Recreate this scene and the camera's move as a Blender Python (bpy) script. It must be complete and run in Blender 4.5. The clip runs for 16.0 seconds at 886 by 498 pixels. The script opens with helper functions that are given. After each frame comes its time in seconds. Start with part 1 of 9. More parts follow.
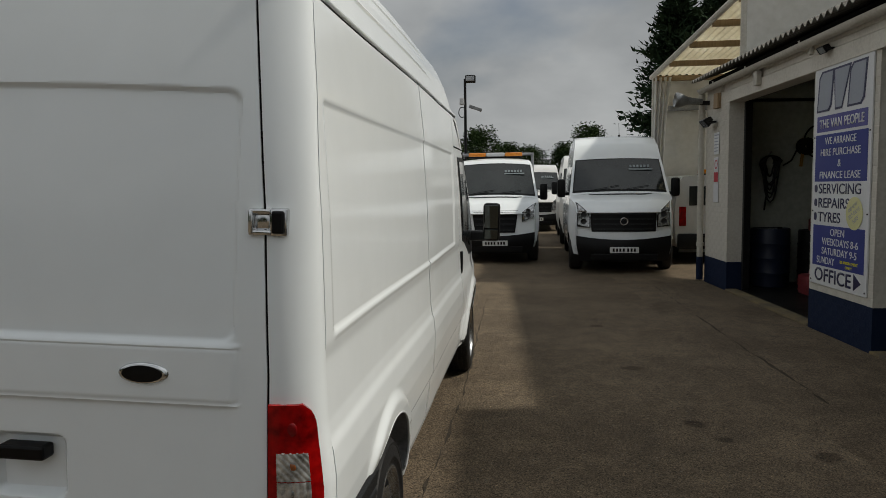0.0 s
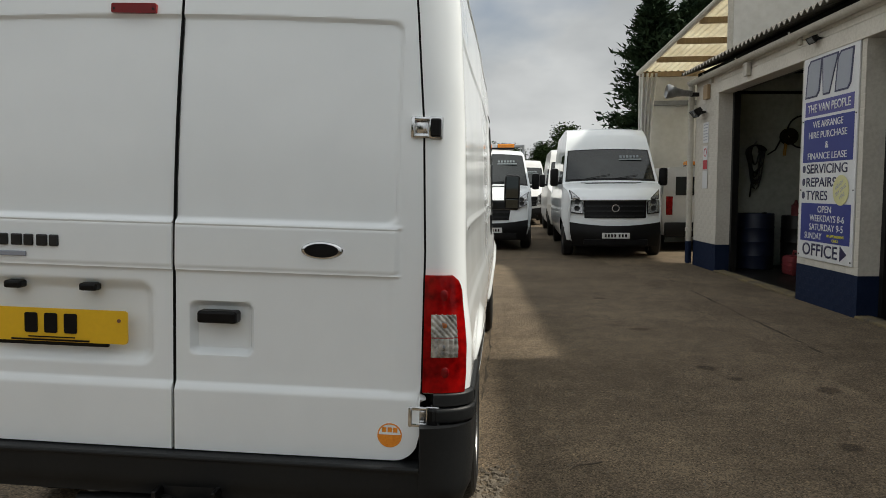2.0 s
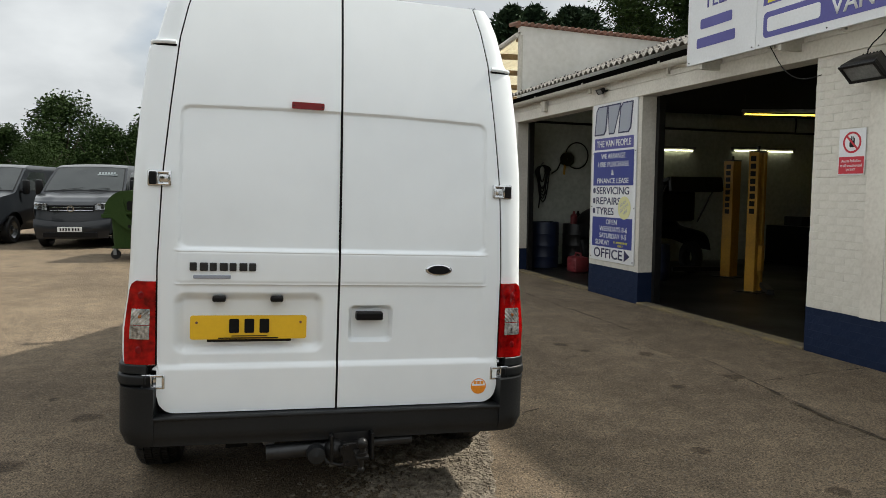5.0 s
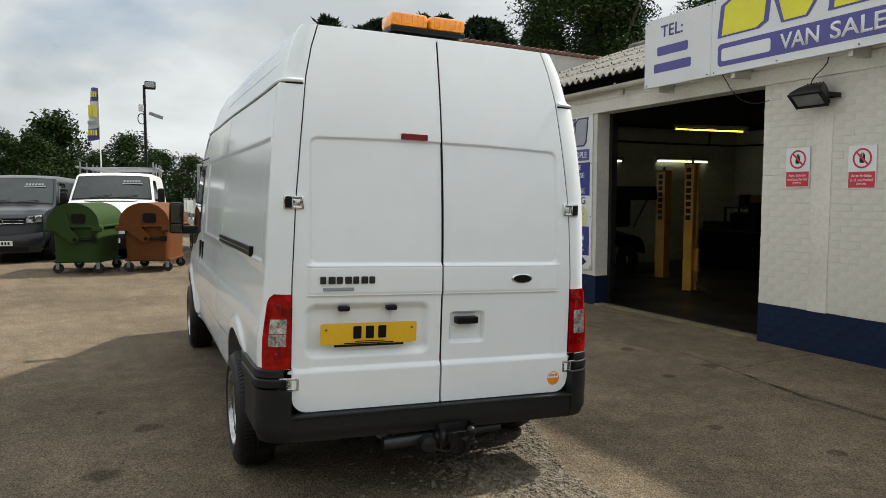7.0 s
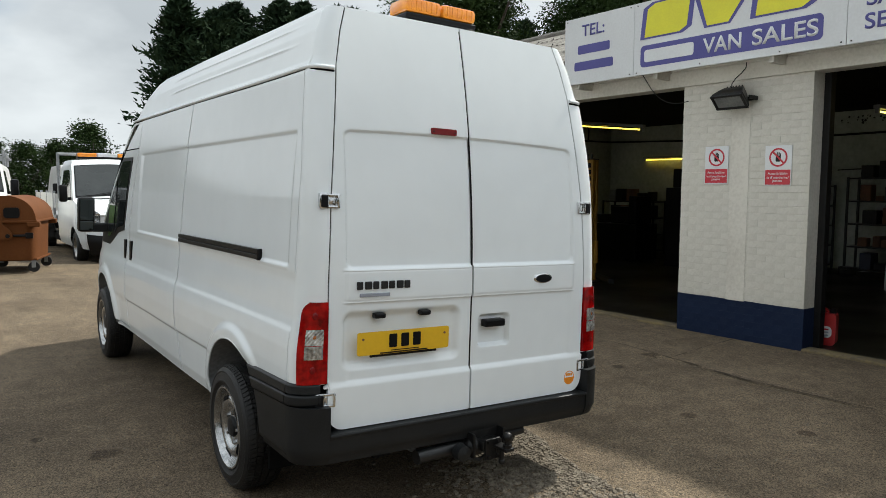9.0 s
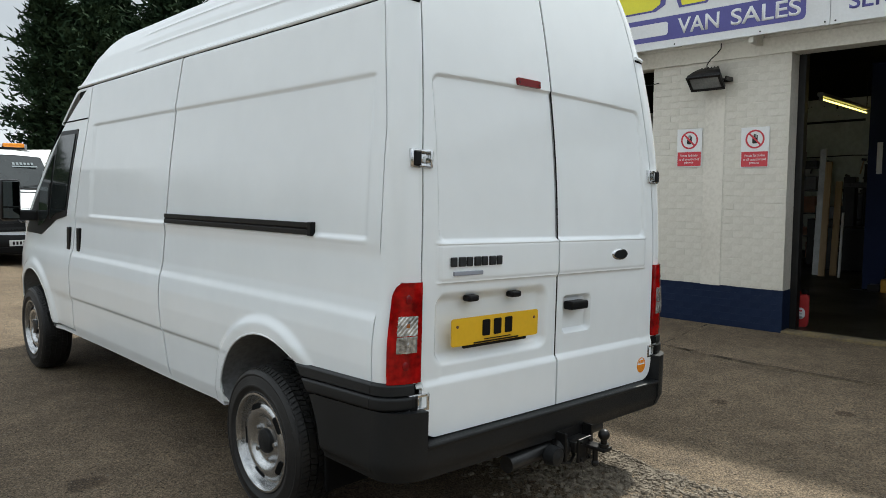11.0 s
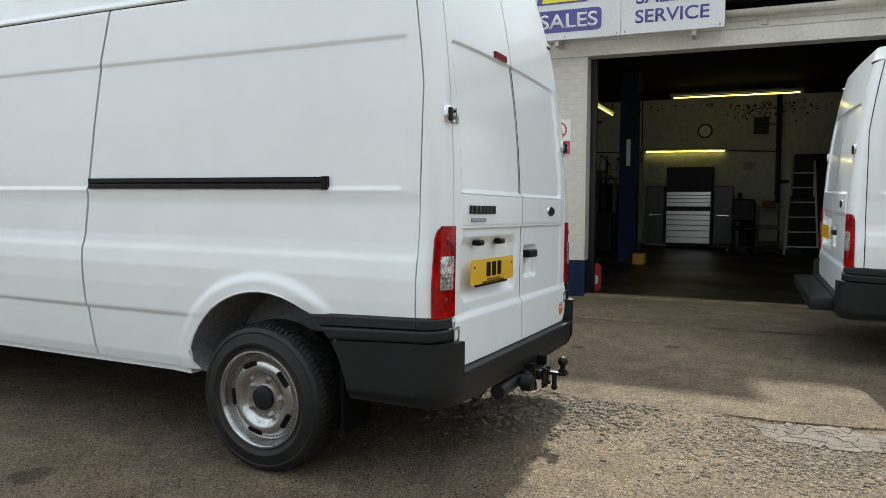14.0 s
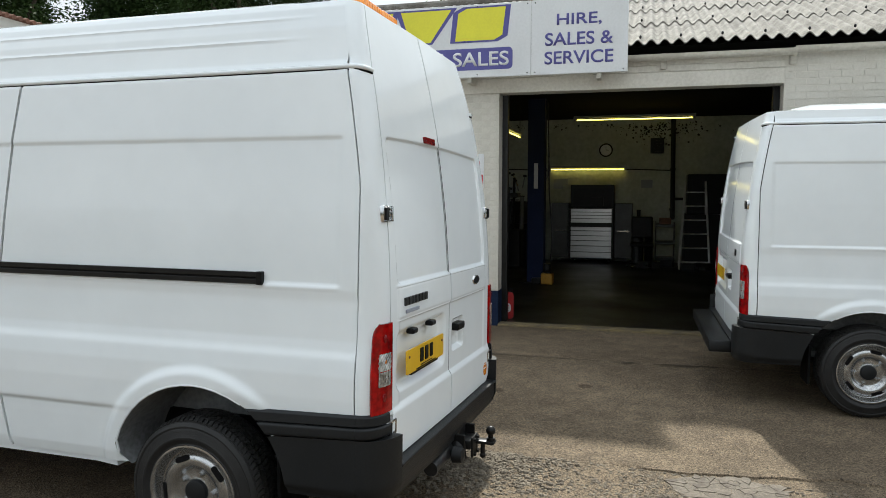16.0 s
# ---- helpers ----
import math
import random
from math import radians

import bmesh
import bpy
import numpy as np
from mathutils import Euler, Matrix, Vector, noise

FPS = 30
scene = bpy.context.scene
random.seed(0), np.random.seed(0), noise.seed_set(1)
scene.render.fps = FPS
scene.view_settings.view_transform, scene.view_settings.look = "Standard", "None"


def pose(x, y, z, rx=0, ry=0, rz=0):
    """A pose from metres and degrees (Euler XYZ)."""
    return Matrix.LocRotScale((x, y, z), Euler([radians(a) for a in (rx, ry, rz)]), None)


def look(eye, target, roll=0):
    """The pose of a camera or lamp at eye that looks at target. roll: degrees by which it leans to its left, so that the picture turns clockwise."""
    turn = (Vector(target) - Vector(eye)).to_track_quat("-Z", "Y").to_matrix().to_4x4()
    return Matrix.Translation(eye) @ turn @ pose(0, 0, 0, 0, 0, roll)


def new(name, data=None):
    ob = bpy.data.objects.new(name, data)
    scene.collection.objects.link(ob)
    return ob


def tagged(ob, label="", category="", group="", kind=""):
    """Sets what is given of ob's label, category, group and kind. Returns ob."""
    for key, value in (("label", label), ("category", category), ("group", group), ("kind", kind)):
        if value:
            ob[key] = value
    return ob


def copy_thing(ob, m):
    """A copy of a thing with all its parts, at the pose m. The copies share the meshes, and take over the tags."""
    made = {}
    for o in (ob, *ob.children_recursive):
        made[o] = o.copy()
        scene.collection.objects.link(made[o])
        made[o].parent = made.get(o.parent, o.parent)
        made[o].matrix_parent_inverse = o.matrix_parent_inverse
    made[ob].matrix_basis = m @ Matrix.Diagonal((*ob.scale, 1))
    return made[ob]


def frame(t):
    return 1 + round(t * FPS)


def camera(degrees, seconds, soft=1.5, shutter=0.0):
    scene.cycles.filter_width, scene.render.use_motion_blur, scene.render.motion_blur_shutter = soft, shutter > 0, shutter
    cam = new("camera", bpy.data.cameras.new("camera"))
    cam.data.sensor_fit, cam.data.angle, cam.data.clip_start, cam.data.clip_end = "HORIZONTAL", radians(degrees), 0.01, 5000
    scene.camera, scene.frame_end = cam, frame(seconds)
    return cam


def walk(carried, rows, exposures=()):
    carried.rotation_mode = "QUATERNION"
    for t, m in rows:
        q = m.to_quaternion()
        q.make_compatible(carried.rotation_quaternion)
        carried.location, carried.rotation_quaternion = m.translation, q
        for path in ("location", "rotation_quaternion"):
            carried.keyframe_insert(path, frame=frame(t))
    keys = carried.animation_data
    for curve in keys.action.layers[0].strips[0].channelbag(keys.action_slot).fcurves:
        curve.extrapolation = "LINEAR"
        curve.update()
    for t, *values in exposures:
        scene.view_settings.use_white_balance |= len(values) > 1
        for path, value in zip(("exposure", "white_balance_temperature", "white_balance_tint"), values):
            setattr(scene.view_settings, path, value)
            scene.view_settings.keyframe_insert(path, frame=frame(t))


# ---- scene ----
cam = camera(63.2, 16.0, soft=0.5)
PATH = [
    (0, (1.592, -1.725, 1.643), (1.355, 0.253, 1.473), -0.8),
    (0.5, (1.583, -1.83, 1.539), (1.351, 0.149, 1.372), -0.8),
    (1, (1.502, -1.986, 1.461), (1.283, -0.004, 1.304), -0.6),
    (1.5, (1.35, -2.151, 1.398), (1.143, -0.169, 1.233), -0.3),
    (2, (1.176, -2.252, 1.37), (1.01, -0.266, 1.203), -0.3),
    (2.5, (0.959, -2.427, 1.453), (0.938, -0.435, 1.286), -0.1),
    (3, (0.728, -2.656, 1.483), (0.88, -0.668, 1.32), -0.3),
    (3.5, (0.468, -2.855, 1.491), (0.752, -0.883, 1.322), -0.2),
    (4, (0.183, -3.053, 1.522), (0.556, -1.096, 1.351), -0.4),
    (4.2, (0.099, -3.144, 1.53), (0.496, -1.191, 1.361), -0.3),
    (6.3, (-0.994, -3.655, 1.629), (-0.329, -1.776, 1.474), 0.4),
    (6.5, (-1.106, -3.656, 1.617), (-0.42, -1.783, 1.467), 0.1),
    (7, (-1.376, -3.625, 1.649), (-0.619, -1.779, 1.501), 0.0),
    (7.5, (-1.645, -3.561, 1.676), (-0.815, -1.748, 1.521), -0.1),
    (8, (-1.812, -3.4, 1.677), (-0.909, -1.623, 1.514), -0.1),
    (8.2, (-1.87, -3.331, 1.69), (-0.916, -1.581, 1.524), 0.1),
    (10.3, (-2.427, -2.374, 1.587), (-1.186, -0.815, 1.421), -0.2),
    (10.5, (-2.456, -2.262, 1.563), (-1.198, -0.716, 1.397), -0.1),
    (11, (-2.483, -2.037, 1.507), (-1.132, -0.572, 1.337), -0.0),
    (11.5, (-2.546, -1.782, 1.434), (-1.017, -0.504, 1.268), 0.1),
    (12, (-2.776, -1.604, 1.436), (-1.097, -0.53, 1.276), 0.5),
    (12.5, (-3.008, -1.51, 1.415), (-1.229, -0.611, 1.254), 0.1),
    (13, (-3.239, -1.445, 1.344), (-1.444, -0.578, 1.183), -0.0),
    (13.5, (-3.339, -1.38, 1.285), (-1.549, -0.502, 1.118), -0.1),
    (14, (-3.446, -1.292, 1.308), (-1.658, -0.412, 1.141), 0.0),
    (14.5, (-3.493, -1.249, 1.417), (-1.704, -0.372, 1.247), -0.1),
    (15, (-3.499, -1.215, 1.533), (-1.636, -0.508, 1.357), 0.1),
    (15.5, (-3.518, -1.203, 1.644), (-1.633, -0.557, 1.47), -0.0),
    (16, (-3.543, -1.193, 1.731), (-1.655, -0.555, 1.559), -0.0),
]
walk(cam, [(t, look(eye, target, roll)) for t, eye, target, roll in PATH],
     [(0.0, -0.50, 6480, 8), (1.0, -0.38, 6500, 8), (1.6, -0.05, 6520, 8), (2.2, 0.27, 6540, 8), (3.0, 0.62, 6460, 8), (3.5, 0.70, 6430, 8), (6.5, 0.62, 6420, 7),
      (8.0, 0.57, 6330, 6), (10.5, 0.70, 6120, 6), (12.5, 0.78, 6100, 6), (14.5, 0.92, 6100, 6), (16.0, 0.84, 6110, 6)])

# world, sun, exposure
world = bpy.data.worlds.new("sky")
scene.world = world
world.use_nodes = True
wn = world.node_tree
sky = wn.nodes.new("ShaderNodeTexSky")
sky.sky_type = "NISHITA"
sky.sun_disc = False
SUN_ELEV, SUN_AZ = 47.0, 80.0   # degrees above the horizon, clockwise from +y
sky.sun_elevation = radians(SUN_ELEV)
sky.sun_rotation = radians(SUN_AZ)
sky.air_density, sky.dust_density, sky.ozone_density = 1.0, 4.0, 1.0
bg = wn.nodes["Background"]
# a broken layer of cloud over the blue: soft grey and white masses
tc = wn.nodes.new("ShaderNodeTexCoord")
sep = wn.nodes.new("ShaderNodeSeparateXYZ")
wn.links.new(tc.outputs["Generated"], sep.inputs[0])
zadd = wn.nodes.new("ShaderNodeMath"); zadd.operation = "ADD"; zadd.inputs[1].default_value = 0.42
wn.links.new(sep.outputs["Z"], zadd.inputs[0])
zmax = wn.nodes.new("ShaderNodeMath"); zmax.operation = "MAXIMUM"; zmax.inputs[1].default_value = 0.08
wn.links.new(zadd.outputs[0], zmax.inputs[0])
dv = wn.nodes.new("ShaderNodeVectorMath"); dv.operation = "DIVIDE"
wn.links.new(tc.outputs["Generated"], dv.inputs[0]); wn.links.new(zmax.outputs[0], dv.inputs[1])
cn = wn.nodes.new("ShaderNodeTexNoise")
cn.inputs["Scale"].default_value, cn.inputs["Detail"].default_value, cn.inputs["Roughness"].default_value = 1.7, 6.0, 0.45
wn.links.new(dv.outputs[0], cn.inputs["Vector"])
cover = wn.nodes.new("ShaderNodeValToRGB")
cover.color_ramp.elements[0].position, cover.color_ramp.elements[1].position = 0.27, 0.43
wn.links.new(cn.outputs["Fac"], cover.inputs["Fac"])
cn2 = wn.nodes.new("ShaderNodeTexNoise")
cn2.inputs["Scale"].default_value, cn2.inputs["Detail"].default_value = 1.7, 6.0
off = wn.nodes.new("ShaderNodeVectorMath"); off.operation = "ADD"; off.inputs[1].default_value = (3.1, 1.7, 0.4)
wn.links.new(dv.outputs[0], off.inputs[0]); wn.links.new(off.outputs[0], cn2.inputs["Vector"])
grey = wn.nodes.new("ShaderNodeValToRGB")
g0, g1 = grey.color_ramp.elements
g0.position, g1.position = 0.34, 0.66
g0.color, g1.color = (5.0, 5.2, 5.4, 1), (8.8, 8.95, 9.0, 1)
wn.links.new(cn2.outputs["Fac"], grey.inputs["Fac"])
mixs = wn.nodes.new("ShaderNodeMix"); mixs.data_type = "RGBA"
zg = wn.nodes.new("ShaderNodeMapRange")
zg.inputs["To Min"].default_value, zg.inputs["To Max"].default_value = 0.67, 1.45
wn.links.new(sep.outputs["Z"], zg.inputs["Value"])
lum = wn.nodes.new("ShaderNodeVectorMath"); lum.operation = "SCALE"
wn.links.new(grey.outputs["Color"], lum.inputs[0]); wn.links.new(zg.outputs[0], lum.inputs["Scale"])
wn.links.new(cover.outputs["Color"], mixs.inputs["Factor"])
wn.links.new(sky.outputs["Color"], mixs.inputs[6]); wn.links.new(lum.outputs[0], mixs.inputs[7])
wn.links.new(mixs.outputs[2], bg.inputs["Color"])
bg.inputs["Strength"].default_value = 0.088

az = radians(SUN_AZ)
sun_from = Vector((math.sin(az) * math.cos(radians(SUN_ELEV)), math.cos(az) * math.cos(radians(SUN_ELEV)), math.sin(radians(SUN_ELEV))))
sun = new("sun", bpy.data.lights.new("sun", "SUN"))
sun.data.energy, sun.data.angle, sun.data.color = 3.8, radians(2.0), (1.0, 0.94, 0.84)
sun.matrix_world = look(sun_from * 60, (0, 0, 0))


# ---- materials ----
def mat(name, color, rough=0.6, metal=0.0, color2=None, scale=6.0, fine=60.0, bump=0.0, bump_scale=40.0, coat=0.0,
        spec=0.5, contrast=(0.35, 0.65), rough_var=0.0, stretch=(1, 1, 1), emit=None, emit_strength=0.0, island=0.0):
    """A surface with two scales of colour variation and fine relief, at real size."""
    m = bpy.data.materials.new(name)
    m.use_nodes = True
    nt = m.node_tree
    p = nt.nodes["Principled BSDF"]
    p.inputs["Roughness"].default_value, p.inputs["Metallic"].default_value = rough, metal
    p.inputs["Coat Weight"].default_value, p.inputs["Specular IOR Level"].default_value = coat, spec
    p.inputs["Coat Roughness"].default_value = 0.04
    base = (*color, 1)
    p.inputs["Base Color"].default_value = base
    tex = nt.nodes.new("ShaderNodeTexCoord")
    mp = nt.nodes.new("ShaderNodeMapping")
    mp.inputs["Scale"].default_value = stretch
    nt.links.new(tex.outputs["Object"], mp.inputs["Vector"])
    if color2 is not None:
        n1 = nt.nodes.new("ShaderNodeTexNoise")
        n1.inputs["Scale"].default_value, n1.inputs["Detail"].default_value = scale, 6.0
        n2 = nt.nodes.new("ShaderNodeTexNoise")
        n2.inputs["Scale"].default_value, n2.inputs["Detail"].default_value = fine, 3.0
        nt.links.new(mp.outputs[0], n1.inputs["Vector"]); nt.links.new(mp.outputs[0], n2.inputs["Vector"])
        av = nt.nodes.new("ShaderNodeMix")
        av.inputs["Factor"].default_value = 0.4
        nt.links.new(n1.outputs["Fac"], av.inputs[2]); nt.links.new(n2.outputs["Fac"], av.inputs[3])
        ramp = nt.nodes.new("ShaderNodeValToRGB")
        ramp.color_ramp.elements[0].position, ramp.color_ramp.elements[1].position = contrast
        ramp.color_ramp.elements[0].color, ramp.color_ramp.elements[1].color = base, (*color2, 1)
        nt.links.new(av.outputs[0], ramp.inputs["Fac"])
        out = ramp.outputs["Color"]
        if island:
            oi = nt.nodes.new("ShaderNodeObjectInfo")
            geo = nt.nodes.new("ShaderNodeNewGeometry")
            ad = nt.nodes.new("ShaderNodeMath"); ad.operation = "ADD"
            nt.links.new(oi.outputs["Random"], ad.inputs[0]); nt.links.new(geo.outputs["Random Per Island"], ad.inputs[1])
            mr = nt.nodes.new("ShaderNodeMapRange")
            mr.inputs["From Max"].default_value = 2.0
            mr.inputs["To Min"].default_value, mr.inputs["To Max"].default_value = 1 - island, 1 + island
            nt.links.new(ad.outputs[0], mr.inputs["Value"])
            hs = nt.nodes.new("ShaderNodeHueSaturation")
            nt.links.new(mr.outputs[0], hs.inputs["Value"]); nt.links.new(out, hs.inputs["Color"])
            out = hs.outputs["Color"]
        nt.links.new(out, p.inputs["Base Color"])
        if rough_var:
            mr2 = nt.nodes.new("ShaderNodeMapRange")
            mr2.inputs["To Min"].default_value, mr2.inputs["To Max"].default_value = max(rough - rough_var, 0.02), min(rough + rough_var, 1)
            nt.links.new(n1.outputs["Fac"], mr2.inputs["Value"]); nt.links.new(mr2.outputs[0], p.inputs["Roughness"])
    if bump:
        nb = nt.nodes.new("ShaderNodeTexNoise")
        nb.inputs["Scale"].default_value, nb.inputs["Detail"].default_value = bump_scale, 5.0
        nt.links.new(mp.outputs[0], nb.inputs["Vector"])
        b = nt.nodes.new("ShaderNodeBump")
        b.inputs["Strength"].default_value, b.inputs["Distance"].default_value = bump, 0.01
        nt.links.new(nb.outputs["Fac"], b.inputs["Height"]); nt.links.new(b.outputs[0], p.inputs["Normal"])
    if emit:
        p.inputs["Emission Color"].default_value, p.inputs["Emission Strength"].default_value = (*emit, 1), emit_strength
    return m


def ground_mat():
    """Worn tarmac with embedded chippings, dusty patches, dark oil spots and fine cracks."""
    m = bpy.data.materials.new("worn_tarmac")
    m.use_nodes = True
    nt = m.node_tree
    p = nt.nodes["Principled BSDF"]
    p.inputs["Roughness"].default_value = 0.92
    p.inputs["Specular IOR Level"].default_value = 0.25
    tex = nt.nodes.new("ShaderNodeTexCoord")
    def noise_node(scale, detail=6.0, rough=0.55):
        n = nt.nodes.new("ShaderNodeTexNoise")
        n.inputs["Scale"].default_value, n.inputs["Detail"].default_value, n.inputs["Roughness"].default_value = scale, detail, rough
        nt.links.new(tex.outputs["Object"], n.inputs["Vector"])
        return n
    def ramp_node(src, a, b, ca, cb):
        r = nt.nodes.new("ShaderNodeValToRGB")
        r.color_ramp.elements[0].position, r.color_ramp.elements[1].position = a, b
        r.color_ramp.elements[0].color, r.color_ramp.elements[1].color = (*ca, 1), (*cb, 1)
        nt.links.new(src, r.inputs["Fac"])
        return r
    def mixc(kind, fac, a, b):
        x = nt.nodes.new("ShaderNodeMix")
        x.data_type, x.blend_type = "RGBA", kind
        if isinstance(fac, float):
            x.inputs["Factor"].default_value = fac
        else:
            nt.links.new(fac, x.inputs["Factor"])
        nt.links.new(a, x.inputs[6]); nt.links.new(b, x.inputs[7])
        return x.outputs[2]
    big = ramp_node(noise_node(0.55, 7.0).outputs["Fac"], 0.34, 0.68, (0.097, 0.076, 0.053), (0.163, 0.129, 0.091))
    midn = ramp_node(noise_node(4.5, 6.0, 0.65).outputs["Fac"], 0.30, 0.72, (0.74, 0.74, 0.74), (1.18, 1.16, 1.13))
    col = mixc("MULTIPLY", 1.0, big.outputs["Color"], midn.outputs["Color"])
    vor = nt.nodes.new("ShaderNodeTexVoronoi")
    vor.inputs["Scale"].default_value = 125.0
    nt.links.new(tex.outputs["Object"], vor.inputs["Vector"])
    chip = ramp_node(vor.outputs["Color"], 0.15, 0.90, (0.22, 0.21, 0.20), (2.05, 1.98, 1.85))
    col = mixc("MULTIPLY", 0.62, col, chip.outputs["Color"])
    fine = ramp_node(noise_node(190.0, 2.0).outputs["Fac"], 0.3, 0.7, (0.45, 0.45, 0.45), (1.5, 1.5, 1.5))
    col = mixc("MULTIPLY", 0.55, col, fine.outputs["Color"])
    # pale stones bedded here and there
    stn = nt.nodes.new("ShaderNodeTexVoronoi")
    stn.inputs["Scale"].default_value = 62.0
    nt.links.new(tex.outputs["Object"], stn.inputs["Vector"])
    pick = ramp_node(stn.outputs["Color"], 0.80, 0.84, (0, 0, 0), (1, 1, 1))
    core = ramp_node(stn.outputs["Distance"], 0.22, 0.40, (1, 1, 1), (0, 0, 0))
    both = mixc("MULTIPLY", 1.0, pick.outputs["Color"], core.outputs["Color"])
    tone = ramp_node(both, 0.0, 1.0, (1, 1, 1), (1.9, 1.85, 1.75))
    col = mixc("MULTIPLY", 1.0, col, tone.outputs["Color"])
    # dark pits where chippings have come out
    pit = nt.nodes.new("ShaderNodeTexVoronoi")
    pit.inputs["Scale"].default_value = 48.0
    nt.links.new(tex.outputs["Object"], pit.inputs["Vector"])
    ppick = ramp_node(pit.outputs["Color"], 0.20, 0.24, (1, 1, 1), (0, 0, 0))
    pcore = ramp_node(pit.outputs["Distance"], 0.20, 0.38, (1, 1, 1), (0, 0, 0))
    pits = mixc("MULTIPLY", 1.0, ppick.outputs["Color"], pcore.outputs["Color"])
    ptone = ramp_node(pits, 0.0, 1.0, (1.06, 1.06, 1.06), (0.28, 0.27, 0.26))
    col = mixc("MULTIPLY", 1.0, col, ptone.outputs["Color"])
    spots = ramp_node(noise_node(1.9, 3.0).outputs["Fac"], 0.70, 0.80, (1, 1, 1), (0.5, 0.48, 0.47))
    col = mixc("MULTIPLY", 1.0, col, spots.outputs["Color"])
    # dark tar and oil stains with ragged rims
    wob = noise_node(7.0, 4.0)
    for x, y, r in STAINS:
        dist = nt.nodes.new("ShaderNodeVectorMath"); dist.operation = "DISTANCE"
        nt.links.new(tex.outputs["Object"], dist.inputs[0])
        dist.inputs[1].default_value = (x, y, 0.0)
        add = nt.nodes.new("ShaderNodeMath"); add.operation = "MULTIPLY_ADD"
        nt.links.new(wob.outputs["Fac"], add.inputs[0])
        add.inputs[1].default_value = r * 1.6
        nt.links.new(dist.outputs["Value"], add.inputs[2])
        sr = ramp_node(add.outputs[0], r * 1.45, r * 1.85, (0.46, 0.44, 0.43), (1, 1, 1))
        col = mixc("MULTIPLY", 1.0, col, sr.outputs["Color"])
    nt.links.new(col, p.inputs["Base Color"])
    b1 = nt.nodes.new("ShaderNodeBump")
    b1.inputs["Strength"].default_value, b1.inputs["Distance"].default_value = 0.5, 0.008
    nt.links.new(vor.outputs["Distance"], b1.inputs["Height"])
    b2 = nt.nodes.new("ShaderNodeBump")
    b2.inputs["Strength"].default_value, b2.inputs["Distance"].default_value = 0.62, 0.03
    nt.links.new(noise_node(34.0, 8.0, 0.7).outputs["Fac"], b2.inputs["Height"])
    nt.links.new(b1.outputs[0], b2.inputs["Normal"]); nt.links.new(b2.outputs[0], p.inputs["Normal"])
    return m


STAINS = ((-1.42, 1.82, 0.11), (-1.66, 0.98, 0.11), (-1.75, 2.35, 0.06), (2.34, 0.30, 0.07), (4.02, 0.58, 0.045), (2.37, 6.78, 0.09), (2.51, 4.80, 0.10), (2.72, 3.28, 0.08), (2.84, 2.96, 0.06), (3.37, 2.71, 0.09), (4.11, 6.45, 0.20), (3.0, 1.6, 0.07), (2.7, -0.4, 0.06))
M = {}
M["ground"] = ground_mat()
M["paint"] = mat("white_van_paint", (0.825, 0.86, 0.875), 0.11, 0, (0.795, 0.83, 0.845), 2.2, 9.0, spec=0.5, rough_var=0.04)
M["paint_old"] = mat("white_paint_dull", (0.74, 0.74, 0.73), 0.4, 0, (0.66, 0.66, 0.64), 2.0, 12.0, coat=0.35)
M["grey_paint"] = mat("grey_metallic_paint", (0.010, 0.012, 0.015), 0.28, 0.1, (0.014, 0.016, 0.019), 3.0, 60.0, coat=0.35, spec=0.35)
M["plastic"] = mat("grained_black_plastic", (0.0085, 0.0095, 0.0105), 0.46, 0, (0.013, 0.014, 0.015), 5.0, 90.0, spec=0.28, bump=0.12, bump_scale=420.0)
M["gap"] = mat("dark_gap", (0.004, 0.004, 0.0045), 0.8, 0, (0.007, 0.007, 0.007), 5.0, spec=0.1)
M["liner"] = mat("wheel_well_liner", (0.30, 0.31, 0.32), 0.7, 0, (0.15, 0.153, 0.156), 5.0, 40.0, bump=0.2)
M["rubber"] = mat("tyre_rubber", (0.008, 0.008, 0.0085), 0.55, 0, (0.018, 0.0175, 0.017), 6.0, 50.0, spec=0.35, bump=0.2, bump_scale=150)
M["steel"] = mat("silver_wheel_paint", (0.54, 0.545, 0.55), 0.27, 0.9, (0.34, 0.34, 0.335), 8.0, 60.0, bump=0.04)
M["chrome"] = mat("bright_metal", (0.72, 0.73, 0.74), 0.16, 1.0, (0.60, 0.61, 0.62), 12.0)
M["black_metal"] = mat("black_painted_steel", (0.005, 0.005, 0.0055), 0.38, 0.0, (0.012, 0.0115, 0.011), 9.0, 60.0, bump=0.1, spec=0.25)
M["grey_pipe"] = mat("greased_grey_steel", (0.028, 0.029, 0.031), 0.38, 0.3, (0.014, 0.014, 0.014), 9.0, 50.0)
M["red_lens"] = mat("red_lamp_lens", (0.10, 0.0010, 0.0015), 0.10, 0, (0.42, 0.004, 0.004), 14.0, 40.0, coat=0.15, spec=0.22)
M["red_dark"] = mat("deep_red_reflector", (0.16, 0.004, 0.006), 0.2, 0, (0.20, 0.005, 0.006), 40.0, 200.0, coat=0.15, spec=0.2)
M["clear_lens"] = mat("ribbed_clear_lens", (0.10, 0.096, 0.09), 0.1, 0.6, (0.80, 0.79, 0.76), 26.0, 70.0, bump=0.15, bump_scale=130.0, coat=1.0)
M["amber"] = mat("amber_lens", (0.75, 0.22, 0.012), 0.18, 0, (0.90, 0.33, 0.02), 30.0, 140.0, bump=0.3, bump_scale=110.0, coat=0.8)
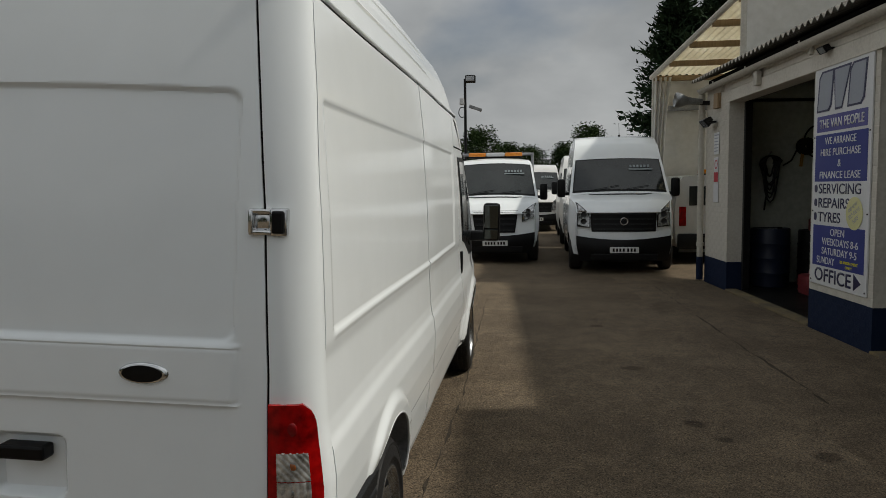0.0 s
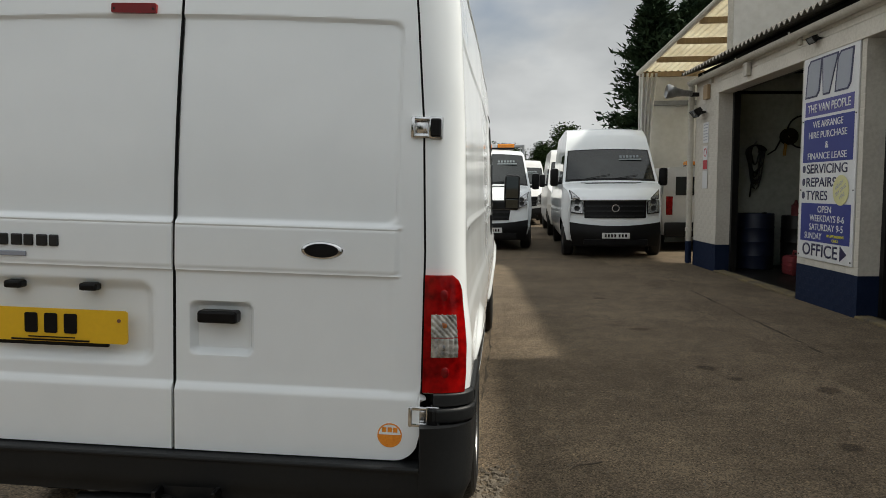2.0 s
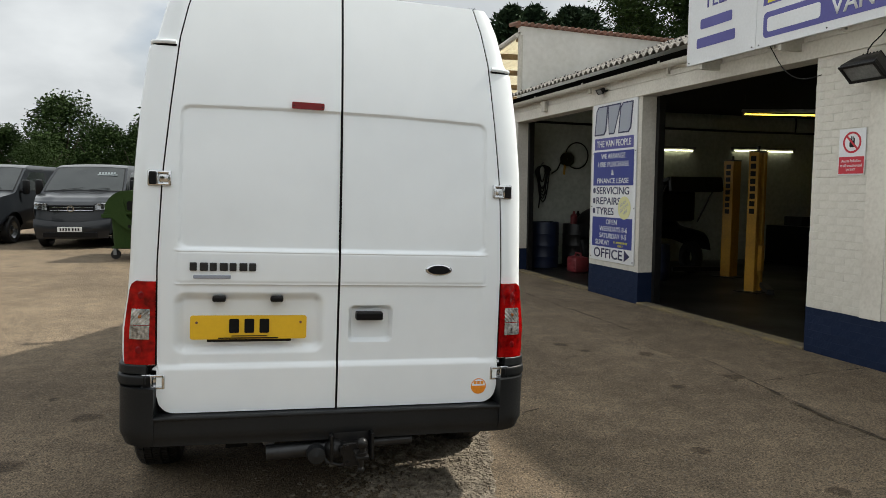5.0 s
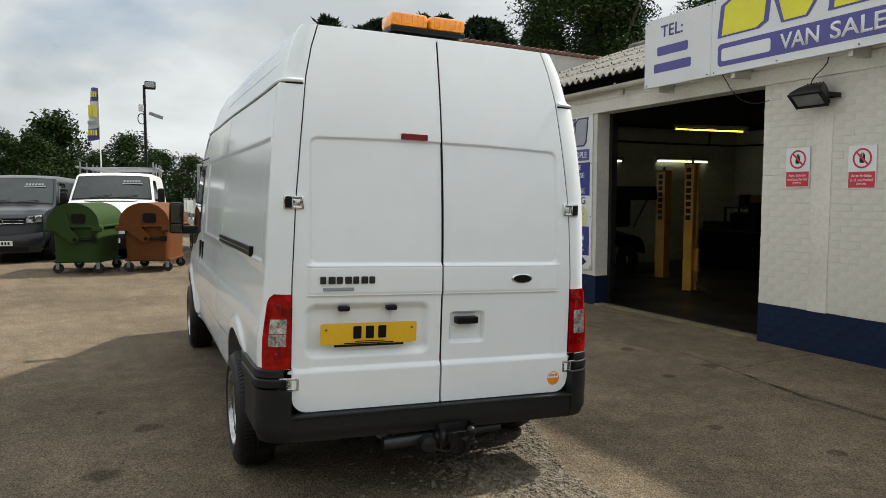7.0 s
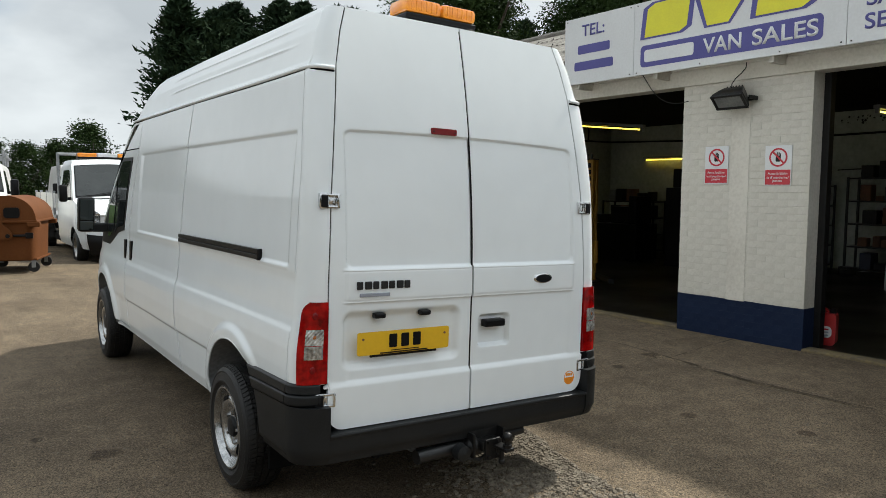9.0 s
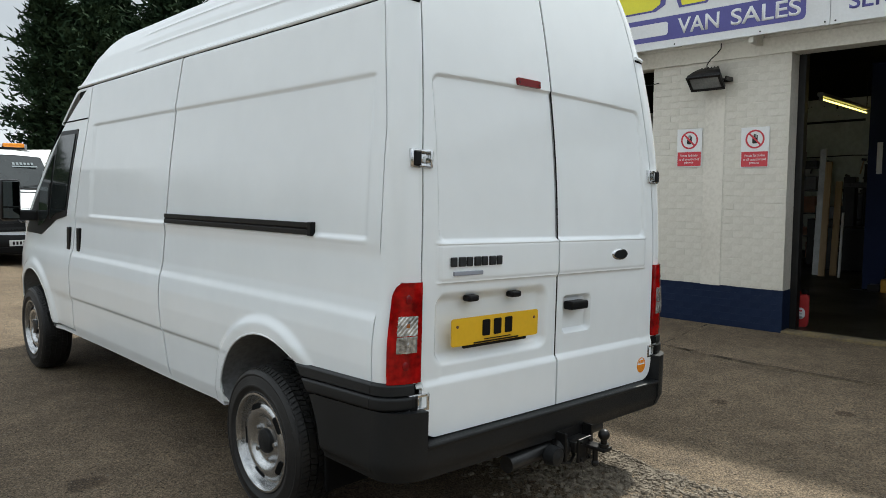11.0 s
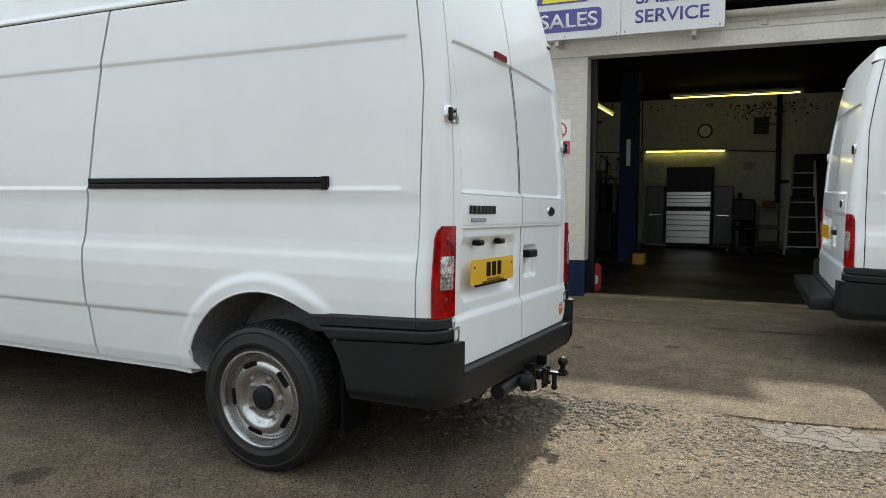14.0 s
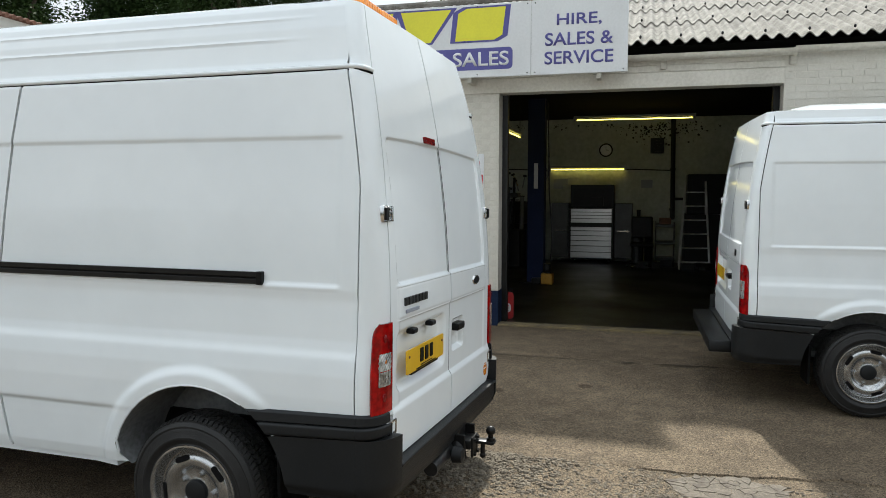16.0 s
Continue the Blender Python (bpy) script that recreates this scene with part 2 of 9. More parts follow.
M["amber_dim"] = mat("amber_bulb_glass", (0.30, 0.09, 0.02), 0.2, 0, (0.20, 0.06, 0.015), 40.0, 140.0, coat=0.8)
M["lamp_bowl"] = mat("headlamp_reflector", (0.16, 0.165, 0.17), 0.1, 0.7, (0.55, 0.56, 0.57), 22.0, 70.0, coat=1.0)
M["plate_y"] = mat("yellow_plate", (0.78, 0.47, 0.012), 0.4, 0, (0.72, 0.43, 0.012), 10.0, 60.0, coat=0.3)
M["plate_w"] = mat("white_plate", (0.72, 0.73, 0.72), 0.4, 0, (0.66, 0.66, 0.65), 10.0)
M["black"] = mat("satin_black", (0.003, 0.003, 0.0035), 0.38, 0, (0.006, 0.006, 0.0065), 8.0, spec=0.2)
M["dark_glass"] = mat("vehicle_glass", (0.010, 0.013, 0.013), 0.05, 0, (0.026, 0.030, 0.030), 1.5, 4.0, spec=0.5, coat=0.15)
M["mirror"] = mat("silvered_mirror", (0.08, 0.09, 0.09), 0.03, 1.0, (0.07, 0.08, 0.08), 3.0)
M["brickpaint"] = mat("painted_brick_cream", (0.575, 0.55, 0.49), 0.75, 0, (0.46, 0.435, 0.375), 2.3, 45.0, bump=0.35, bump_scale=55.0, contrast=(0.4, 0.75), island=0.03)
M["whitewash"] = mat("cream_masonry_paint", (0.61, 0.58, 0.515), 0.75, 0, (0.40, 0.37, 0.315), 1.6, 30.0, bump=0.3, bump_scale=30.0, contrast=(0.42, 0.78))
M["blueband"] = mat("dark_blue_masonry_paint", (0.0045, 0.011, 0.034), 0.7, 0, (0.010, 0.018, 0.044), 4.0, 50.0, spec=0.15, bump=0.4, bump_scale=45.0, island=0.1)
M["asbestos"] = mat("lichened_cement_sheet", (0.27, 0.255, 0.225), 0.92, 0, (0.11, 0.10, 0.085), 5.0, 55.0, bump=0.5, bump_scale=40.0, contrast=(0.38, 0.62))
M["board"] = mat("white_sign_sheet", (0.66, 0.67, 0.68), 0.35, 0, (0.58, 0.585, 0.59), 1.6, 40.0)
M["violet"] = mat("violet_blue_lettering", (0.085, 0.082, 0.255), 0.45, 0, (0.10, 0.096, 0.285), 3.0, 40.0, spec=0.25)
M["signblue"] = mat("royal_blue_sign_panel", (0.032, 0.043, 0.20), 0.45, 0, (0.040, 0.052, 0.225), 3.0, spec=0.25)
M["dialwhite"] = mat("white_clock_dial", (0.88, 0.88, 0.86), 0.4, 0, (0.82, 0.82, 0.80), 4.0, 40.0)
M["navy"] = mat("navy_lettering", (0.015, 0.016, 0.06), 0.4, 0, (0.02, 0.02, 0.07), 6.0)
M["logo_grey"] = mat("grey_logo_fill", (0.30, 0.32, 0.37), 0.4, 0, (0.27, 0.29, 0.34), 4.0)
M["logo_yellow"] = mat("yellow_logo_fill", (0.70, 0.66, 0.03), 0.4, 0, (0.62, 0.58, 0.03), 3.0)
M["paleyellow"] = mat("pale_yellow_sticker", (0.62, 0.60, 0.30), 0.5, 0, (0.55, 0.53, 0.27), 10.0)
M["glasscard"] = mat("price_card_behind_glass", (0.20, 0.23, 0.24), 0.25, 0, (0.17, 0.20, 0.21), 8.0)
M["floodglass"] = mat("dusty_lamp_glass", (0.17, 0.18, 0.18), 0.15, 0.3, (0.28, 0.29, 0.29), 9.0, 50.0, coat=0.5)
M["alloy"] = mat("dull_alloy", (0.30, 0.31, 0.31), 0.35, 0.8, (0.18, 0.18, 0.18), 8.0, 60.0)
M["canred"] = mat("red_oil_container", (0.36, 0.012, 0.014), 0.4, 0, (0.28, 0.012, 0.014), 6.0)
M["signred"] = mat("red_sign_print", (0.48, 0.015, 0.03), 0.45, 0, (0.42, 0.015, 0.03), 6.0)
M["inwall"] = mat("grimy_white_workshop_wall", (0.56, 0.59, 0.53), 0.85, 0, (0.36, 0.38, 0.335), 0.9, 12.0, bump=0.2, bump_scale=20.0)
# oily concrete, with the dim interior's shade also put into its base colour
M["infloor"] = mat("oily_dimmed_concrete", (0.017, 0.016, 0.0135), 0.42, 0, (0.004, 0.004, 0.0035), 0.8, 14.0, bump=0.2, bump_scale=25.0, rough_var=0.25, spec=0.16)
# near-black base: the deep shade under the roof is put into the colour
M["inroof"] = mat("shade_black_lining", (0.007, 0.007, 0.0065), 0.95, 0, (0.004, 0.004, 0.0035), 1.0, spec=0.1)
M["dirtline"] = mat("packed_dark_dirt", (0.040, 0.033, 0.025), 0.95, 0, (0.085, 0.070, 0.054), 9.0, 90.0, spec=0.1, bump=0.5, bump_scale=90)
M["threshold"] = mat("worn_yellow_edge", (0.20, 0.15, 0.065), 0.9, 0, (0.075, 0.062, 0.047), 3.0, 40.0, bump=0.4)
M["stone"] = mat("loose_grey_stone", (0.25, 0.215, 0.168), 0.95, 0, (0.085, 0.071, 0.055), 14.0, 90.0, spec=0.1, bump=0.4, bump_scale=80, island=0.25)
M["crazed"] = mat("pale_cracked_concrete", (0.185, 0.157, 0.124), 0.95, 0, (0.085, 0.070, 0.054), 9.0, 70.0, bump=0.7, bump_scale=70, island=0.12)
M["liftyellow"] = mat("yellow_lift_paint", (0.50, 0.265, 0.022), 0.45, 0.0, (0.32, 0.165, 0.02), 3.0, 30.0, bump=0.1)
M["liftblue"] = mat("navy_lift_paint", (0.005, 0.012, 0.042), 0.55, 0.0, (0.008, 0.015, 0.05), 3.0, 30.0, spec=0.15)
M["drawer"] = mat("brushed_steel_drawers", (0.86, 0.87, 0.89), 0.24, 0.6, (0.70, 0.71, 0.73), 4.0, 70.0, stretch=(1, 1, 12))
M["tubeon"] = mat("lit_fluorescent_tube", (0.9, 0.85, 0.6), 0.4, emit=(1.0, 0.68, 0.07), emit_strength=2.4)
M["tubebright"] = mat("bright_fluorescent_tube", (0.9, 0.85, 0.6), 0.4, emit=(1.0, 0.78, 0.14), emit_strength=2.7)
M["tubepale"] = mat("pale_fluorescent_tube", (0.9, 0.9, 0.75), 0.4, emit=(1.0, 0.94, 0.60), emit_strength=3.2)
M["ladder"] = mat("worn_aluminium", (0.62, 0.62, 0.60), 0.4, 0.3, (0.42, 0.41, 0.39), 5.0, 50.0)
M["locker"] = mat("dark_grey_locker_steel", (0.040, 0.042, 0.043), 0.33, 0.2, (0.022, 0.023, 0.024), 4.0, 40.0)
M["mould"] = mat("black_mould", (0.012, 0.012, 0.011), 0.95, 0, (0.03, 0.03, 0.027), 9.0)
M["woodpale"] = mat("pale_timber", (0.36, 0.26, 0.15), 0.7, 0, (0.26, 0.18, 0.10), 5.0, 40.0, stretch=(1, 1, 0.1), bump=0.1)
M["blueplastic"] = mat("blue_drum_plastic", (0.005, 0.012, 0.040), 0.5, 0, (0.005, 0.010, 0.027), 3.0, 30.0)
M["redplastic"] = mat("faded_red_plastic", (0.17, 0.018, 0.022), 0.5, 0, (0.10, 0.018, 0.022), 4.0, 30.0)
M["binGreen"] = mat("green_bin_plastic", (0.022, 0.046, 0.010), 0.75, 0, (0.030, 0.056, 0.014), 2.5, 30.0, spec=0.15, bump=0.08)
M["binBrown"] = mat("brown_bin_plastic", (0.105, 0.036, 0.010), 0.75, 0, (0.13, 0.047, 0.014), 2.5, 30.0, spec=0.15, bump=0.08)
M["leaf"] = mat("broad_leaves", (0.016, 0.030, 0.009), 0.7, 0, (0.036, 0.060, 0.017), 0.6, 3.0, spec=0.06, island=0.25)
M["conifer"] = mat("dark_conifer_fronds", (0.014, 0.028, 0.016), 0.8, 0, (0.036, 0.058, 0.028), 0.8, 4.0, spec=0.05, island=0.3)
M["bark"] = mat("tree_bark", (0.085, 0.065, 0.045), 0.9, 0, (0.05, 0.04, 0.03), 4.0, 40.0, bump=0.6)
M["canvas"] = mat("weathered_white_sheeting", (0.80, 0.79, 0.75), 0.7, 0, (0.66, 0.65, 0.60), 0.7, 9.0, bump=0.25, bump_scale=5.0)
M["tile"] = mat("red_brown_roof_edge", (0.22, 0.10, 0.065), 0.85, 0, (0.12, 0.075, 0.055), 3.0, 30.0, bump=0.4)
M["galv"] = mat("galvanised_steel", (0.32, 0.33, 0.34), 0.5, 0.6, (0.22, 0.225, 0.23), 6.0, 50.0)
M["gutter"] = mat("painted_gutter", (0.55, 0.53, 0.47), 0.55, 0, (0.40, 0.37, 0.31), 1.2, 25.0, bump=0.15)
M["verge_grass"] = mat("rough_grass", (0.055, 0.085, 0.022), 0.85, 0, (0.10, 0.12, 0.045), 0.8, 8.0, bump=0.6, bump_scale=20)
def translucent(m, share):
    """Let part of the light through, scattered, as thin sheeting does."""
    nt = m.node_tree
    p = nt.nodes["Principled BSDF"]
    tl = nt.nodes.new("ShaderNodeBsdfTranslucent")
    src = p.inputs["Base Color"].links[0].from_socket
    nt.links.new(src, tl.inputs["Color"])
    mx = nt.nodes.new("ShaderNodeMixShader")
    mx.inputs["Fac"].default_value = share
    out = nt.nodes["Material Output"]
    nt.links.new(p.outputs[0], mx.inputs[1]); nt.links.new(tl.outputs[0], mx.inputs[2]); nt.links.new(mx.outputs[0], out.inputs["Surface"])
    return m


m = translucent(mat("translucent_roof_sheet", (0.84, 0.81, 0.70), 0.6, 0, (0.68, 0.63, 0.51), 1.2, 12.0), 0.65)
translucent(M["canvas"], 0.25)
M["grp"] = m


# ---- mesh helpers ----
def finish(name, me, material, parent=None, label="", smooth=None, matrix=None):
    me.materials.append(material if not isinstance(material, str) else M[material])
    ob = new(name, me)
    if parent is not None:
        ob.parent = parent
    if matrix is not None:
        ob.matrix_basis = matrix
    if label:
        tagged(ob, label)
    if smooth is not None:
        me.shade_smooth()
        me.set_sharp_from_angle(angle=radians(smooth))
    return ob


def part(name, bm, material, parent=None, label="", smooth=None, matrix=None):
    me = bpy.data.meshes.new(name)
    bm.to_mesh(me)
    bm.free()
    return finish(name, me, material, parent, label, smooth, matrix)


def raw(name, verts, faces, material, parent=None, label="", smooth=None, matrix=None):
    me = bpy.data.meshes.new(name)
    me.from_pydata([tuple(v) for v in verts], [], faces)
    me.update()
    return finish(name, me, material, parent, label, smooth, matrix)


def thing(name, label, category, group="", matrix=None):
    e = new(name)
    e.empty_display_size = 0.2
    if matrix is not None:
        e.matrix_basis = matrix
    return tagged(e, label, category, group)


def box(bm, x0, x1, y0, y1, z0, z1, bevel=0.0, m=None):
    t = bmesh.new()
    bmesh.ops.create_cube(t, size=1.0)
    for v in t.verts:
        v.co = Vector((x0 + (v.co.x + 0.5) * (x1 - x0), y0 + (v.co.y + 0.5) * (y1 - y0), z0 + (v.co.z + 0.5) * (z1 - z0)))
    if bevel:
        bmesh.ops.bevel(t, geom=t.edges[:], offset=bevel, segments=2, profile=0.5, affect="EDGES")
    absorb(bm, t, m)
    return bm


def absorb(bm, t, m=None):
    if m is not None:
        bmesh.ops.transform(t, matrix=m, verts=t.verts)
    me = bpy.data.meshes.new("tmp")
    t.to_mesh(me)
    t.free()
    bm.from_mesh(me)
    bpy.data.meshes.remove(me)


def rod(bm, p0, p1, r0, r1=None, seg=12):
    p0, p1 = Vector(p0), Vector(p1)
    d = p1 - p0
    t = bmesh.new()
    bmesh.ops.create_cone(t, cap_ends=True, segments=seg, radius1=r0, radius2=r0 if r1 is None else r1, depth=d.length)
    absorb(bm, t, Matrix.Translation((p0 + p1) / 2) @ d.to_track_quat("Z", "Y").to_matrix().to_4x4())
    return bm


def pipe(bm, pts, r, seg=8):
    """One bent tube swept through the points, capped at both ends."""
    pts = [Vector(p) for p in pts]
    up, rings = None, []
    for i, p in enumerate(pts):
        d = (pts[min(i + 1, len(pts) - 1)] - pts[max(i - 1, 0)]).normalized()
        if up is None:
            up = d.orthogonal().normalized()
        up = (up - d * up.dot(d)).normalized()
        side = d.cross(up)
        rings.append([bm.verts.new(p + (up * math.cos(2 * math.pi * k / seg) + side * math.sin(2 * math.pi * k / seg)) * r) for k in range(seg)])
    for a, b in zip(rings, rings[1:]):
        for k in range(seg):
            bm.faces.new((a[k], a[(k + 1) % seg], b[(k + 1) % seg], b[k]))
    bm.faces.new(rings[0][::-1])
    bm.faces.new(rings[-1])
    return bm


def ball(bm, c, r, sx=1, sy=1, sz=1, seg=12):
    t = bmesh.new()
    bmesh.ops.create_uvsphere(t, u_segments=seg, v_segments=max(6, seg // 2), radius=r)
    absorb(bm, t, Matrix.Translation(c) @ Matrix.Diagonal((sx, sy, sz, 1)))
    return bm


def lathe(bm, profile, seg=32, m=None):
    """Turn a profile of (radius, height) round the z axis."""
    t = bmesh.new()
    rings = []
    for r, h in profile:
        rings.append([t.verts.new((r * math.cos(2 * math.pi * i / seg), r * math.sin(2 * math.pi * i / seg), h)) for i in range(seg)])
    for a, b in zip(rings, rings[1:]):
        for i in range(seg):
            t.faces.new((a[i], a[(i + 1) % seg], b[(i + 1) % seg], b[i]))
    bmesh.ops.recalc_face_normals(t, faces=t.faces)
    absorb(bm, t, m)
    return bm


def prism(bm, pts, depth, m=None):
    """A flat outline in (x, y) given a thickness along z."""
    t = bmesh.new()
    vs = [t.verts.new((p[0], p[1], 0)) for p in pts]
    f = t.faces.new(vs)
    r = bmesh.ops.extrude_face_region(t, geom=[f])
    bmesh.ops.translate(t, vec=(0, 0, depth), verts=[v for v in r["geom"] if isinstance(v, bmesh.types.BMVert)])
    bmesh.ops.recalc_face_normals(t, faces=t.faces)
    absorb(bm, t, m)
    return bm


def rrect(w, h, r, n=5):
    """A rounded rectangle's outline, centred."""
    out = []
    for cx, cy, a0 in ((w / 2 - r, h / 2 - r, 0), (-w / 2 + r, h / 2 - r, 90), (-w / 2 + r, -h / 2 + r, 180), (w / 2 - r, -h / 2 + r, 270)):
        for i in range(n + 1):
            a = radians(a0 + 90 * i / n)
            out.append((cx + r * math.cos(a), cy + r * math.sin(a)))
    return out


def lettering(name, body, height, material, parent, matrix, width=None, depth=0.003, shear=0.0, align="CENTER", bold=0.0):
    """Words as raised letters, standing in the x-z plane of matrix and reading along +x."""
    cu = bpy.data.curves.new(name, "FONT")
    cu.body, cu.size, cu.extrude, cu.shear, cu.align_x, cu.offset = body, 1.0, 0.0, shear, align, bold
    tmp = bpy.data.objects.new(name, cu)
    scene.collection.objects.link(tmp)
    bpy.context.view_layer.update()
    me = bpy.data.meshes.new_from_object(tmp.evaluated_get(bpy.context.evaluated_depsgraph_get()))
    bpy.data.objects.remove(tmp)
    co = np.array([v.co[:] for v in me.vertices])
    lo, hi = co.min(axis=0), co.max(axis=0)
    sy = height / (hi[1] - lo[1])
    sx = sy if width is None else width / (hi[0] - lo[0])
    shift = {"CENTER": (lo[0] + hi[0]) / 2, "LEFT": lo[0]}[align]
    for v in me.vertices:
        v.co = Vector(((v.co.x - shift) * sx, 0.0, (v.co.y - (lo[1] + hi[1]) / 2) * sy))
    bm = bmesh.new()
    bm.from_mesh(me)
    r = bmesh.ops.extrude_face_region(bm, geom=bm.faces[:])
    bmesh.ops.translate(bm, vec=(0, -depth, 0), verts=[v for v in r["geom"] if isinstance(v, bmesh.types.BMVert)])
    bmesh.ops.recalc_face_normals(bm, faces=bm.faces)
    bpy.data.meshes.remove(me)
    return part(name, bm, material, parent, matrix=matrix)


def lerp_table(table, x):
    for (x0, y0), (x1, y1) in zip(table, table[1:]):
        if x <= x1:
            k = min(max((x - x0) / (x1 - x0), 0), 1)
            return y0 + (y1 - y0) * k
    return table[-1][1]


def step(a, b, x):
    k = min(max((x - a) / (b - a), 0), 1)
    return k * k * (3 - 2 * k)


def arch_tuck(y, z, hy):
    """A wheel arch closes in a little at the lower end of its leading edge."""
    return 0.085 * min(max((0.50 - z) / 0.115, 0.0), 1.0) ** 1.5 if y > hy else 0.0


def sheet(f, na, nb, off=0.0, rim=0.02, flip=False, hole=None):
    """A curved panel: f(a, b) for a, b in 0..1, pushed out by off, with its edges turned in by rim. hole: a round cut (y, z, radius)."""
    P = np.array([[f(i / na, j / nb) for j in range(nb + 1)] for i in range(na + 1)], dtype=float)
    N = np.cross(np.gradient(P, axis=0), np.gradient(P, axis=1))
    N /= np.maximum(np.linalg.norm(N, axis=2, keepdims=True), 1e-9)
    if flip:
        N = -N
    P = P + N * off
    idx = lambda i, j: i * (nb + 1) + j
    faces = [(idx(i, j), idx(i + 1, j), idx(i + 1, j + 1), idx(i, j + 1)) for i in range(na) for j in range(nb)]
    V = P.reshape(-1, 3)
    if hole:
        hy, hz, hr = hole
        R = np.hypot(V[:, 1] - hy, V[:, 2] - hz)
        keep, cut = [], set()
        for q in faces:
            y, z = V[list(q), 1].mean(), V[list(q), 2].mean()
            if math.hypot(y - hy, z - hz) > hr - arch_tuck(y, z, hy):
                keep.append(q)
            else:
                cut.update(q)
        used = {k for q in keep for k in q}
        for k in used & cut:
            s = (hr - arch_tuck(V[k, 1], V[k, 2], hy)) / max(R[k], 1e-6)
            V[k, 1], V[k, 2] = hy + (V[k, 1] - hy) * s, hz + (V[k, 2] - hz) * s
        faces = keep
    if flip:
        faces = [q[::-1] for q in faces]
    V = list(map(tuple, V))
    if rim:
        inner = P - N * rim
        ring = [(i, 0) for i in range(na)] + [(na, j) for j in range(nb)] + [(i, nb) for i in range(na, 0, -1)] + [(0, j) for j in range(nb, 0, -1)]
        base = len(V)
        V += [tuple(P[i, j]) for i, j in ring] + [tuple(inner[i, j]) for i, j in ring]
        n = len(ring)
        for k in range(n):
            q = (base + k, base + n + k, base + n + (k + 1) % n, base + (k + 1) % n)
            faces.append(q if not flip else q[::-1])
        if hole:
            live = lambda i, j: math.hypot(P[i, j][1] - hole[0], P[i, j][2] - hole[1]) > hole[2]
            faces = [q for q in faces if q[0] < base or all(live(*ring[(k - base) % n]) for k in q)]
    return V, faces


def panel(name, f, na, nb, material, parent, off=0.0, rim=0.02, flip=False, hole=None, label="", smooth=35, matrix=None):
    v, q = sheet(f, na, nb, off, rim, flip, hole)
    return raw(name, v, q, material, parent, label, smooth, matrix)

# ---- the setting ----
# one sheet of ground: fine near the vans, running out to the horizon
def ground_z(x, y):
    """The yard's height: nearly level by the workshop, rising gently to the far left."""
    near = 1 - step(6, 14, math.hypot(x, y - 3))
    z = 0.010 * near * noise.noise(Vector((x * 0.6, y * 0.6, 0.0)))
    return z + 0.15 * step(4.0, 14.0, y) * step(2.4, -1.6, x)


def ground_sheet():
    xs = [-1500, -400, -120, -40, -15] + [-8 + 0.25 * i for i in range(65)] + [9, 15, 40, 120, 400, 1500]
    ys = [-1500, -400, -120, -40, -12] + [-5 + 0.25 * i for i in range(77)] + [18, 26, 60, 120, 400, 1500]
    V = []
    for x in xs:
        for y in ys:
            V.append((x, y, ground_z(x, y)))
    n = len(ys)
    F = [(i * n + j, (i + 1) * n + j, (i + 1) * n + j + 1, i * n + j + 1) for i in range(len(xs) - 1) for j in range(n - 1)]
    return tagged(raw("ground", V, F, "ground", smooth=60), "worn brown-grey tarmac yard with loose chippings", "ground", kind="structure")


ground_sheet()

# the workshop's own frame: x into the building, y along its front
W = pose(5.13, 0.0, 0.0, 0, 0, 3.15)
LINTEL, EAVE, WALL_END, WALL_START, DEPTH = 2.86, 3.19, 10.82, -9.5, 8.36
THICK = 0.22
PIERS = ((9.70, WALL_END), (5.48, 6.84), (1.0, 2.50), (WALL_START, -2.17))


def structure(ob, label, category):
    return tagged(ob, label, category, kind="structure")


def front_pier(u0, u1, top):
    """A painted brick pier: core, blue band at its foot and single bricks standing proud on its face."""
    bm = bmesh.new()
    box(bm, 0.001, THICK, u0, u1, 0.0, top)
    wall = structure(part("wall_front", bm, "whitewash", matrix=W), "cream-painted brick pier of the workshop front", "wall")
    return wall


pier_walls = [front_pier(a, b, EAVE if b < 0 else LINTEL) for a, b in PIERS]
# the lintel beam over all the bays
bm = bmesh.new()
box(bm, 0.0, THICK, -2.17, WALL_END, LINTEL, EAVE, 0.006)
box(bm, -0.03, 0.0, -2.17, 9.70, LINTEL + 0.0, LINTEL + 0.17, 0.004)
for k in range(2):
    box(bm, -0.012, 0.0, -2.17, 9.70, LINTEL + 0.18 + 0.075 * k, LINTEL + 0.248 + 0.075 * k, 0.003)
lintel = structure(part("wall_lintel", bm, "whitewash", matrix=W), "cream-painted lintel beam over the workshop doors", "wall")
# side, back and end walls
bm = bmesh.new()
box(bm, THICK, DEPTH, WALL_END - 0.25, WALL_END, 0, 3.29)
structure(part("wall_end", bm, "inwall", matrix=W), "grimy white inside end wall of the workshop", "wall")
bm = bmesh.new()
box(bm, THICK, DEPTH, WALL_START, WALL_START + 0.25, 0, 3.29)
structure(part("wall_far_end", bm, "inwall", matrix=W), "grimy white inside end wall of the workshop", "wall")
bm = bmesh.new()
box(bm, DEPTH, DEPTH + 0.3, WALL_START, WALL_END, 0, 3.29)
structure(part("wall_back", bm, "inwall", matrix=W), "grimy white back wall with black mould along its top", "wall")
# gable infills under the roof
for u in (WALL_START, WALL_END - 0.25):
    bm = bmesh.new()
    prism(bm, [(0.0, 3.19), (DEPTH + 0.3, 3.19), (5.1, 4.95)], 0.25, Matrix.Translation((0, u + 0.25, 0)) @ Matrix.Rotation(radians(90), 4, "X"))
    structure(part("wall_gable", bm, "inwall", matrix=W), "dark gable of the workshop under its roof", "wall")
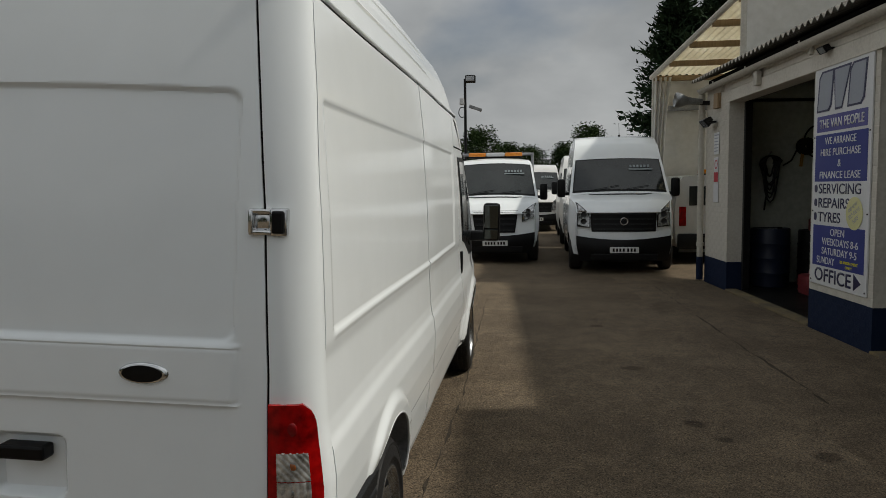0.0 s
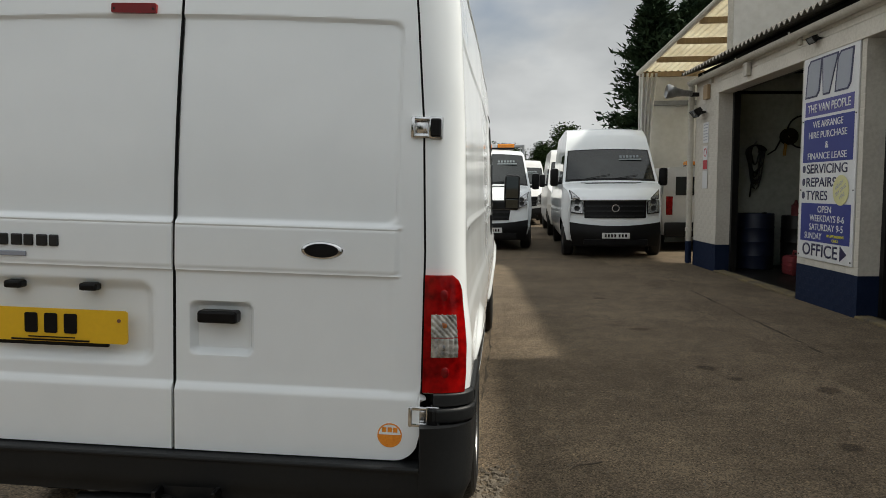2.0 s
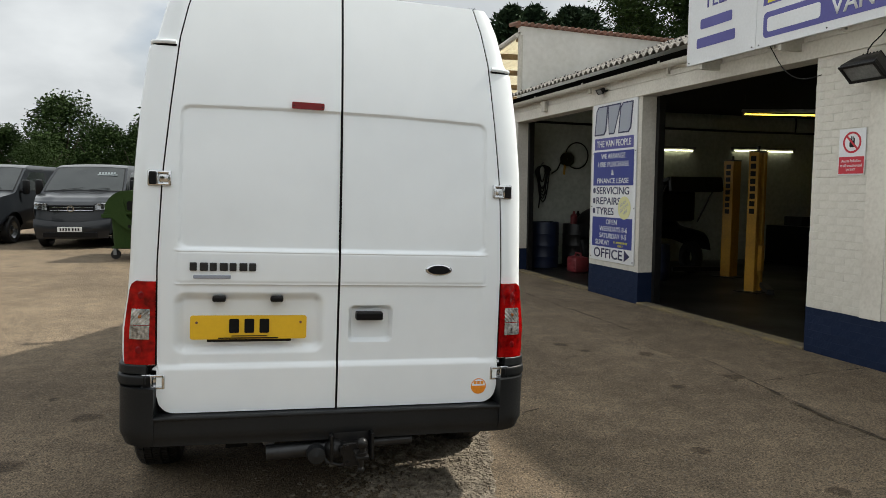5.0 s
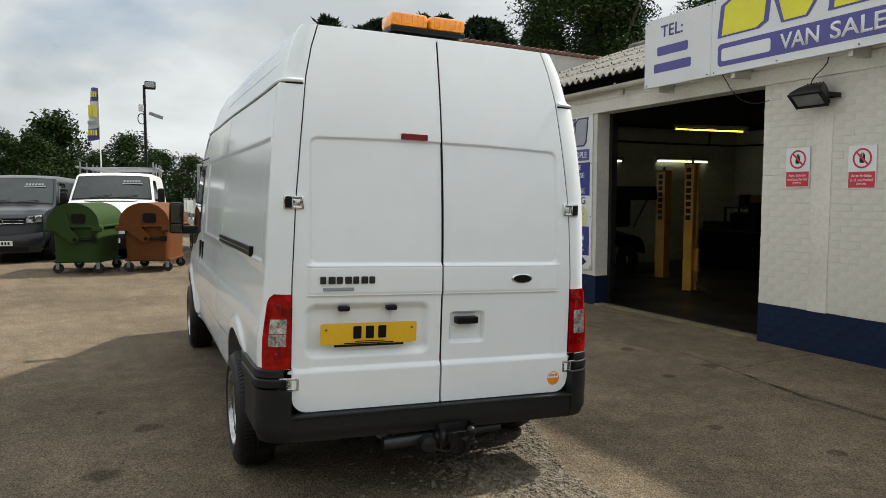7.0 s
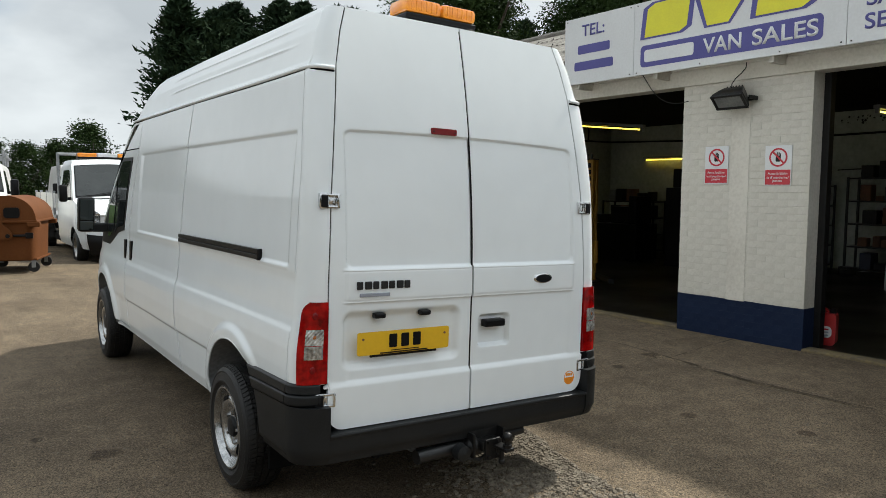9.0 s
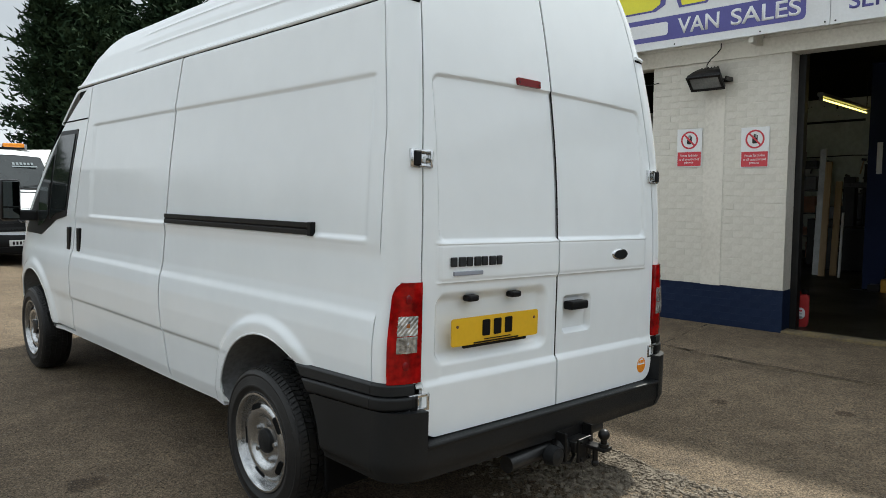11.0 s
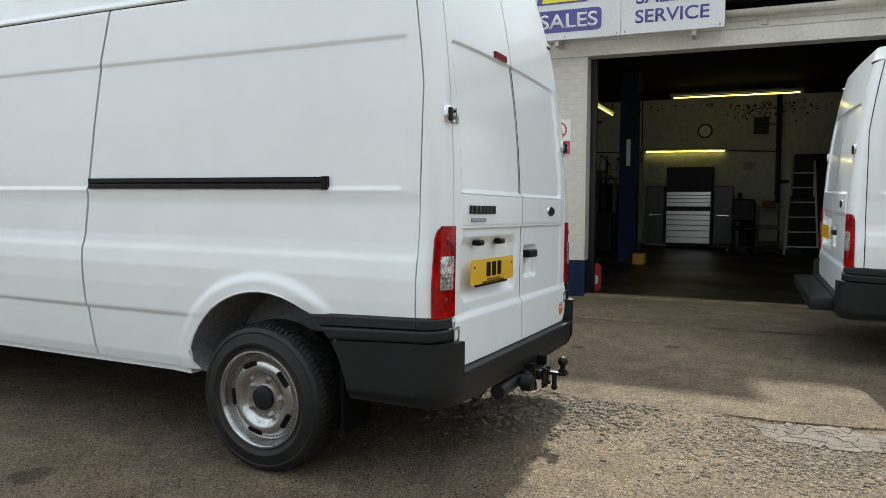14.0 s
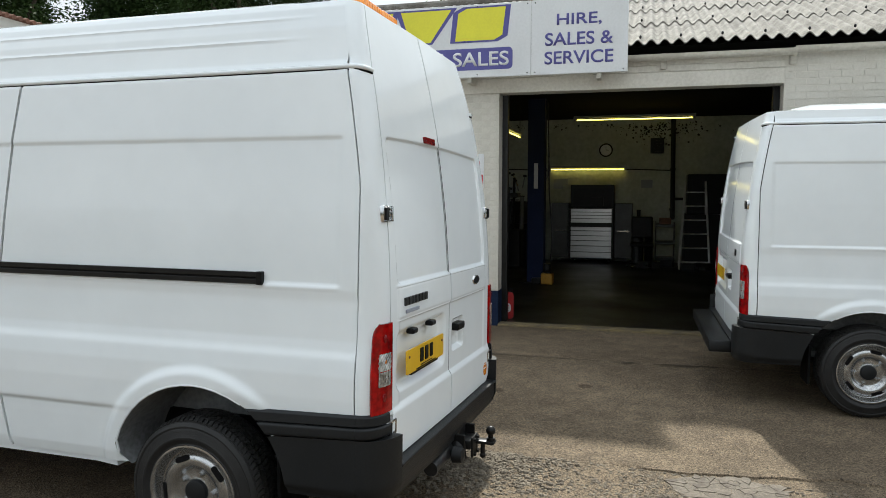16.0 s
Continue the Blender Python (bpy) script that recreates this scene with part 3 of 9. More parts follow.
# floor inside: oily, and coloured darker to hold the bays' dimness
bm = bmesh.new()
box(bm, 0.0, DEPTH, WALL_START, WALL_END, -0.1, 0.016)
structure(part("floor", bm, "infloor", matrix=W), "oil-stained concrete workshop floor, darkened for the dim bays", "floor")
# worn threshold strips and the concrete apron in front
bm = bmesh.new()
for a, b in ((6.84, 9.70), (2.50, 5.48), (-2.17, 1.0)):
    box(bm, -0.02, 0.16, a, b, 0.0, 0.035, 0.01)
structure(part("trim_threshold", bm, "threshold", matrix=W), "worn yellow-edged concrete threshold of the bays", "threshold")


def apron():
    """The concrete strip along the front, with an uneven broken edge."""
    V, F = [], []
    us = [-9.5 + 0.2 * i for i in range(112)]
    for i, u in enumerate(us):
        e = -1.44 + 0.06 * noise.noise(Vector((u * 0.7, 3.0, 0))) + 0.05 * noise.noise(Vector((u * 3.1, 7.0, 0)))
        for d in (e, e + 0.05, -0.7, -0.02):
            V.append((d, u, 0.0 if d == e else 0.009))
    for i in range(len(us) - 1):
        for j in range(3):
            F.append((i * 4 + j, (i + 1) * 4 + j, (i + 1) * 4 + j + 1, i * 4 + j + 1)[::-1])
    return structure(raw("pavement_apron", V, F, "ground", matrix=W), "worn concrete apron along the workshop front", "pavement")


apron()


# dark cracks and a broken tarmac edge
def ribbon(name, label, pts, width, material, seed, lift=0.003):
    """A thin ragged crack along a line on the ground."""
    rng = random.Random(seed)
    P = []
    for (x0, y0), (x1, y1) in zip(pts, pts[1:]):
        n = max(2, int(math.hypot(x1 - x0, y1 - y0) / 0.03))
        P += [(x0 + (x1 - x0) * k / n, y0 + (y1 - y0) * k / n) for k in range(n)]
    P.append(pts[-1])
    V, Fc = [], []
    for i, (x, y) in enumerate(P):
        a, b = P[max(i - 1, 0)], P[min(i + 1, len(P) - 1)]
        d = Vector((b[0] - a[0], b[1] - a[1])).normalized()
        s = 0.02 * noise.noise(Vector((x * 3, y * 3, seed))) + 0.008 * noise.noise(Vector((x * 17, y * 17, seed)))
        w = max(0.0005, width * (0.5 + 1.3 * noise.noise(Vector((x * 5, y * 5, seed + 4)))))
        for e in (-1, 1):
            q = (x - d.y * (s + e * w), y + d.x * (s + e * w))
            V.append((*q, ground_z(*q) + lift))
    for i in range(len(P) - 1):
        Fc.append((2 * i, 2 * i + 2, 2 * i + 3, 2 * i + 1)[::-1])
    return structure(raw(name, V, Fc, material), label, "crack")


ribbon("trim_apron_crack", "ragged dark crack along the concrete apron's edge", [(3.60, 10.2), (3.70, 6.0), (3.77, 4.4), (3.82, 3.06), (3.72, 1.85), (3.56, 0.64), (3.60, -0.1), (3.66, -1.1), (3.86, -4.0)], 0.016, "dirtline", 2, 0.0105)
ribbon("trim_yard_crack", "dark crack in the tarmac beside the van", [(0.98, 8.6), (1.02, 6.2), (1.07, 4.0), (1.04, 2.42), (1.0, 1.3)], 0.010, "dirtline", 8, 0.004)
ribbon("trim_cross_crack", "thin crack running to the pier's foot", [(3.76, 1.55), (4.3, 1.65), (4.98, 1.75)], 0.005, "gap", 5, 0.0105)


def tarmac_edge():
    """The upper tarmac layer's broken edge, a low ragged step beside the gravel."""
    line = [(0.90, -0.62), (0.93, -0.87), (0.92, -1.2), (1.0, -1.67), (1.08, -2.05), (1.08, -2.6)]
    V, Fc = [], []
    n = 0
    for (x0, y0), (x1, y1) in zip(line, line[1:]):
        m = int(abs(y1 - y0) / 0.02)
        for k in range(m):
            x, y = x0 + (x1 - x0) * k / m, y0 + (y1 - y0) * k / m
            x += 0.035 * noise.noise(Vector((1.0, y * 6, 0))) + 0.015 * noise.noise(Vector((4.0, y * 31, 0)))
            h = 0.016 * step(-0.64, -1.15, y) * step(-2.6, -2.2, y) * (0.8 + 0.5 * noise.noise(Vector((9.0, y * 4, 0))))
            for dx, z in ((-0.012, -0.004), (0.0, h), (0.10, h * 0.9), (0.45, -0.003)):
                V.append((x + dx, y, ground_z(x + dx, y) + z))
            n += 1
    for i in range(n - 1):
        for j in range(3):
            Fc.append((4 * i + j, 4 * i + 4 + j, 4 * i + 5 + j, 4 * i + 1 + j))
    return structure(raw("pavement_edge", V, Fc, "ground", smooth=50), "ragged raised edge of the newer tarmac layer", "pavement")


tarmac_edge()


# corrugated cement roof in overlapping courses
def corrugated(name, u0, u1, d0, d1, z0, z1, pitch, amp, material, parent=None, matrix=W, thick=0.012, per=8):
    n = int((u1 - u0) / pitch * per)
    V, F = [], []
    for side in (0, 1):
        for k in range(n + 1):
            u = u0 + (u1 - u0) * k / n
            h = amp * math.sin(2 * math.pi * (u - u0) / pitch)
            for j in range(5):
                s = j / 4
                sag = 0.004 * noise.noise(Vector((u * 1.3, s * 3, z0)))
                V.append((d0 + (d1 - d0) * s, u, z0 + (z1 - z0) * s + h + sag - side * thick))
    half = (n + 1) * 5
    for k in range(n):
        for j in range(4):
            a = k * 5 + j
            q = (a, a + 1, a + 6, a + 5)
            F.append(q)
            F.append(tuple(half + x for x in q[::-1]))
        F.append((k * 5, (k + 1) * 5, half + (k + 1) * 5, half + k * 5))
        F.append((k * 5 + 4, half + k * 5 + 4, half + (k + 1) * 5 + 4, (k + 1) * 5 + 4))
    return raw(name, V, F, material, parent, matrix=matrix, smooth=50)


roof_thing = thing("roof", "lichen-spotted corrugated cement sheet roof of the workshop", "roof", matrix=W)
tagged(roof_thing, kind="structure")
rise = 0.355
COURSE = 1.35
for c in range(4):
    d0 = -0.22 + COURSE * c
    d1 = d0 + COURSE + 0.12
    corrugated("roof_sheet", WALL_START - 0.2, WALL_END + 0.15, d0, d1, 3.32 + rise * (d0 + 0.22) + 0.022, 3.32 + rise * (d1 + 0.22), 0.146, 0.027, "asbestos", roof_thing, None)
    # fixing bolts
    bm = bmesh.new()
    k = 0
    u = WALL_START + 0.1
    while u < WALL_END:
        ball(bm, (d0 + 0.16, u, 3.32 + rise * (d0 + 0.38) + 0.052), 0.014, 1, 1, 1.4, 6)
        u += 0.438
    part("roof_bolts", bm, "black_metal", roof_thing)
bm = bmesh.new()
dr = -0.22 + COURSE * 4
prism(bm, [(dr, 3.32 + rise * (dr + 0.22)), (DEPTH + 0.5, 3.40), (DEPTH + 0.5, 3.36), (dr, 3.28 + rise * (dr + 0.22))], WALL_END - WALL_START + 0.3,
      Matrix.Translation((0, WALL_END + 0.15, 0)) @ Matrix.Rotation(radians(90), 4, "X"))
part("back_slope", bm, "asbestos", roof_thing)
bm = bmesh.new()
rod(bm, (dr, WALL_START - 0.2, 3.35 + rise * (dr + 0.22)), (dr, WALL_END + 0.15, 3.35 + rise * (dr + 0.22)), 0.09, seg=10)
part("ridge", bm, "asbestos", roof_thing)
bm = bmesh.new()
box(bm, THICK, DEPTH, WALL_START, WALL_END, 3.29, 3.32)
structure(part("ceiling", bm, "inroof", matrix=W), "boarded underside of the workshop roof, blackened to stand for shade", "ceiling")
# eaves board closing the gap under the sheets, its shade put into the colour
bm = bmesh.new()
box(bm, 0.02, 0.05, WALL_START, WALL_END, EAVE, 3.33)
structure(part("trim_eaves", bm, "inroof", matrix=W), "eaves board under the roof sheets, blackened to stand for shade", "trim")


# gutter with brackets and rainwater pipe
def half_pipe(name, u0, u1, d, z, r, parent):
    V, F = [], []
    n = 10
    for u in (u0, u1):
        for rr in (r, r - 0.008):
            for k in range(n + 1):
                a = math.pi + math.pi * k / n
                V.append((d + rr * math.cos(a), u, z + rr * math.sin(a)))
    m1 = n + 1
    for k in range(n):
        F.append((k, k + 1, 2 * m1 + k + 1, 2 * m1 + k))
        F.append((m1 + k, 3 * m1 + k, 3 * m1 + k + 1, m1 + k + 1))
    F += [(0, 2 * m1, 3 * m1, m1), (n, m1 + n, 3 * m1 + n, 2 * m1 + n)]
    return raw(name, V, F, "gutter", parent, smooth=40)


gut = thing("gutter", "off-white half-round rain gutter with brackets under the eaves", "gutter", matrix=W)
for u0, u1, z in ((-9.5, -2.25, 3.235), (-2.25, 3.1, 3.215), (3.1, 10.87, 3.195)):
    half_pipe("channel", u0, u1, -0.09, z, 0.068, gut)
for u in (-5.2, -3.6, -2.25, -0.9, 0.6, 2.2, 3.1, 4.9, 6.9, 8.6, 10.0):
    bm = bmesh.new()
    for k in range(8):
        a0 = math.pi * (1 + (k + 0.5) / 8)
        box(bm, -0.003, 0.003, -0.02, 0.02, -0.016, 0.016, 0.0, Matrix.Translation((-0.09 + 0.074 * math.cos(a0), u, 3.215 + 0.074 * math.sin(a0))) @ Matrix.Rotation(-a0, 4, "Y"))
    box(bm, -0.05, 0.0, u - 0.035, u + 0.035, 3.06, 3.18, 0.006)
    part("bracket", bm, "gutter", gut, smooth=40)
bm = bmesh.new()
rod(bm, (-0.07, 10.87, 0.25), (-0.07, 10.87, 3.14), 0.05, seg=14)
for z in (0.6, 1.7, 2.8):
    rod(bm, (-0.07, 10.87, z), (-0.07, 10.87, z + 0.06), 0.06, seg=14)
part("downpipe", bm, "gutter", gut, smooth=40)
bm = bmesh.new()
rod(bm, (-0.07, 10.87, 0.03), (-0.07, 10.87, 0.42), 0.055, seg=14)
part("downpipe_foot", bm, "blueband", gut, smooth=40)

# the roller-door boxes and tracks inside the openings
for a, b in ((6.84, 9.70), (2.50, 5.48), (-2.17, 1.0)):
    bm = bmesh.new()
    for u in (a + 0.03, b - 0.03):
        box(bm, THICK, THICK + 0.10, u - 0.04, u + 0.04, 0.02, 3.0, 0.004)
    box(bm, THICK, THICK + 0.12, a, b, LINTEL + 0.02, 3.05, 0.01)
    structure(part("trim_door_track", bm, "black_metal", matrix=W), "dark steel tracks of the overhead door", "door track")

# ---- the vans ----
HUB_Y, HUB_Z, AXLE = 0.895, 0.338, 3.75
ARCH = 0.473


def yr(z):
    return 0.0921 * max(0.0, z - 1.05) ** 2


def xd(z):
    return lerp_table([(0.3, 0.824), (1.2, 0.824), (1.6, 0.808), (1.92, 0.78), (2.24, 0.748), (2.4, 0.715), (2.56, 0.665)], z)


WIDTHS = [(0.38, 0.925), (0.45, 0.945), (0.60, 0.960), (0.66, 0.964), (0.68, 0.970), (0.80, 0.977), (0.90, 0.976), (0.97, 0.967), (1.05, 0.955),
          (1.2, 0.946), (1.34, 0.942), (1.6, 0.932), (1.94, 0.908), (2.19, 0.882), (2.212, 0.866), (2.25, 0.846), (2.40, 0.812), (2.50, 0.772), (2.56, 0.728)]


def half_width(y, z):
    w = lerp_table(WIDTHS, z) + 0.028 * step(0.4, 2.4, y) + 0.018 * step(2.6, 4.4, y)
    nose = step(4.6, 5.75, y)
    return w - 0.16 * nose * nose


def side_top(y):
    return lerp_table([(3.38, 2.2), (3.76, 2.2), (3.95, 2.07), (4.10, 1.95), (4.4, 1.69), (4.62, 1.50), (4.9, 1.27), (5.05, 1.21), (5.35, 1.13), (5.6, 0.98)], y)


def side_relief(y, z, rails):
    """Pressed panels, shoulder lines and the arch flares of the van's side."""
    e = 0.0
    inside = step(0.185, 0.21, y) * (1 - step(3.32, 3.345, y))
    e -= 0.007 * inside * step(1.276, 1.288, z) * (1 - step(1.904, 1.918, z))
    e += 0.003 * inside * step(1.256, 1.268, z) * (1 - step(1.270, 1.284, z))
    e -= 0.006 * step(0.97, 1.01, z) * (1 - step(1.21, 1.27, z))
    e -= 0.008 * (1 - step(0.655, 0.672, z)) * step(1.30, 1.42, y) * (1 - step(4.0, 4.2, y))
    for zr in (2.355, 2.455):
        e += 0.005 * (step(zr - 0.012, zr, z) - step(zr, zr + 0.012, z)) * step(0.38, 0.62, y) * (1 - step(2.6, 2.8, y))
    for hy in (HUB_Y, HUB_Y + AXLE):
        r = math.hypot(y - hy, z - HUB_Z)
        if 0.40 < r < 0.66 and z > 0.36:
            fade = step(0.67, 0.80, z) if y < hy - 0.1 and hy == HUB_Y else 1.0
            e += 0.020 * fade * (1 - step(0.515, 0.568, r)) * step(0.40, 0.47, r)
    return e


def rear_relief(x, z):
    e = 0.0
    def rect(x0, x1, z0, z1, r, soft):
        dx, dz = abs(x - (x0 + x1) / 2) - (x1 - x0) / 2 + r, abs(z - (z0 + z1) / 2) - (z1 - z0) / 2 + r
        d = math.hypot(max(dx, 0), max(dz, 0)) + min(max(dx, dz), 0) - r
        return 1 - step(-soft, 0, d)
    arch = 0.014 * (abs(x) / 0.72) ** 2
    e -= 0.012 * rect(-0.735, 0.735, 1.270, 1.945 - arch, 0.045, 0.016)
    e += 0.006 * rect(-0.745, 0.745, 1.260, 1.278, 0.006, 0.006)
    e += 0.005 * rect(-0.745, 0.745, 1.108, 1.122, 0.006, 0.006)
    e += 0.007 * rect(-0.74, 0.74, 1.115, 1.270, 0.02, 0.014)
    e -= 0.004 * step(0.735, 0.745, z) * (1 - step(1.10, 1.118, z)) * (1 - step(0.70, 0.73, abs(x)))
    e += 0.012 * (1 - step(0.715, 0.745, z))
    e -= 0.034 * rect(-0.755, -0.062, 0.785, 1.078, 0.06, 0.045)
    e -= 0.030 * rect(0.048, 0.266, 0.832, 1.015, 0.03, 0.022)
    return e


def rear_skin(x, z):
    k = abs(x) / 0.8
    return Vector((x, yr(z) + 0.006 * k * k - rear_relief(x, z), z))


def corner_skin(t, z, side):
    """From the rear door's edge (t 0) round to the side (t 1)."""
    x0, y0 = xd(z), yr(z) + 0.006 * (xd(z) / 0.8) ** 2
    y1 = max(0.100, y0 + 0.055)
    x1 = half_width(y1, z)
    a = t * math.pi / 2
    return Vector((side * (x0 + (x1 - x0) * math.sin(a) ** 0.85), y0 + (y1 - y0) * (1 - math.cos(a) ** 0.9 if a < math.pi / 2 - 1e-6 else 1.0), z))


def side_skin(y, z, side, rails=True):
    y0 = max(0.100, yr(z) + 0.006 * (xd(z) / 0.8) ** 2 + 0.055)
    y = max(y, y0)
    return Vector((side * (half_width(y, z) + side_relief(y, z, rails)), y, z))


def pillar_y(z):
    return max(0.100, yr(z) + 0.006 * (xd(z) / 0.8) ** 2 + 0.055)


def slide_seam(z):
    return lerp_table([(0.38, 2.012), (0.67, 2.05), (0.97, 2.076), (1.3, 2.058), (1.9, 1.998), (2.21, 1.956)], z)


def cab_seam(z):
    return lerp_table([(0.38, 3.73), (0.64, 3.70), (0.9, 3.70), (1.27, 3.66), (1.6, 3.57), (1.95, 3.47), (2.2, 3.45)], z)


def strip_out(b):
    """How far the rubbing strip stands out: a rounded lower band, a crease and a flat upper band leaning in."""
    low = 0.016 * (1 - (2 * min(b, 0.53) / 0.53 - 1) ** 6)
    high = 0.012 * (1 - step(0.90, 1.0, b)) * step(0.53, 0.57, b) - 0.008 * (b - 0.53)
    return 0.008 + (low if b < 0.53 else high)


def wheel(parent, m, outer=True):
    """Steel wheel with slots, bolts and a black cap, on a grooved tyre; the axis is local z, outside up."""
    w = new("wheel")
    w.parent = parent
    w.matrix_basis = m
    bm = bmesh.new()
    prof = [(0.205, -0.10), (0.24, -0.104), (0.29, -0.112), (0.320, -0.098), (0.327, -0.082), (0.327, 0.082), (0.320, 0.098), (0.309, 0.106), (0.306, 0.109), (0.300, 0.109),
            (0.297, 0.107), (0.285, 0.112), (0.262, 0.114), (0.258, 0.1165), (0.250, 0.1165), (0.246, 0.113), (0.228, 0.106), (0.224, 0.108), (0.218, 0.104), (0.205, 0.09)]
    lathe(bm, prof, 72)
    part("tyre", bm, "rubber", w, smooth=30)
    TV, TF = [], []
    for rib, (z0, z1) in enumerate(((-0.092, -0.062), (-0.056, -0.024), (-0.018, 0.018), (0.024, 0.056), (0.062, 0.092))):
        edge = rib in (0, 4)
        for k in range(84):
            a0 = 2 * math.pi * (k + 0.33 * rib) / 84
            da = 2 * math.pi / 84 * (0.72 if edge else 0.84)
            skew = 0.028 * (1 if rib % 2 else -1)
            n = len(TV)
            for rr in (0.322, 0.3375):
                for a, z, sk in ((a0, z0, 0), (a0 + da, z0, 0), (a0 + da, z1, skew), (a0, z1, skew)):
                    r2 = rr - (0.010 if edge and ((z == z0) == (rib == 0)) else 0.0)
                    TV.append((r2 * math.cos(a + sk), r2 * math.sin(a + sk), z))
            TF += [(n + 4, n + 5, n + 6, n + 7)] + [(n + i, n + (i + 1) % 4, n + 4 + (i + 1) % 4, n + 4 + i) for i in range(4)]
    tagged(raw("tread", TV, TF, "rubber", w), kind="stuff")
    bm = bmesh.new()
    lathe(bm, [(0.206, -0.09), (0.213, 0.085), (0.223, 0.102), (0.221, 0.110), (0.213, 0.111), (0.207, 0.104), (0.203, 0.088), (0.197, 0.072), (0.190, 0.062), (0.184, 0.060),
               (0.178, 0.066), (0.171, 0.079), (0.163, 0.087), (0.150, 0.091), (0.136, 0.092), (0.124, 0.088), (0.114, 0.079), (0.106, 0.071), (0.099, 0.067), (0.092, 0.066), (0.066, 0.066), (0.060, 0.068), (0.050, 0.070), (0.040, 0.070)], 72)
    part("rim", bm, "steel", w, smooth=35)
    bm = bmesh.new()
    lathe(bm, [(0.056, 0.05), (0.056, 0.078), (0.052, 0.086), (0.044, 0.089), (0.0, 0.091)], 28)
    part("hub_cap", bm, "plastic", w, smooth=40)
    for k in range(5):
        a = 2 * math.pi * (k + 0.3) / 5
        bm = bmesh.new()
        prism(bm, rrect(0.078, 0.025, 0.011, 3), 0.010, Matrix.Rotation(a, 4, "Z") @ Matrix.Translation((0.155, 0, 0.0815)) @ Matrix.Rotation(radians(22), 4, "Y") @ Matrix.Rotation(radians(90), 4, "Z"))
        part("slot", bm, "gap", w)
        bm = bmesh.new()
        c = (0.083 * math.cos(a + 0.6), 0.083 * math.sin(a + 0.6))
        rod(bm, (*c, 0.062), (*c, 0.069), 0.018, 0.016, seg=14)
        rod(bm, (*c, 0.066), (*c, 0.086), 0.0115, 0.010, seg=6)
        part("bolt", bm, "steel", w)
    return w


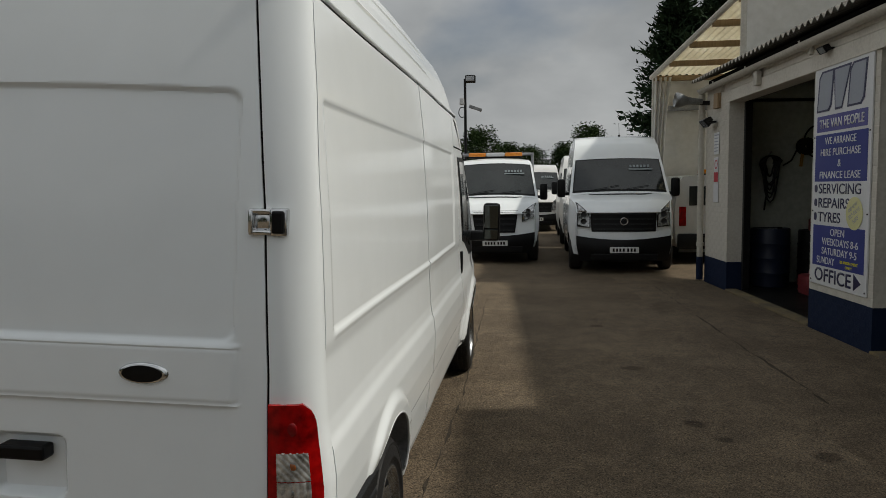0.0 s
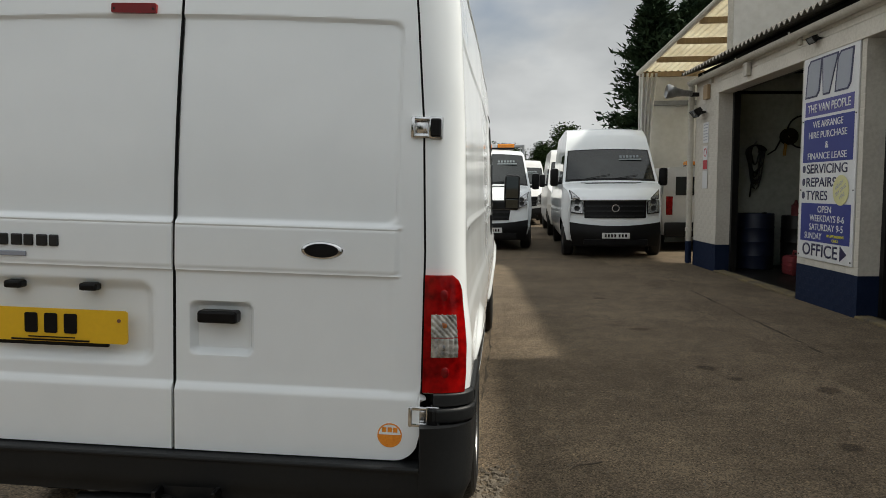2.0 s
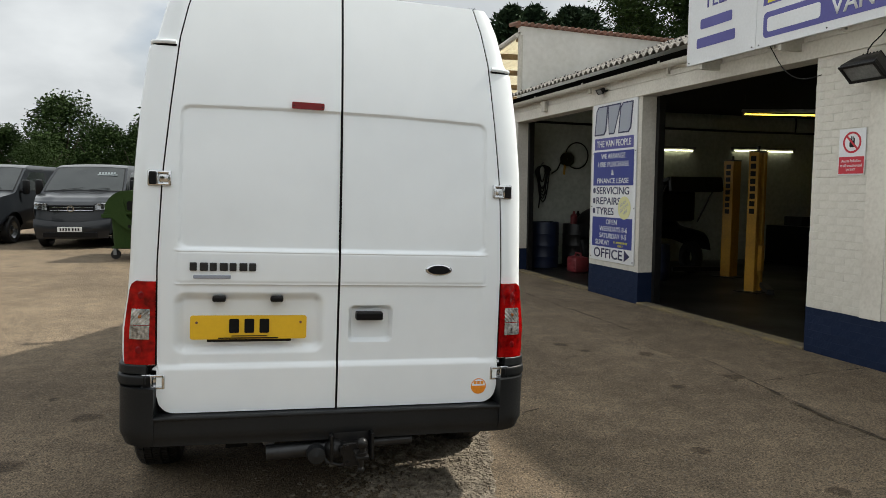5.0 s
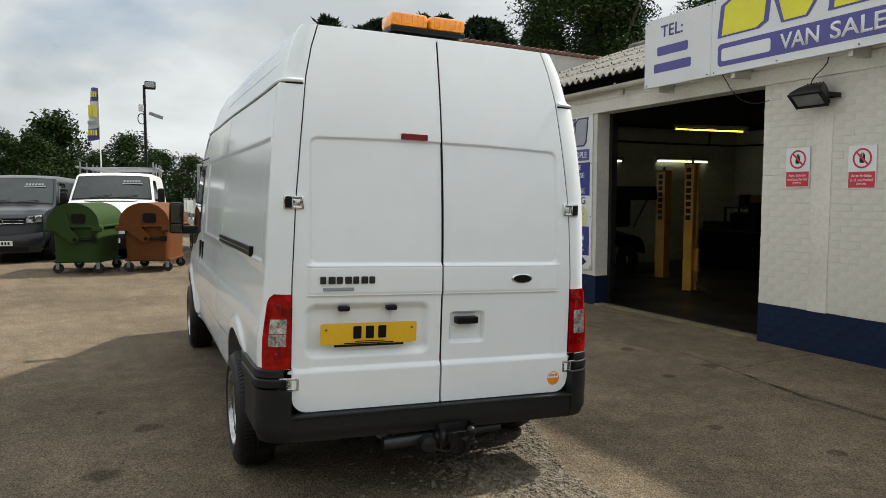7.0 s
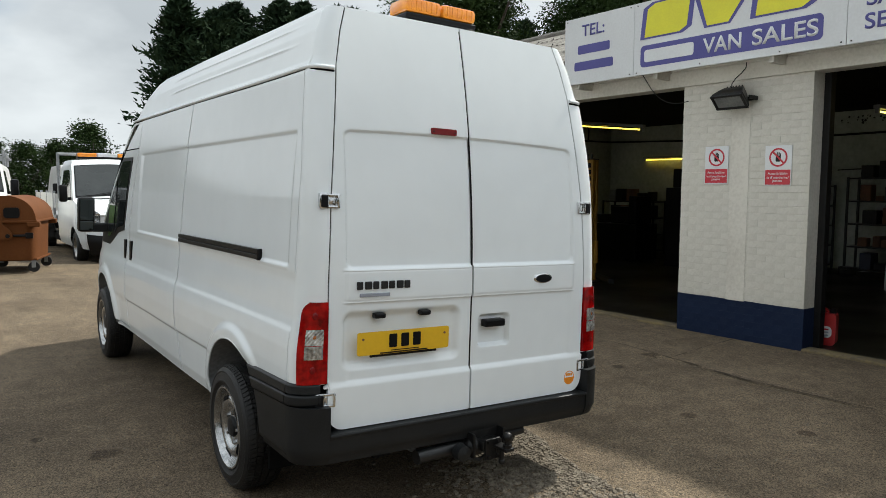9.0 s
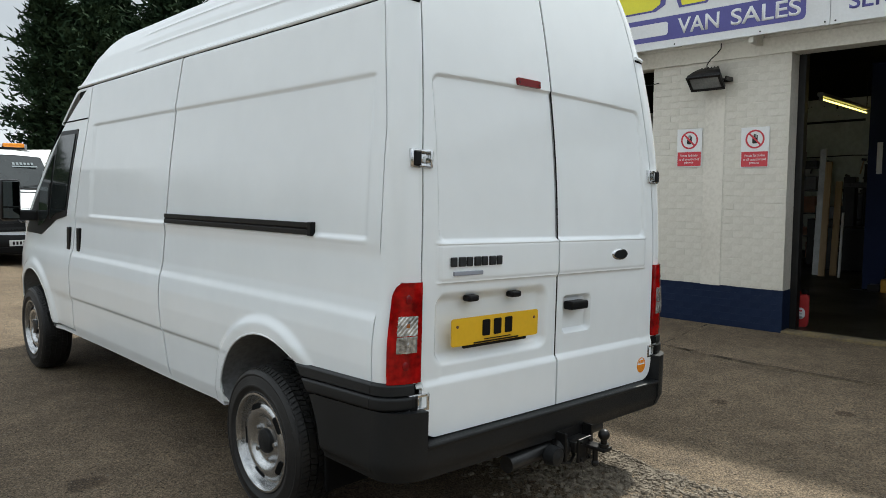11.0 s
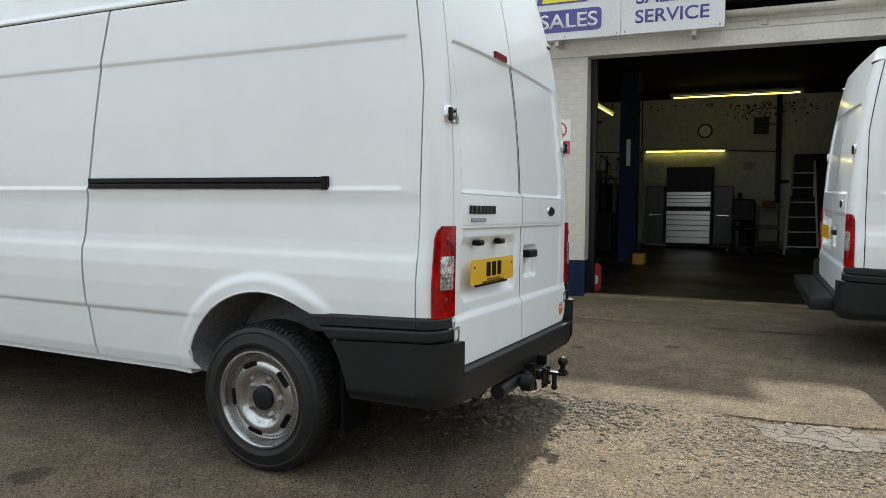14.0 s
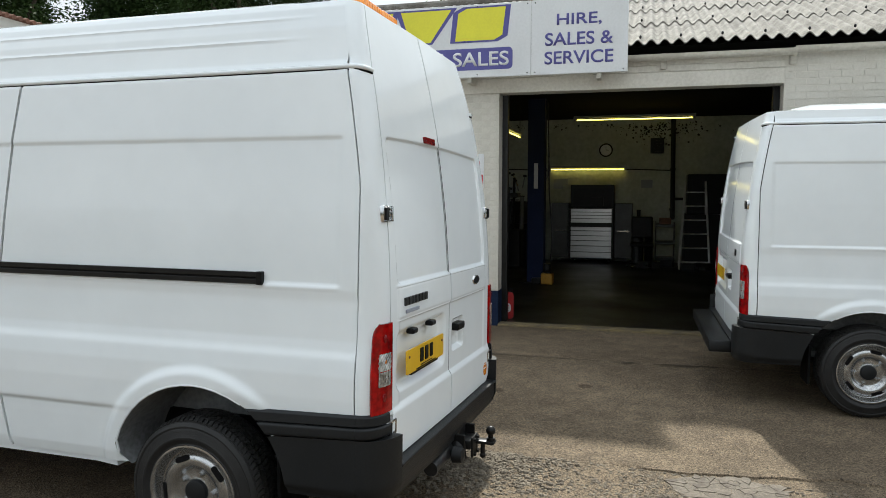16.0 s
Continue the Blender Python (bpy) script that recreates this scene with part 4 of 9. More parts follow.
def wide_van(name, label, group, m, top, roll, rail_side, detail):
    """A large panel van, rear at y = 0, driving towards +y. top: the height of its side and door tops; roll: its lean in degrees."""
    van = thing(name, label, "van", group, m)
    B = pose(0, 0, 0, 0, roll, 0)
    high = top > 2.25
    # dark inner shell behind the panel gaps
    for side in (-1, 1):
        panel("inner_side", lambda a, b: side_skin(0.105 + 3.66 * a, 0.72 + (min(top, 2.2) - 0.74) * b, side) - Vector((side * 0.014, 0, 0)), 90, 70, "gap", van, 0, 0, side > 0, hole=(HUB_Y, HUB_Z, ARCH + 0.01), matrix=B)
    panel("inner_rear", lambda a, b: rear_skin((2 * a - 1) * (xd(0.5 + (top - 0.52) * b) + 0.02), 0.5 + (top - 0.52) * b) + Vector((0, 0.045, 0)), 20, 16, "gap", van, 0, 0, False, matrix=B)
    # rear doors, with rounded lower corners
    for side in (-1, 1):
        def door(a, b):
            zlo = 0.517 + 0.085 * (1 - math.sqrt(max(0.0, 1 - max(0, (a - 0.9) / 0.1) ** 2)))
            z = zlo + (top - 0.004 - zlo) * b
            x = 0.0055 + (xd(z) - 0.0125) * a
            return rear_skin(side * x, z)
        d = panel("rear_door", door, 90, 400, "paint", van, 0.0, 0.022, side < 0, matrix=B)
        for hz in (1.59, 0.665):
            bm = bmesh.new()
            ex = xd(hz)
            ey = yr(hz) + 0.015
            box(bm, ex - 0.040, ex + 0.016, ey - 0.024, ey + 0.0, hz + 0.020, hz + 0.034, 0.005)
            box(bm, ex - 0.040, ex + 0.016, ey - 0.024, ey + 0.0, hz - 0.034, hz - 0.020, 0.005)
            box(bm, ex - 0.044, ex - 0.030, ey - 0.026, ey + 0.0, hz - 0.034, hz + 0.034, 0.005)
            box(bm, ex - 0.030, ex + 0.010, ey - 0.012, ey + 0.0, hz - 0.020, hz + 0.020, 0.004)
            box(bm, ex + 0.012, ex + 0.058, ey - 0.022, ey + 0.03, hz - 0.036, hz + 0.036, 0.006)
            h = part("hinge", bm, "chrome", d, "bright metal door hinge", 40)
            h.scale.x = side
            bm = bmesh.new()
            box(bm, ex + 0.018, ex + 0.052, ey - 0.030, ey + 0.02, hz - 0.029, hz + 0.029, 0.006)
            h = part("hinge_pocket", bm, "black", d)
            h.scale.x = side
    # rubber seals in the door gaps
    for x0, x1 in ((-0.0055, 0.0055), (-1, 1)):
        for side in ((1,) if x1 < 0.5 else (-1, 1)):
            def seal(a, b):
                z = 0.56 + (top - 0.565) * b if x1 > 0.5 else 0.53 + (top - 0.535) * b
                x = x0 + (x1 - x0) * a if x1 < 0.5 else side * (xd(z) - 0.0075 + 0.0075 * a)
                k = abs(x) / 0.8
                return Vector((x, yr(z) + 0.006 * k * k + 0.006, z))
            panel("door_seal", seal, 2, 120, "gap", van, 0, 0, side < 0, matrix=B)
    # rear pillars
    for side in (-1, 1):
        def pil(a, b):
            z = 0.74 + (top - 0.744) * b
            return corner_skin(a, z, side)
        panel("rear_pillar", pil, 16, 90, "paint", van, 0.0, 0.02, side < 0, matrix=B)
    # sides
    for side in (-1, 1):
        fl = side < 0
        def quarter(a, b):
            zlo = 0.40
            z = zlo + (2.206 - zlo) * b
            y0 = pillar_y(z) + 0.007
            y = y0 + (slide_seam(z) - 0.009 - y0) * a
            return side_skin(y, z, side)
        panel("quarter_panel", quarter, 150, 240, "paint", van, 0, 0.02, fl, hole=(HUB_Y, HUB_Z, ARCH), matrix=B)
        def slider(a, b):
            z = 0.40 + (2.206 - 0.40) * b
            return side_skin(slide_seam(z) + 0.007 + (cab_seam(z) - 0.008 - slide_seam(z) - 0.007) * a, z, side)
        panel("sliding_door" if side == rail_side else "side_panel", slider, 50, 240, "paint", van, 0, 0.02, fl, matrix=B)
        def cab(a, b):
            y = 3.70 + (4.58 - 3.70) * a
            z = 0.42 + (side_top(y) - 0.006 - 0.42) * b
            y = cab_seam(z) + 0.006 + (4.62 - cab_seam(z)) * a
            z = min(z, side_top(y) - 0.006)
            return side_skin(y, z, side)
        panel("cab_door", cab, 50, 70, "paint", van, 0, 0.02, fl, hole=(HUB_Y + AXLE, HUB_Z, ARCH), matrix=B)
        def wing(a, b):
            y = 4.626 + (5.62 - 4.626) * a
            z = 0.42 + (side_top(y) - 0.42) * b
            return side_skin(y, z, side)
        panel("front_wing", wing, 50, 46, "paint", van, 0, 0.02, fl, hole=(HUB_Y + AXLE, HUB_Z, ARCH), matrix=B)
        # sill
        panel("sill", lambda a, b: side_skin(1.36 + (4.20 - 1.36) * a, 0.37 + 0.028 * b, side) - Vector((side * 0.01, 0, 0)), 20, 2, "paint", van, 0, 0.10, fl, matrix=B)
        if high:
            def upper(a, b):
                y0 = 0.2
                y = y0 + (3.80 - y0) * a
                zt = top if y < 3.2 else lerp_table([(3.2, top), (3.4, top - 0.05), (3.6, top - 0.15), (3.80, 2.225)], y)
                return side_skin(y, 2.216 + (zt - 2.216) * b, side)
            panel("roof_side", upper, 60, 54, "paint", van, 0, 0.01, fl, matrix=B)
        # gutter lip along the side and round the pillar
        bm = bmesh.new()
        pts = [corner_skin(t, 2.214, side) + Vector((side * 0.004, -0.004, 0)) for t in (0.02, 0.25, 0.5, 0.75, 1.0)]
        pts += [side_skin(y, 2.214, side) + Vector((side * 0.008, 0, 0)) for y in (0.25, 0.6, 1.0, 1.6, 2.2, 2.8, 3.3, 3.77)]
        pipe(bm, pts, 0.011, 8)
        part("gutter_lip", bm, "paint", van, smooth=60, matrix=B)
        bm = bmesh.new()
        pipe(bm, [p - Vector((side * 0.002, 0, 0.013)) for p in pts], 0.006, 6)
        part("gutter_seal", bm, "gap", van, smooth=60, matrix=B)
        # wheel wells and arch lips
        for hy in (HUB_Y, HUB_Y + AXLE):
            V, F = [], []
            n = 24
            for k in range(n + 1):
                a = radians(6 + 168 * k / n)
                y, z = hy + ARCH * math.cos(a), HUB_Z + ARCH * math.sin(a)
                y -= arch_tuck(y, z, hy)
                xo = half_width(y, max(z, 0.4)) + side_relief(y, z, True) - 0.004
                V += [(side * xo, y, z), (side * 0.62, y, z)]
            for k in range(n):
                q = (2 * k, 2 * k + 1, 2 * k + 3, 2 * k + 2)
                F.append(q if side < 0 else q[::-1])
            V += [(side * 0.62, hy, HUB_Z)]
            for k in range(n):
                q = (2 * k + 1, len(V) - 1, 2 * k + 3)
                F.append(q)
            raw("wheel_well", V, F, "liner", van, smooth=50, matrix=B)
            bm = bmesh.new()
            pts = []
            for k in range(25):
                a = radians(6 + 184 * k / 24)
                y, z = hy + ARCH * math.cos(a), HUB_Z + ARCH * math.sin(a)
                y -= arch_tuck(y, z, hy)
                if z < 0.39 or (hy == HUB_Y and y < hy - 0.15 and z < 0.735):
                    continue
                pts.append((side * (half_width(y, z) + side_relief(y, z, True) - 0.004), y, z))
            pipe(bm, pts, 0.006, 8)
            part("arch_lip", bm, "paint", van, smooth=60, matrix=B)
        # black rear corner bumper and its side rubbing strip
        panel("bumper_side", lambda a, b: Vector((side * (half_width(0.12 + 0.60 * a, 0.6) + 0.004 + 0.022 * step(0.38, 0.42, 0.372 + 0.265 * b)), 0.094 + (0.581 - 0.06 * b) * a, 0.372 + (0.270 - 0.027 * a) * b)), 24, 20, "plastic", van, 0, 0.08, fl,
              hole=(HUB_Y, HUB_Z, ARCH - 0.002), matrix=B)
        panel("bumper_strip", lambda a, b: Vector((side * (half_width(0.12 + 0.6 * a, 0.72) + strip_out(b)), 0.094 + (0.701 - 0.10 * b) * a, 0.643 - 0.035 * a + (0.106 + 0.017 * a) * b)), 60, 40, "plastic", van, 0, 0.05, fl,
              hole=(HUB_Y, HUB_Z, ARCH + 0.002), matrix=B)
        def bcorner(a, b):
            z = 0.372 + 0.270 * b
            p = corner_skin(a, 0.6, side)
            out = 0.004 + 0.022 * step(0.38, 0.42, z)
            p.z = z
            n = Vector((side * math.sin(a * math.pi / 2), -math.cos(a * math.pi / 2), 0))
            return p + n * out + Vector((0, -0.035 * (1 - a), 0))
        panel("bumper_corner", bcorner, 14, 10, "plastic", van, 0, 0.08, side < 0, matrix=B)
        def bcorner2(a, b):
            p = corner_skin(0.12 + 0.88 * a, 0.7, side)
            p.z = 0.643 + 0.106 * b
            n = Vector((side * math.sin(a * math.pi / 2), -math.cos(a * math.pi / 2), 0))
            return p + n * strip_out(b)
        panel("bumper_strip_end", bcorner2, 12, 40, "plastic", van, 0, 0.05, side < 0, matrix=B)
        # tail lamp, wrapped round the pillar
        lamp = thing_part("tail_lamp", van, B)
        bands = ((0.745, 0.835, "red_lens", 0.97), (0.835, 0.925, "clear_lens", 0.0), (0.925, 0.985, "clear_lens", 0.0), (0.985, 1.125, "red_lens", 0.97))
        def lens(z0, z1, t0, t1, off, rib=None):
            def f(a, b):
                z = z0 + (z1 - z0) * b
                u = min(max((z - 1.055) / 0.072, 0.0), 1.0)
                lim = t1 - 0.26 * (1 - math.sqrt(1 - u * u))
                p = corner_skin(t0 + (lim - t0) * a, z, side)
                n = Vector((side * math.sin((t0 + (lim - t0) * a) * math.pi / 2), -math.cos((t0 + (lim - t0) * a) * math.pi / 2), 0))
                return p + n * (off + (rib(a, b) if rib else 0.0))
            return f
        # fine ribs moulded into the clear lenses, slanting on the upper one
        def slant(a, b):
            return 0.0022 * abs(math.sin(11.0 * (a * 1.3 + b)))
        def upright(a, b):
            return 0.0022 * abs(math.sin(15.0 * a)) + 0.001 * abs(math.sin(9.0 * b))
        panel("lens_red", lens(0.745, 1.125, 0.0, 0.60, 0.012), 14, 24, "red_lens", lamp, 0, 0.03, side < 0, label="glossy red lens")
        panel("lens_reverse", lens(0.862, 0.924, 0.07, 0.42, 0.0150, upright), 44, 20, "clear_lens", lamp, 0, 0.01, side < 0, label="clear ribbed lens")
        panel("lens_indicator", lens(0.927, 1.0, 0.07, 0.42, 0.0150, slant), 44, 30, "clear_lens", lamp, 0, 0.01, side < 0, label="clear ribbed lens")
        bm = bmesh.new()
        c = corner_skin(0.24, 0.965, side)
        ball(bm, (c.x, c.y - 0.013, 0.965), 0.013, 1, 0.4, 1, 12)
        part("indicator_bulb", bm, "amber_dim", lamp, "amber bulb", 60)
        bm = bmesh.new()
        ball(bm, (c.x, c.y - 0.013, 0.893), 0.013, 1, 0.4, 1, 12)
        part("reverse_bulb", bm, "lamp_bowl", lamp, "clear bulb", 60)
        for z in (1.062, 0.812):
            bm = bmesh.new()
            c2 = corner_skin(0.24, z, side)
            ball(bm, (c2.x, c2.y - 0.009, z), 0.020, 1, 0.25, 1, 14)
            part("bulb_ring", bm, "red_dark", lamp, "dark red ring", 60)
        # mud flap and mirror
        bm = bmesh.new()
        box(bm, 0.66 if side > 0 else -0.90, 0.90 if side > 0 else -0.66, 0.492, 0.512, 0.21, 0.52, 0.008)
        part("mud_flap", bm, "gap", van)
        if detail:
            bm = bmesh.new()
            box(bm, 1.10, 1.25, 4.66, 4.75, 1.20, 1.54, 0.03)
            mi = part("mirror", bm, "black", van, "large black door mirror", 40, matrix=B @ Matrix.Diagonal((side, 1, 1, 1)))
            bm = bmesh.new()
            box(bm, 1.115, 1.235, 4.652, 4.66, 1.315, 1.52, 0.003)
            box(bm, 1.115, 1.235, 4.652, 4.66, 1.22, 1.305, 0.003)
            part("mirror_glass", bm, "mirror", mi, "mirror glass")
            bm = bmesh.new()
            box(bm, 0.96, 1.13, 4.67, 4.75, 1.20, 1.29, 0.02)
            part("mirror_arm", bm, "plastic", mi)
        # cab window with its black surround
        def window(a0, a1, b0, b1):
            def f(a, b):
                a, b = a0 + (a1 - a0) * a, b0 + (b1 - b0) * b
                yb = 3.85 + 1.15 * a
                zb = lerp_table([(3.85, 1.262), (4.12, 1.225), (4.5, 1.095), (5.0, 1.10)], yb)
                yt = lerp_table([(0.0, 3.66), (0.33, 4.05), (1.0, 5.0)], a)
                zt = lerp_table([(0.0, 1.90), (0.33, 1.905), (0.55, 1.64), (1.0, 1.125)], a)
                return side_skin(yb + (yt - yb) * b, zb + (max(zt, zb + 0.01) - zb) * b, side)
            return f
        panel("window_surround", window(0.0, 1.0, 0.0, 1.0), 30, 16, "black", van, 0.004, 0.006, fl, matrix=B)
        panel("side_window", window(0.035, 0.37, 0.07, 0.95), 20, 14, "dark_glass", van, 0.009, 0.004, fl, label="dark tinted cab side window", matrix=B)
        panel("quarter_window", window(0.42, 0.66, 0.16, 0.90), 12, 12, "dark_glass", van, 0.009, 0.004, fl, label="small fixed quarter window", matrix=B)
        bm = bmesh.new()
        pipe(bm, [side_skin(y, 1.968, side) + Vector((side * 0.001, 0, 0)) for y in (3.48, 3.65, 3.85, 4.03)], 0.005, 6)
        part("door_top_seam", bm, "gap", van, matrix=B)
        for hy, hz in ((cab_seam(1.1) + 0.10, 1.10), (cab_seam(1.1) - 0.12, 1.10)):
            if side != rail_side and hy < cab_seam(1.1):
                continue
            c = side_skin(hy, hz, side)
            bm = bmesh.new()
            box(bm, c.x - 0.012, c.x + 0.014, hy - 0.035, hy + 0.035, hz - 0.085, hz + 0.085, 0.008)
            part("door_handle", bm, "black", van, "black recessed handle", matrix=B)
    # sliding door rail
    if rail_side:
        rail = lambda a, b: side_skin(0.575 + 1.465 * a, 1.304, rail_side) + Vector((rail_side * (0.020 - 0.006 * step(0.4, 0.5, b) * (1 - step(0.5, 0.6, b))), 0, -0.027 + 0.052 * b))
        rl = panel("slide_rail", rail, 12, 24, "black_metal", van, 0, 0.03, rail_side < 0, label="black sliding door rail", matrix=B)
        bm = bmesh.new()
        e = side_skin(0.57, 1.304, rail_side)
        box(bm, e.x - 0.024, e.x + 0.024, 0.558, 0.588, 1.273, 1.332, 0.004)
        part("rail_cap", bm, "black", rl)
    # roof lid
    y_end = 3.79 if high else 3.38
    def lid(a, b):
        yy = yr(top) + 0.022 + (y_end - yr(top) - 0.022) * b
        t = 2 * a - 1
        zt = top
        if high and yy > 3.2:
            zt = lerp_table([(3.2, top), (3.4, top - 0.05), (3.6, top - 0.15), (3.80, 2.225)], yy)
        wl = half_width(max(yy, 0.25), min(zt, 2.56)) - (half_width(0.3, top) - xd(top)) * (1 - step(0.0, 0.10, yy - yr(top) - 0.022)) - 0.003
        ribs = 0.006 * (abs(math.sin(t * 9.0)) ** 6) * step(0.3, 0.6, yy) if high else 0.004 * math.sin(t * 14)
        edge = (1 - abs(t) ** 3.2) * (0.085 if high else 0.035) * step(0.0, 0.42, yy - yr(top) - 0.022)
        y_bow = 0.022 * (abs(t) ** 2 - 1) * (1 - step(0, 0.2, b))
        return Vector((t * wl, yy + y_bow, zt + edge + ribs))
    panel("roof_panel", lid, 48, 70, "paint", van, 0, 0.02, False, matrix=B)
    # windscreen, bonnet and nose
    def front(y0, y1, lift=0.0):
        def f(a, b):
            y = y0 + (y1 - y0) * b
            t = 2 * a - 1
            z = side_top(y)
            return Vector((t * half_width(y, z), y + 0.10 * (1 - t * t) * step(3.4, 4.2, y), z + 0.04 * (1 - t * t) + lift))
        return f
    panel("cab_roof", front(3.37, 4.08), 24, 12, "paint", van, 0, 0.02, False, matrix=B)
    panel("windscreen", front(4.085, 5.03), 24, 16, "dark_glass", van, 0.004, 0.01, False, label="dark laminated windscreen", matrix=B)
    panel("bonnet", front(5.035, 5.62), 24, 16, "paint", van, 0, 0.02, False, matrix=B)
    def nose(a, b):
        t = 2 * a - 1
        z = 0.42 + (side_top(5.6) + 0.02 - 0.42) * b
        return Vector((t * half_width(5.6, z), 5.6 + 0.12 * (1 - t * t), z))
    panel("nose", nose, 24, 12, "paint", van, 0, 0.02, True, matrix=B)
    panel("front_bumper", lambda a, b: nose(a, 0.45 * b) + Vector((0, 0.03, -0.06 + 0.06 * b)), 24, 8, "plastic", van, 0, 0.06, True, matrix=B)
    panel("grille", lambda a, b: nose(0.22 + 0.56 * a, 0.56 + 0.22 * b) + Vector((0, 0.012, 0)), 12, 4, "black", van, 0, 0.01, True, matrix=B)
    for a0 in (0.03, 0.80):
        panel("headlamp", lambda a, b: nose(a0 + 0.17 * a, 0.56 + 0.34 * b) + Vector((0, 0.014, 0)), 8, 6, "lamp_bowl", van, 0, 0.012, True, matrix=B)
    # rear bumper beam with a step
    def beam(a, b):
        t = 2 * a - 1
        z = 0.372 + 0.138 * b
        return Vector((t * 0.825, 0.010 * t * t - 0.055 + 0.012 * (1 - step(0.39, 0.42, z)), z))
    panel("rear_bumper", beam, 40, 8, "plastic", van, 0, 0.06, False, matrix=B)
    bm = bmesh.new()
    box(bm, -0.825, 0.825, -0.058, 0.04, 0.495, 0.512, 0.006)
    part("bumper_step", bm, "plastic", van, matrix=B)
    # underbody
    bm = bmesh.new()
    box(bm, -0.62, 0.62, 0.05, 5.3, 0.42, 0.60)
    for x in (-0.45, 0.45):
        box(bm, x - 0.05, x + 0.05, 0.1, 5.0, 0.32, 0.44)
    rod(bm, (-0.75, HUB_Y, HUB_Z), (0.75, HUB_Y, HUB_Z), 0.05)
    ball(bm, (0, HUB_Y, HUB_Z), 0.15)
    rod(bm, (-0.8, HUB_Y + AXLE, HUB_Z), (0.8, HUB_Y + AXLE, HUB_Z), 0.04)
    part("underbody", bm, "gap", van)
    bm = bmesh.new()
    rod(bm, (-0.30, 0.05, 0.36), (-0.30, 1.6, 0.38), 0.032, seg=14)
    part("exhaust", bm, "galv", van)
    for hy in (HUB_Y, HUB_Y + AXLE):
        for side in (-1, 1):
            wheel(van, Matrix.Translation((side * (0.88 if hy == HUB_Y else 0.915), hy, 0.346)) @ Matrix.Rotation(radians(90) * side, 4, "Y") @ Matrix.Scale(1.027, 4))
    return van, B


def thing_part(name, parent, m):
    e = new(name)
    e.parent = parent
    e.matrix_basis = m
    return e


VAN_AT = pose(0.07, 0.0, 0.0, 0, 0, 0.35)
van, BODY = wide_van("panel_van", "white high-roof panel van with a tow bar, parked in the yard", "parked vans", VAN_AT, 2.53, 1.9, -1, True)

# ---- what the main van carries on its doors ----
# number plate with its unreadable mark as bars
bm = bmesh.new()
prism(bm, rrect(0.524, 0.111, 0.012), 0.006, Matrix.Translation((-0.352, -0.012, 0.935)) @ Matrix.Rotation(radians(90), 4, "X"))
plate = part("number_plate", bm, "plate_y", van, "yellow rear number plate", matrix=BODY @ pose(-0.061, 0.004, -0.020))
bm = bmesh.new()
for x in (-0.42, -0.352, -0.284):
    prism(bm, rrect(0.044, 0.066, 0.006), 0.003, Matrix.Translation((x, -0.0185, 0.942)) @ Matrix.Rotation(radians(90), 4, "X"))
box(bm, -0.43, -0.27, -0.0205, -0.018, 0.893, 0.897)
box(bm, -0.49, -0.22, -0.0205, -0.018, 0.882, 0.888)
part("plate_mark", bm, "black", plate, "plain black bars")
for x in (-0.585, -0.118):
    bm = bmesh.new()
    rod(bm, (x, -0.016, 0.958), (x, -0.022, 0.958), 0.006, seg=10)
    part("plate_screw", bm, "tile", plate)
bm = bmesh.new()
box(bm, -0.54, -0.16, -0.014, 0.0, 0.866, 0.885, 0.003)
part("plate_holder", bm, "black", plate)
for x in (-0.550, -0.290):
    bm = bmesh.new()
    box(bm, x - 0.03, x + 0.03, -0.012, 0.03, 1.032, 1.058, 0.008)
    part("plate_lamp", bm, "black", van, "small black number plate lamp", matrix=BODY)
# rear handle
bm = bmesh.new()
box(bm, 0.085, 0.216, -0.022, 0.03, 0.944, 0.984, 0.008)
part("rear_handle", bm, "black", van, "black rear door handle", matrix=BODY)
# raised model badge as plain dark bars with a bright edge
badge = thing_part("model_badge", van, BODY @ pose(-0.020, 0, -0.022))
tagged(badge, "dark raised model badge, plain bars")
for k in range(7):
    bm = bmesh.new()
    x = -0.660 + 0.0435 * k
    box(bm, x, x + 0.031 + 0.005 * (k % 2), -0.012, 0.0, 1.198, 1.236, 0.004)
    part("badge_bar", bm, "grey_pipe", badge)
bm = bmesh.new()
box(bm, -0.664, -0.500, -0.010, 0.0, 1.140, 1.157, 0.003)
part("model_plate", bm, "logo_grey", van, "thin grey bar under the badge", matrix=BODY)
bm = bmesh.new()
lathe(bm, [(0.0, 0.012), (0.058, 0.012), (0.066, 0.009), (0.071, 0.0)], 32, Matrix.Translation((0.490, 0.002, 1.192)) @ Matrix.Rotation(radians(90), 4, "X") @ Matrix.Diagonal((1, 0.42, 1, 1)))
mk = part("maker_badge", bm, "chrome", van, "plain oval maker's badge with a bright rim", 50, matrix=BODY)
bm = bmesh.new()
lathe(bm, [(0.0, 0.0155), (0.055, 0.0145), (0.056, 0.011)], 32, Matrix.Translation((0.490, 0.002, 1.192)) @ Matrix.Rotation(radians(90), 4, "X") @ Matrix.Diagonal((1, 0.40, 1, 1)))
part("badge_field", bm, "black", mk, "dark oval field", 50)
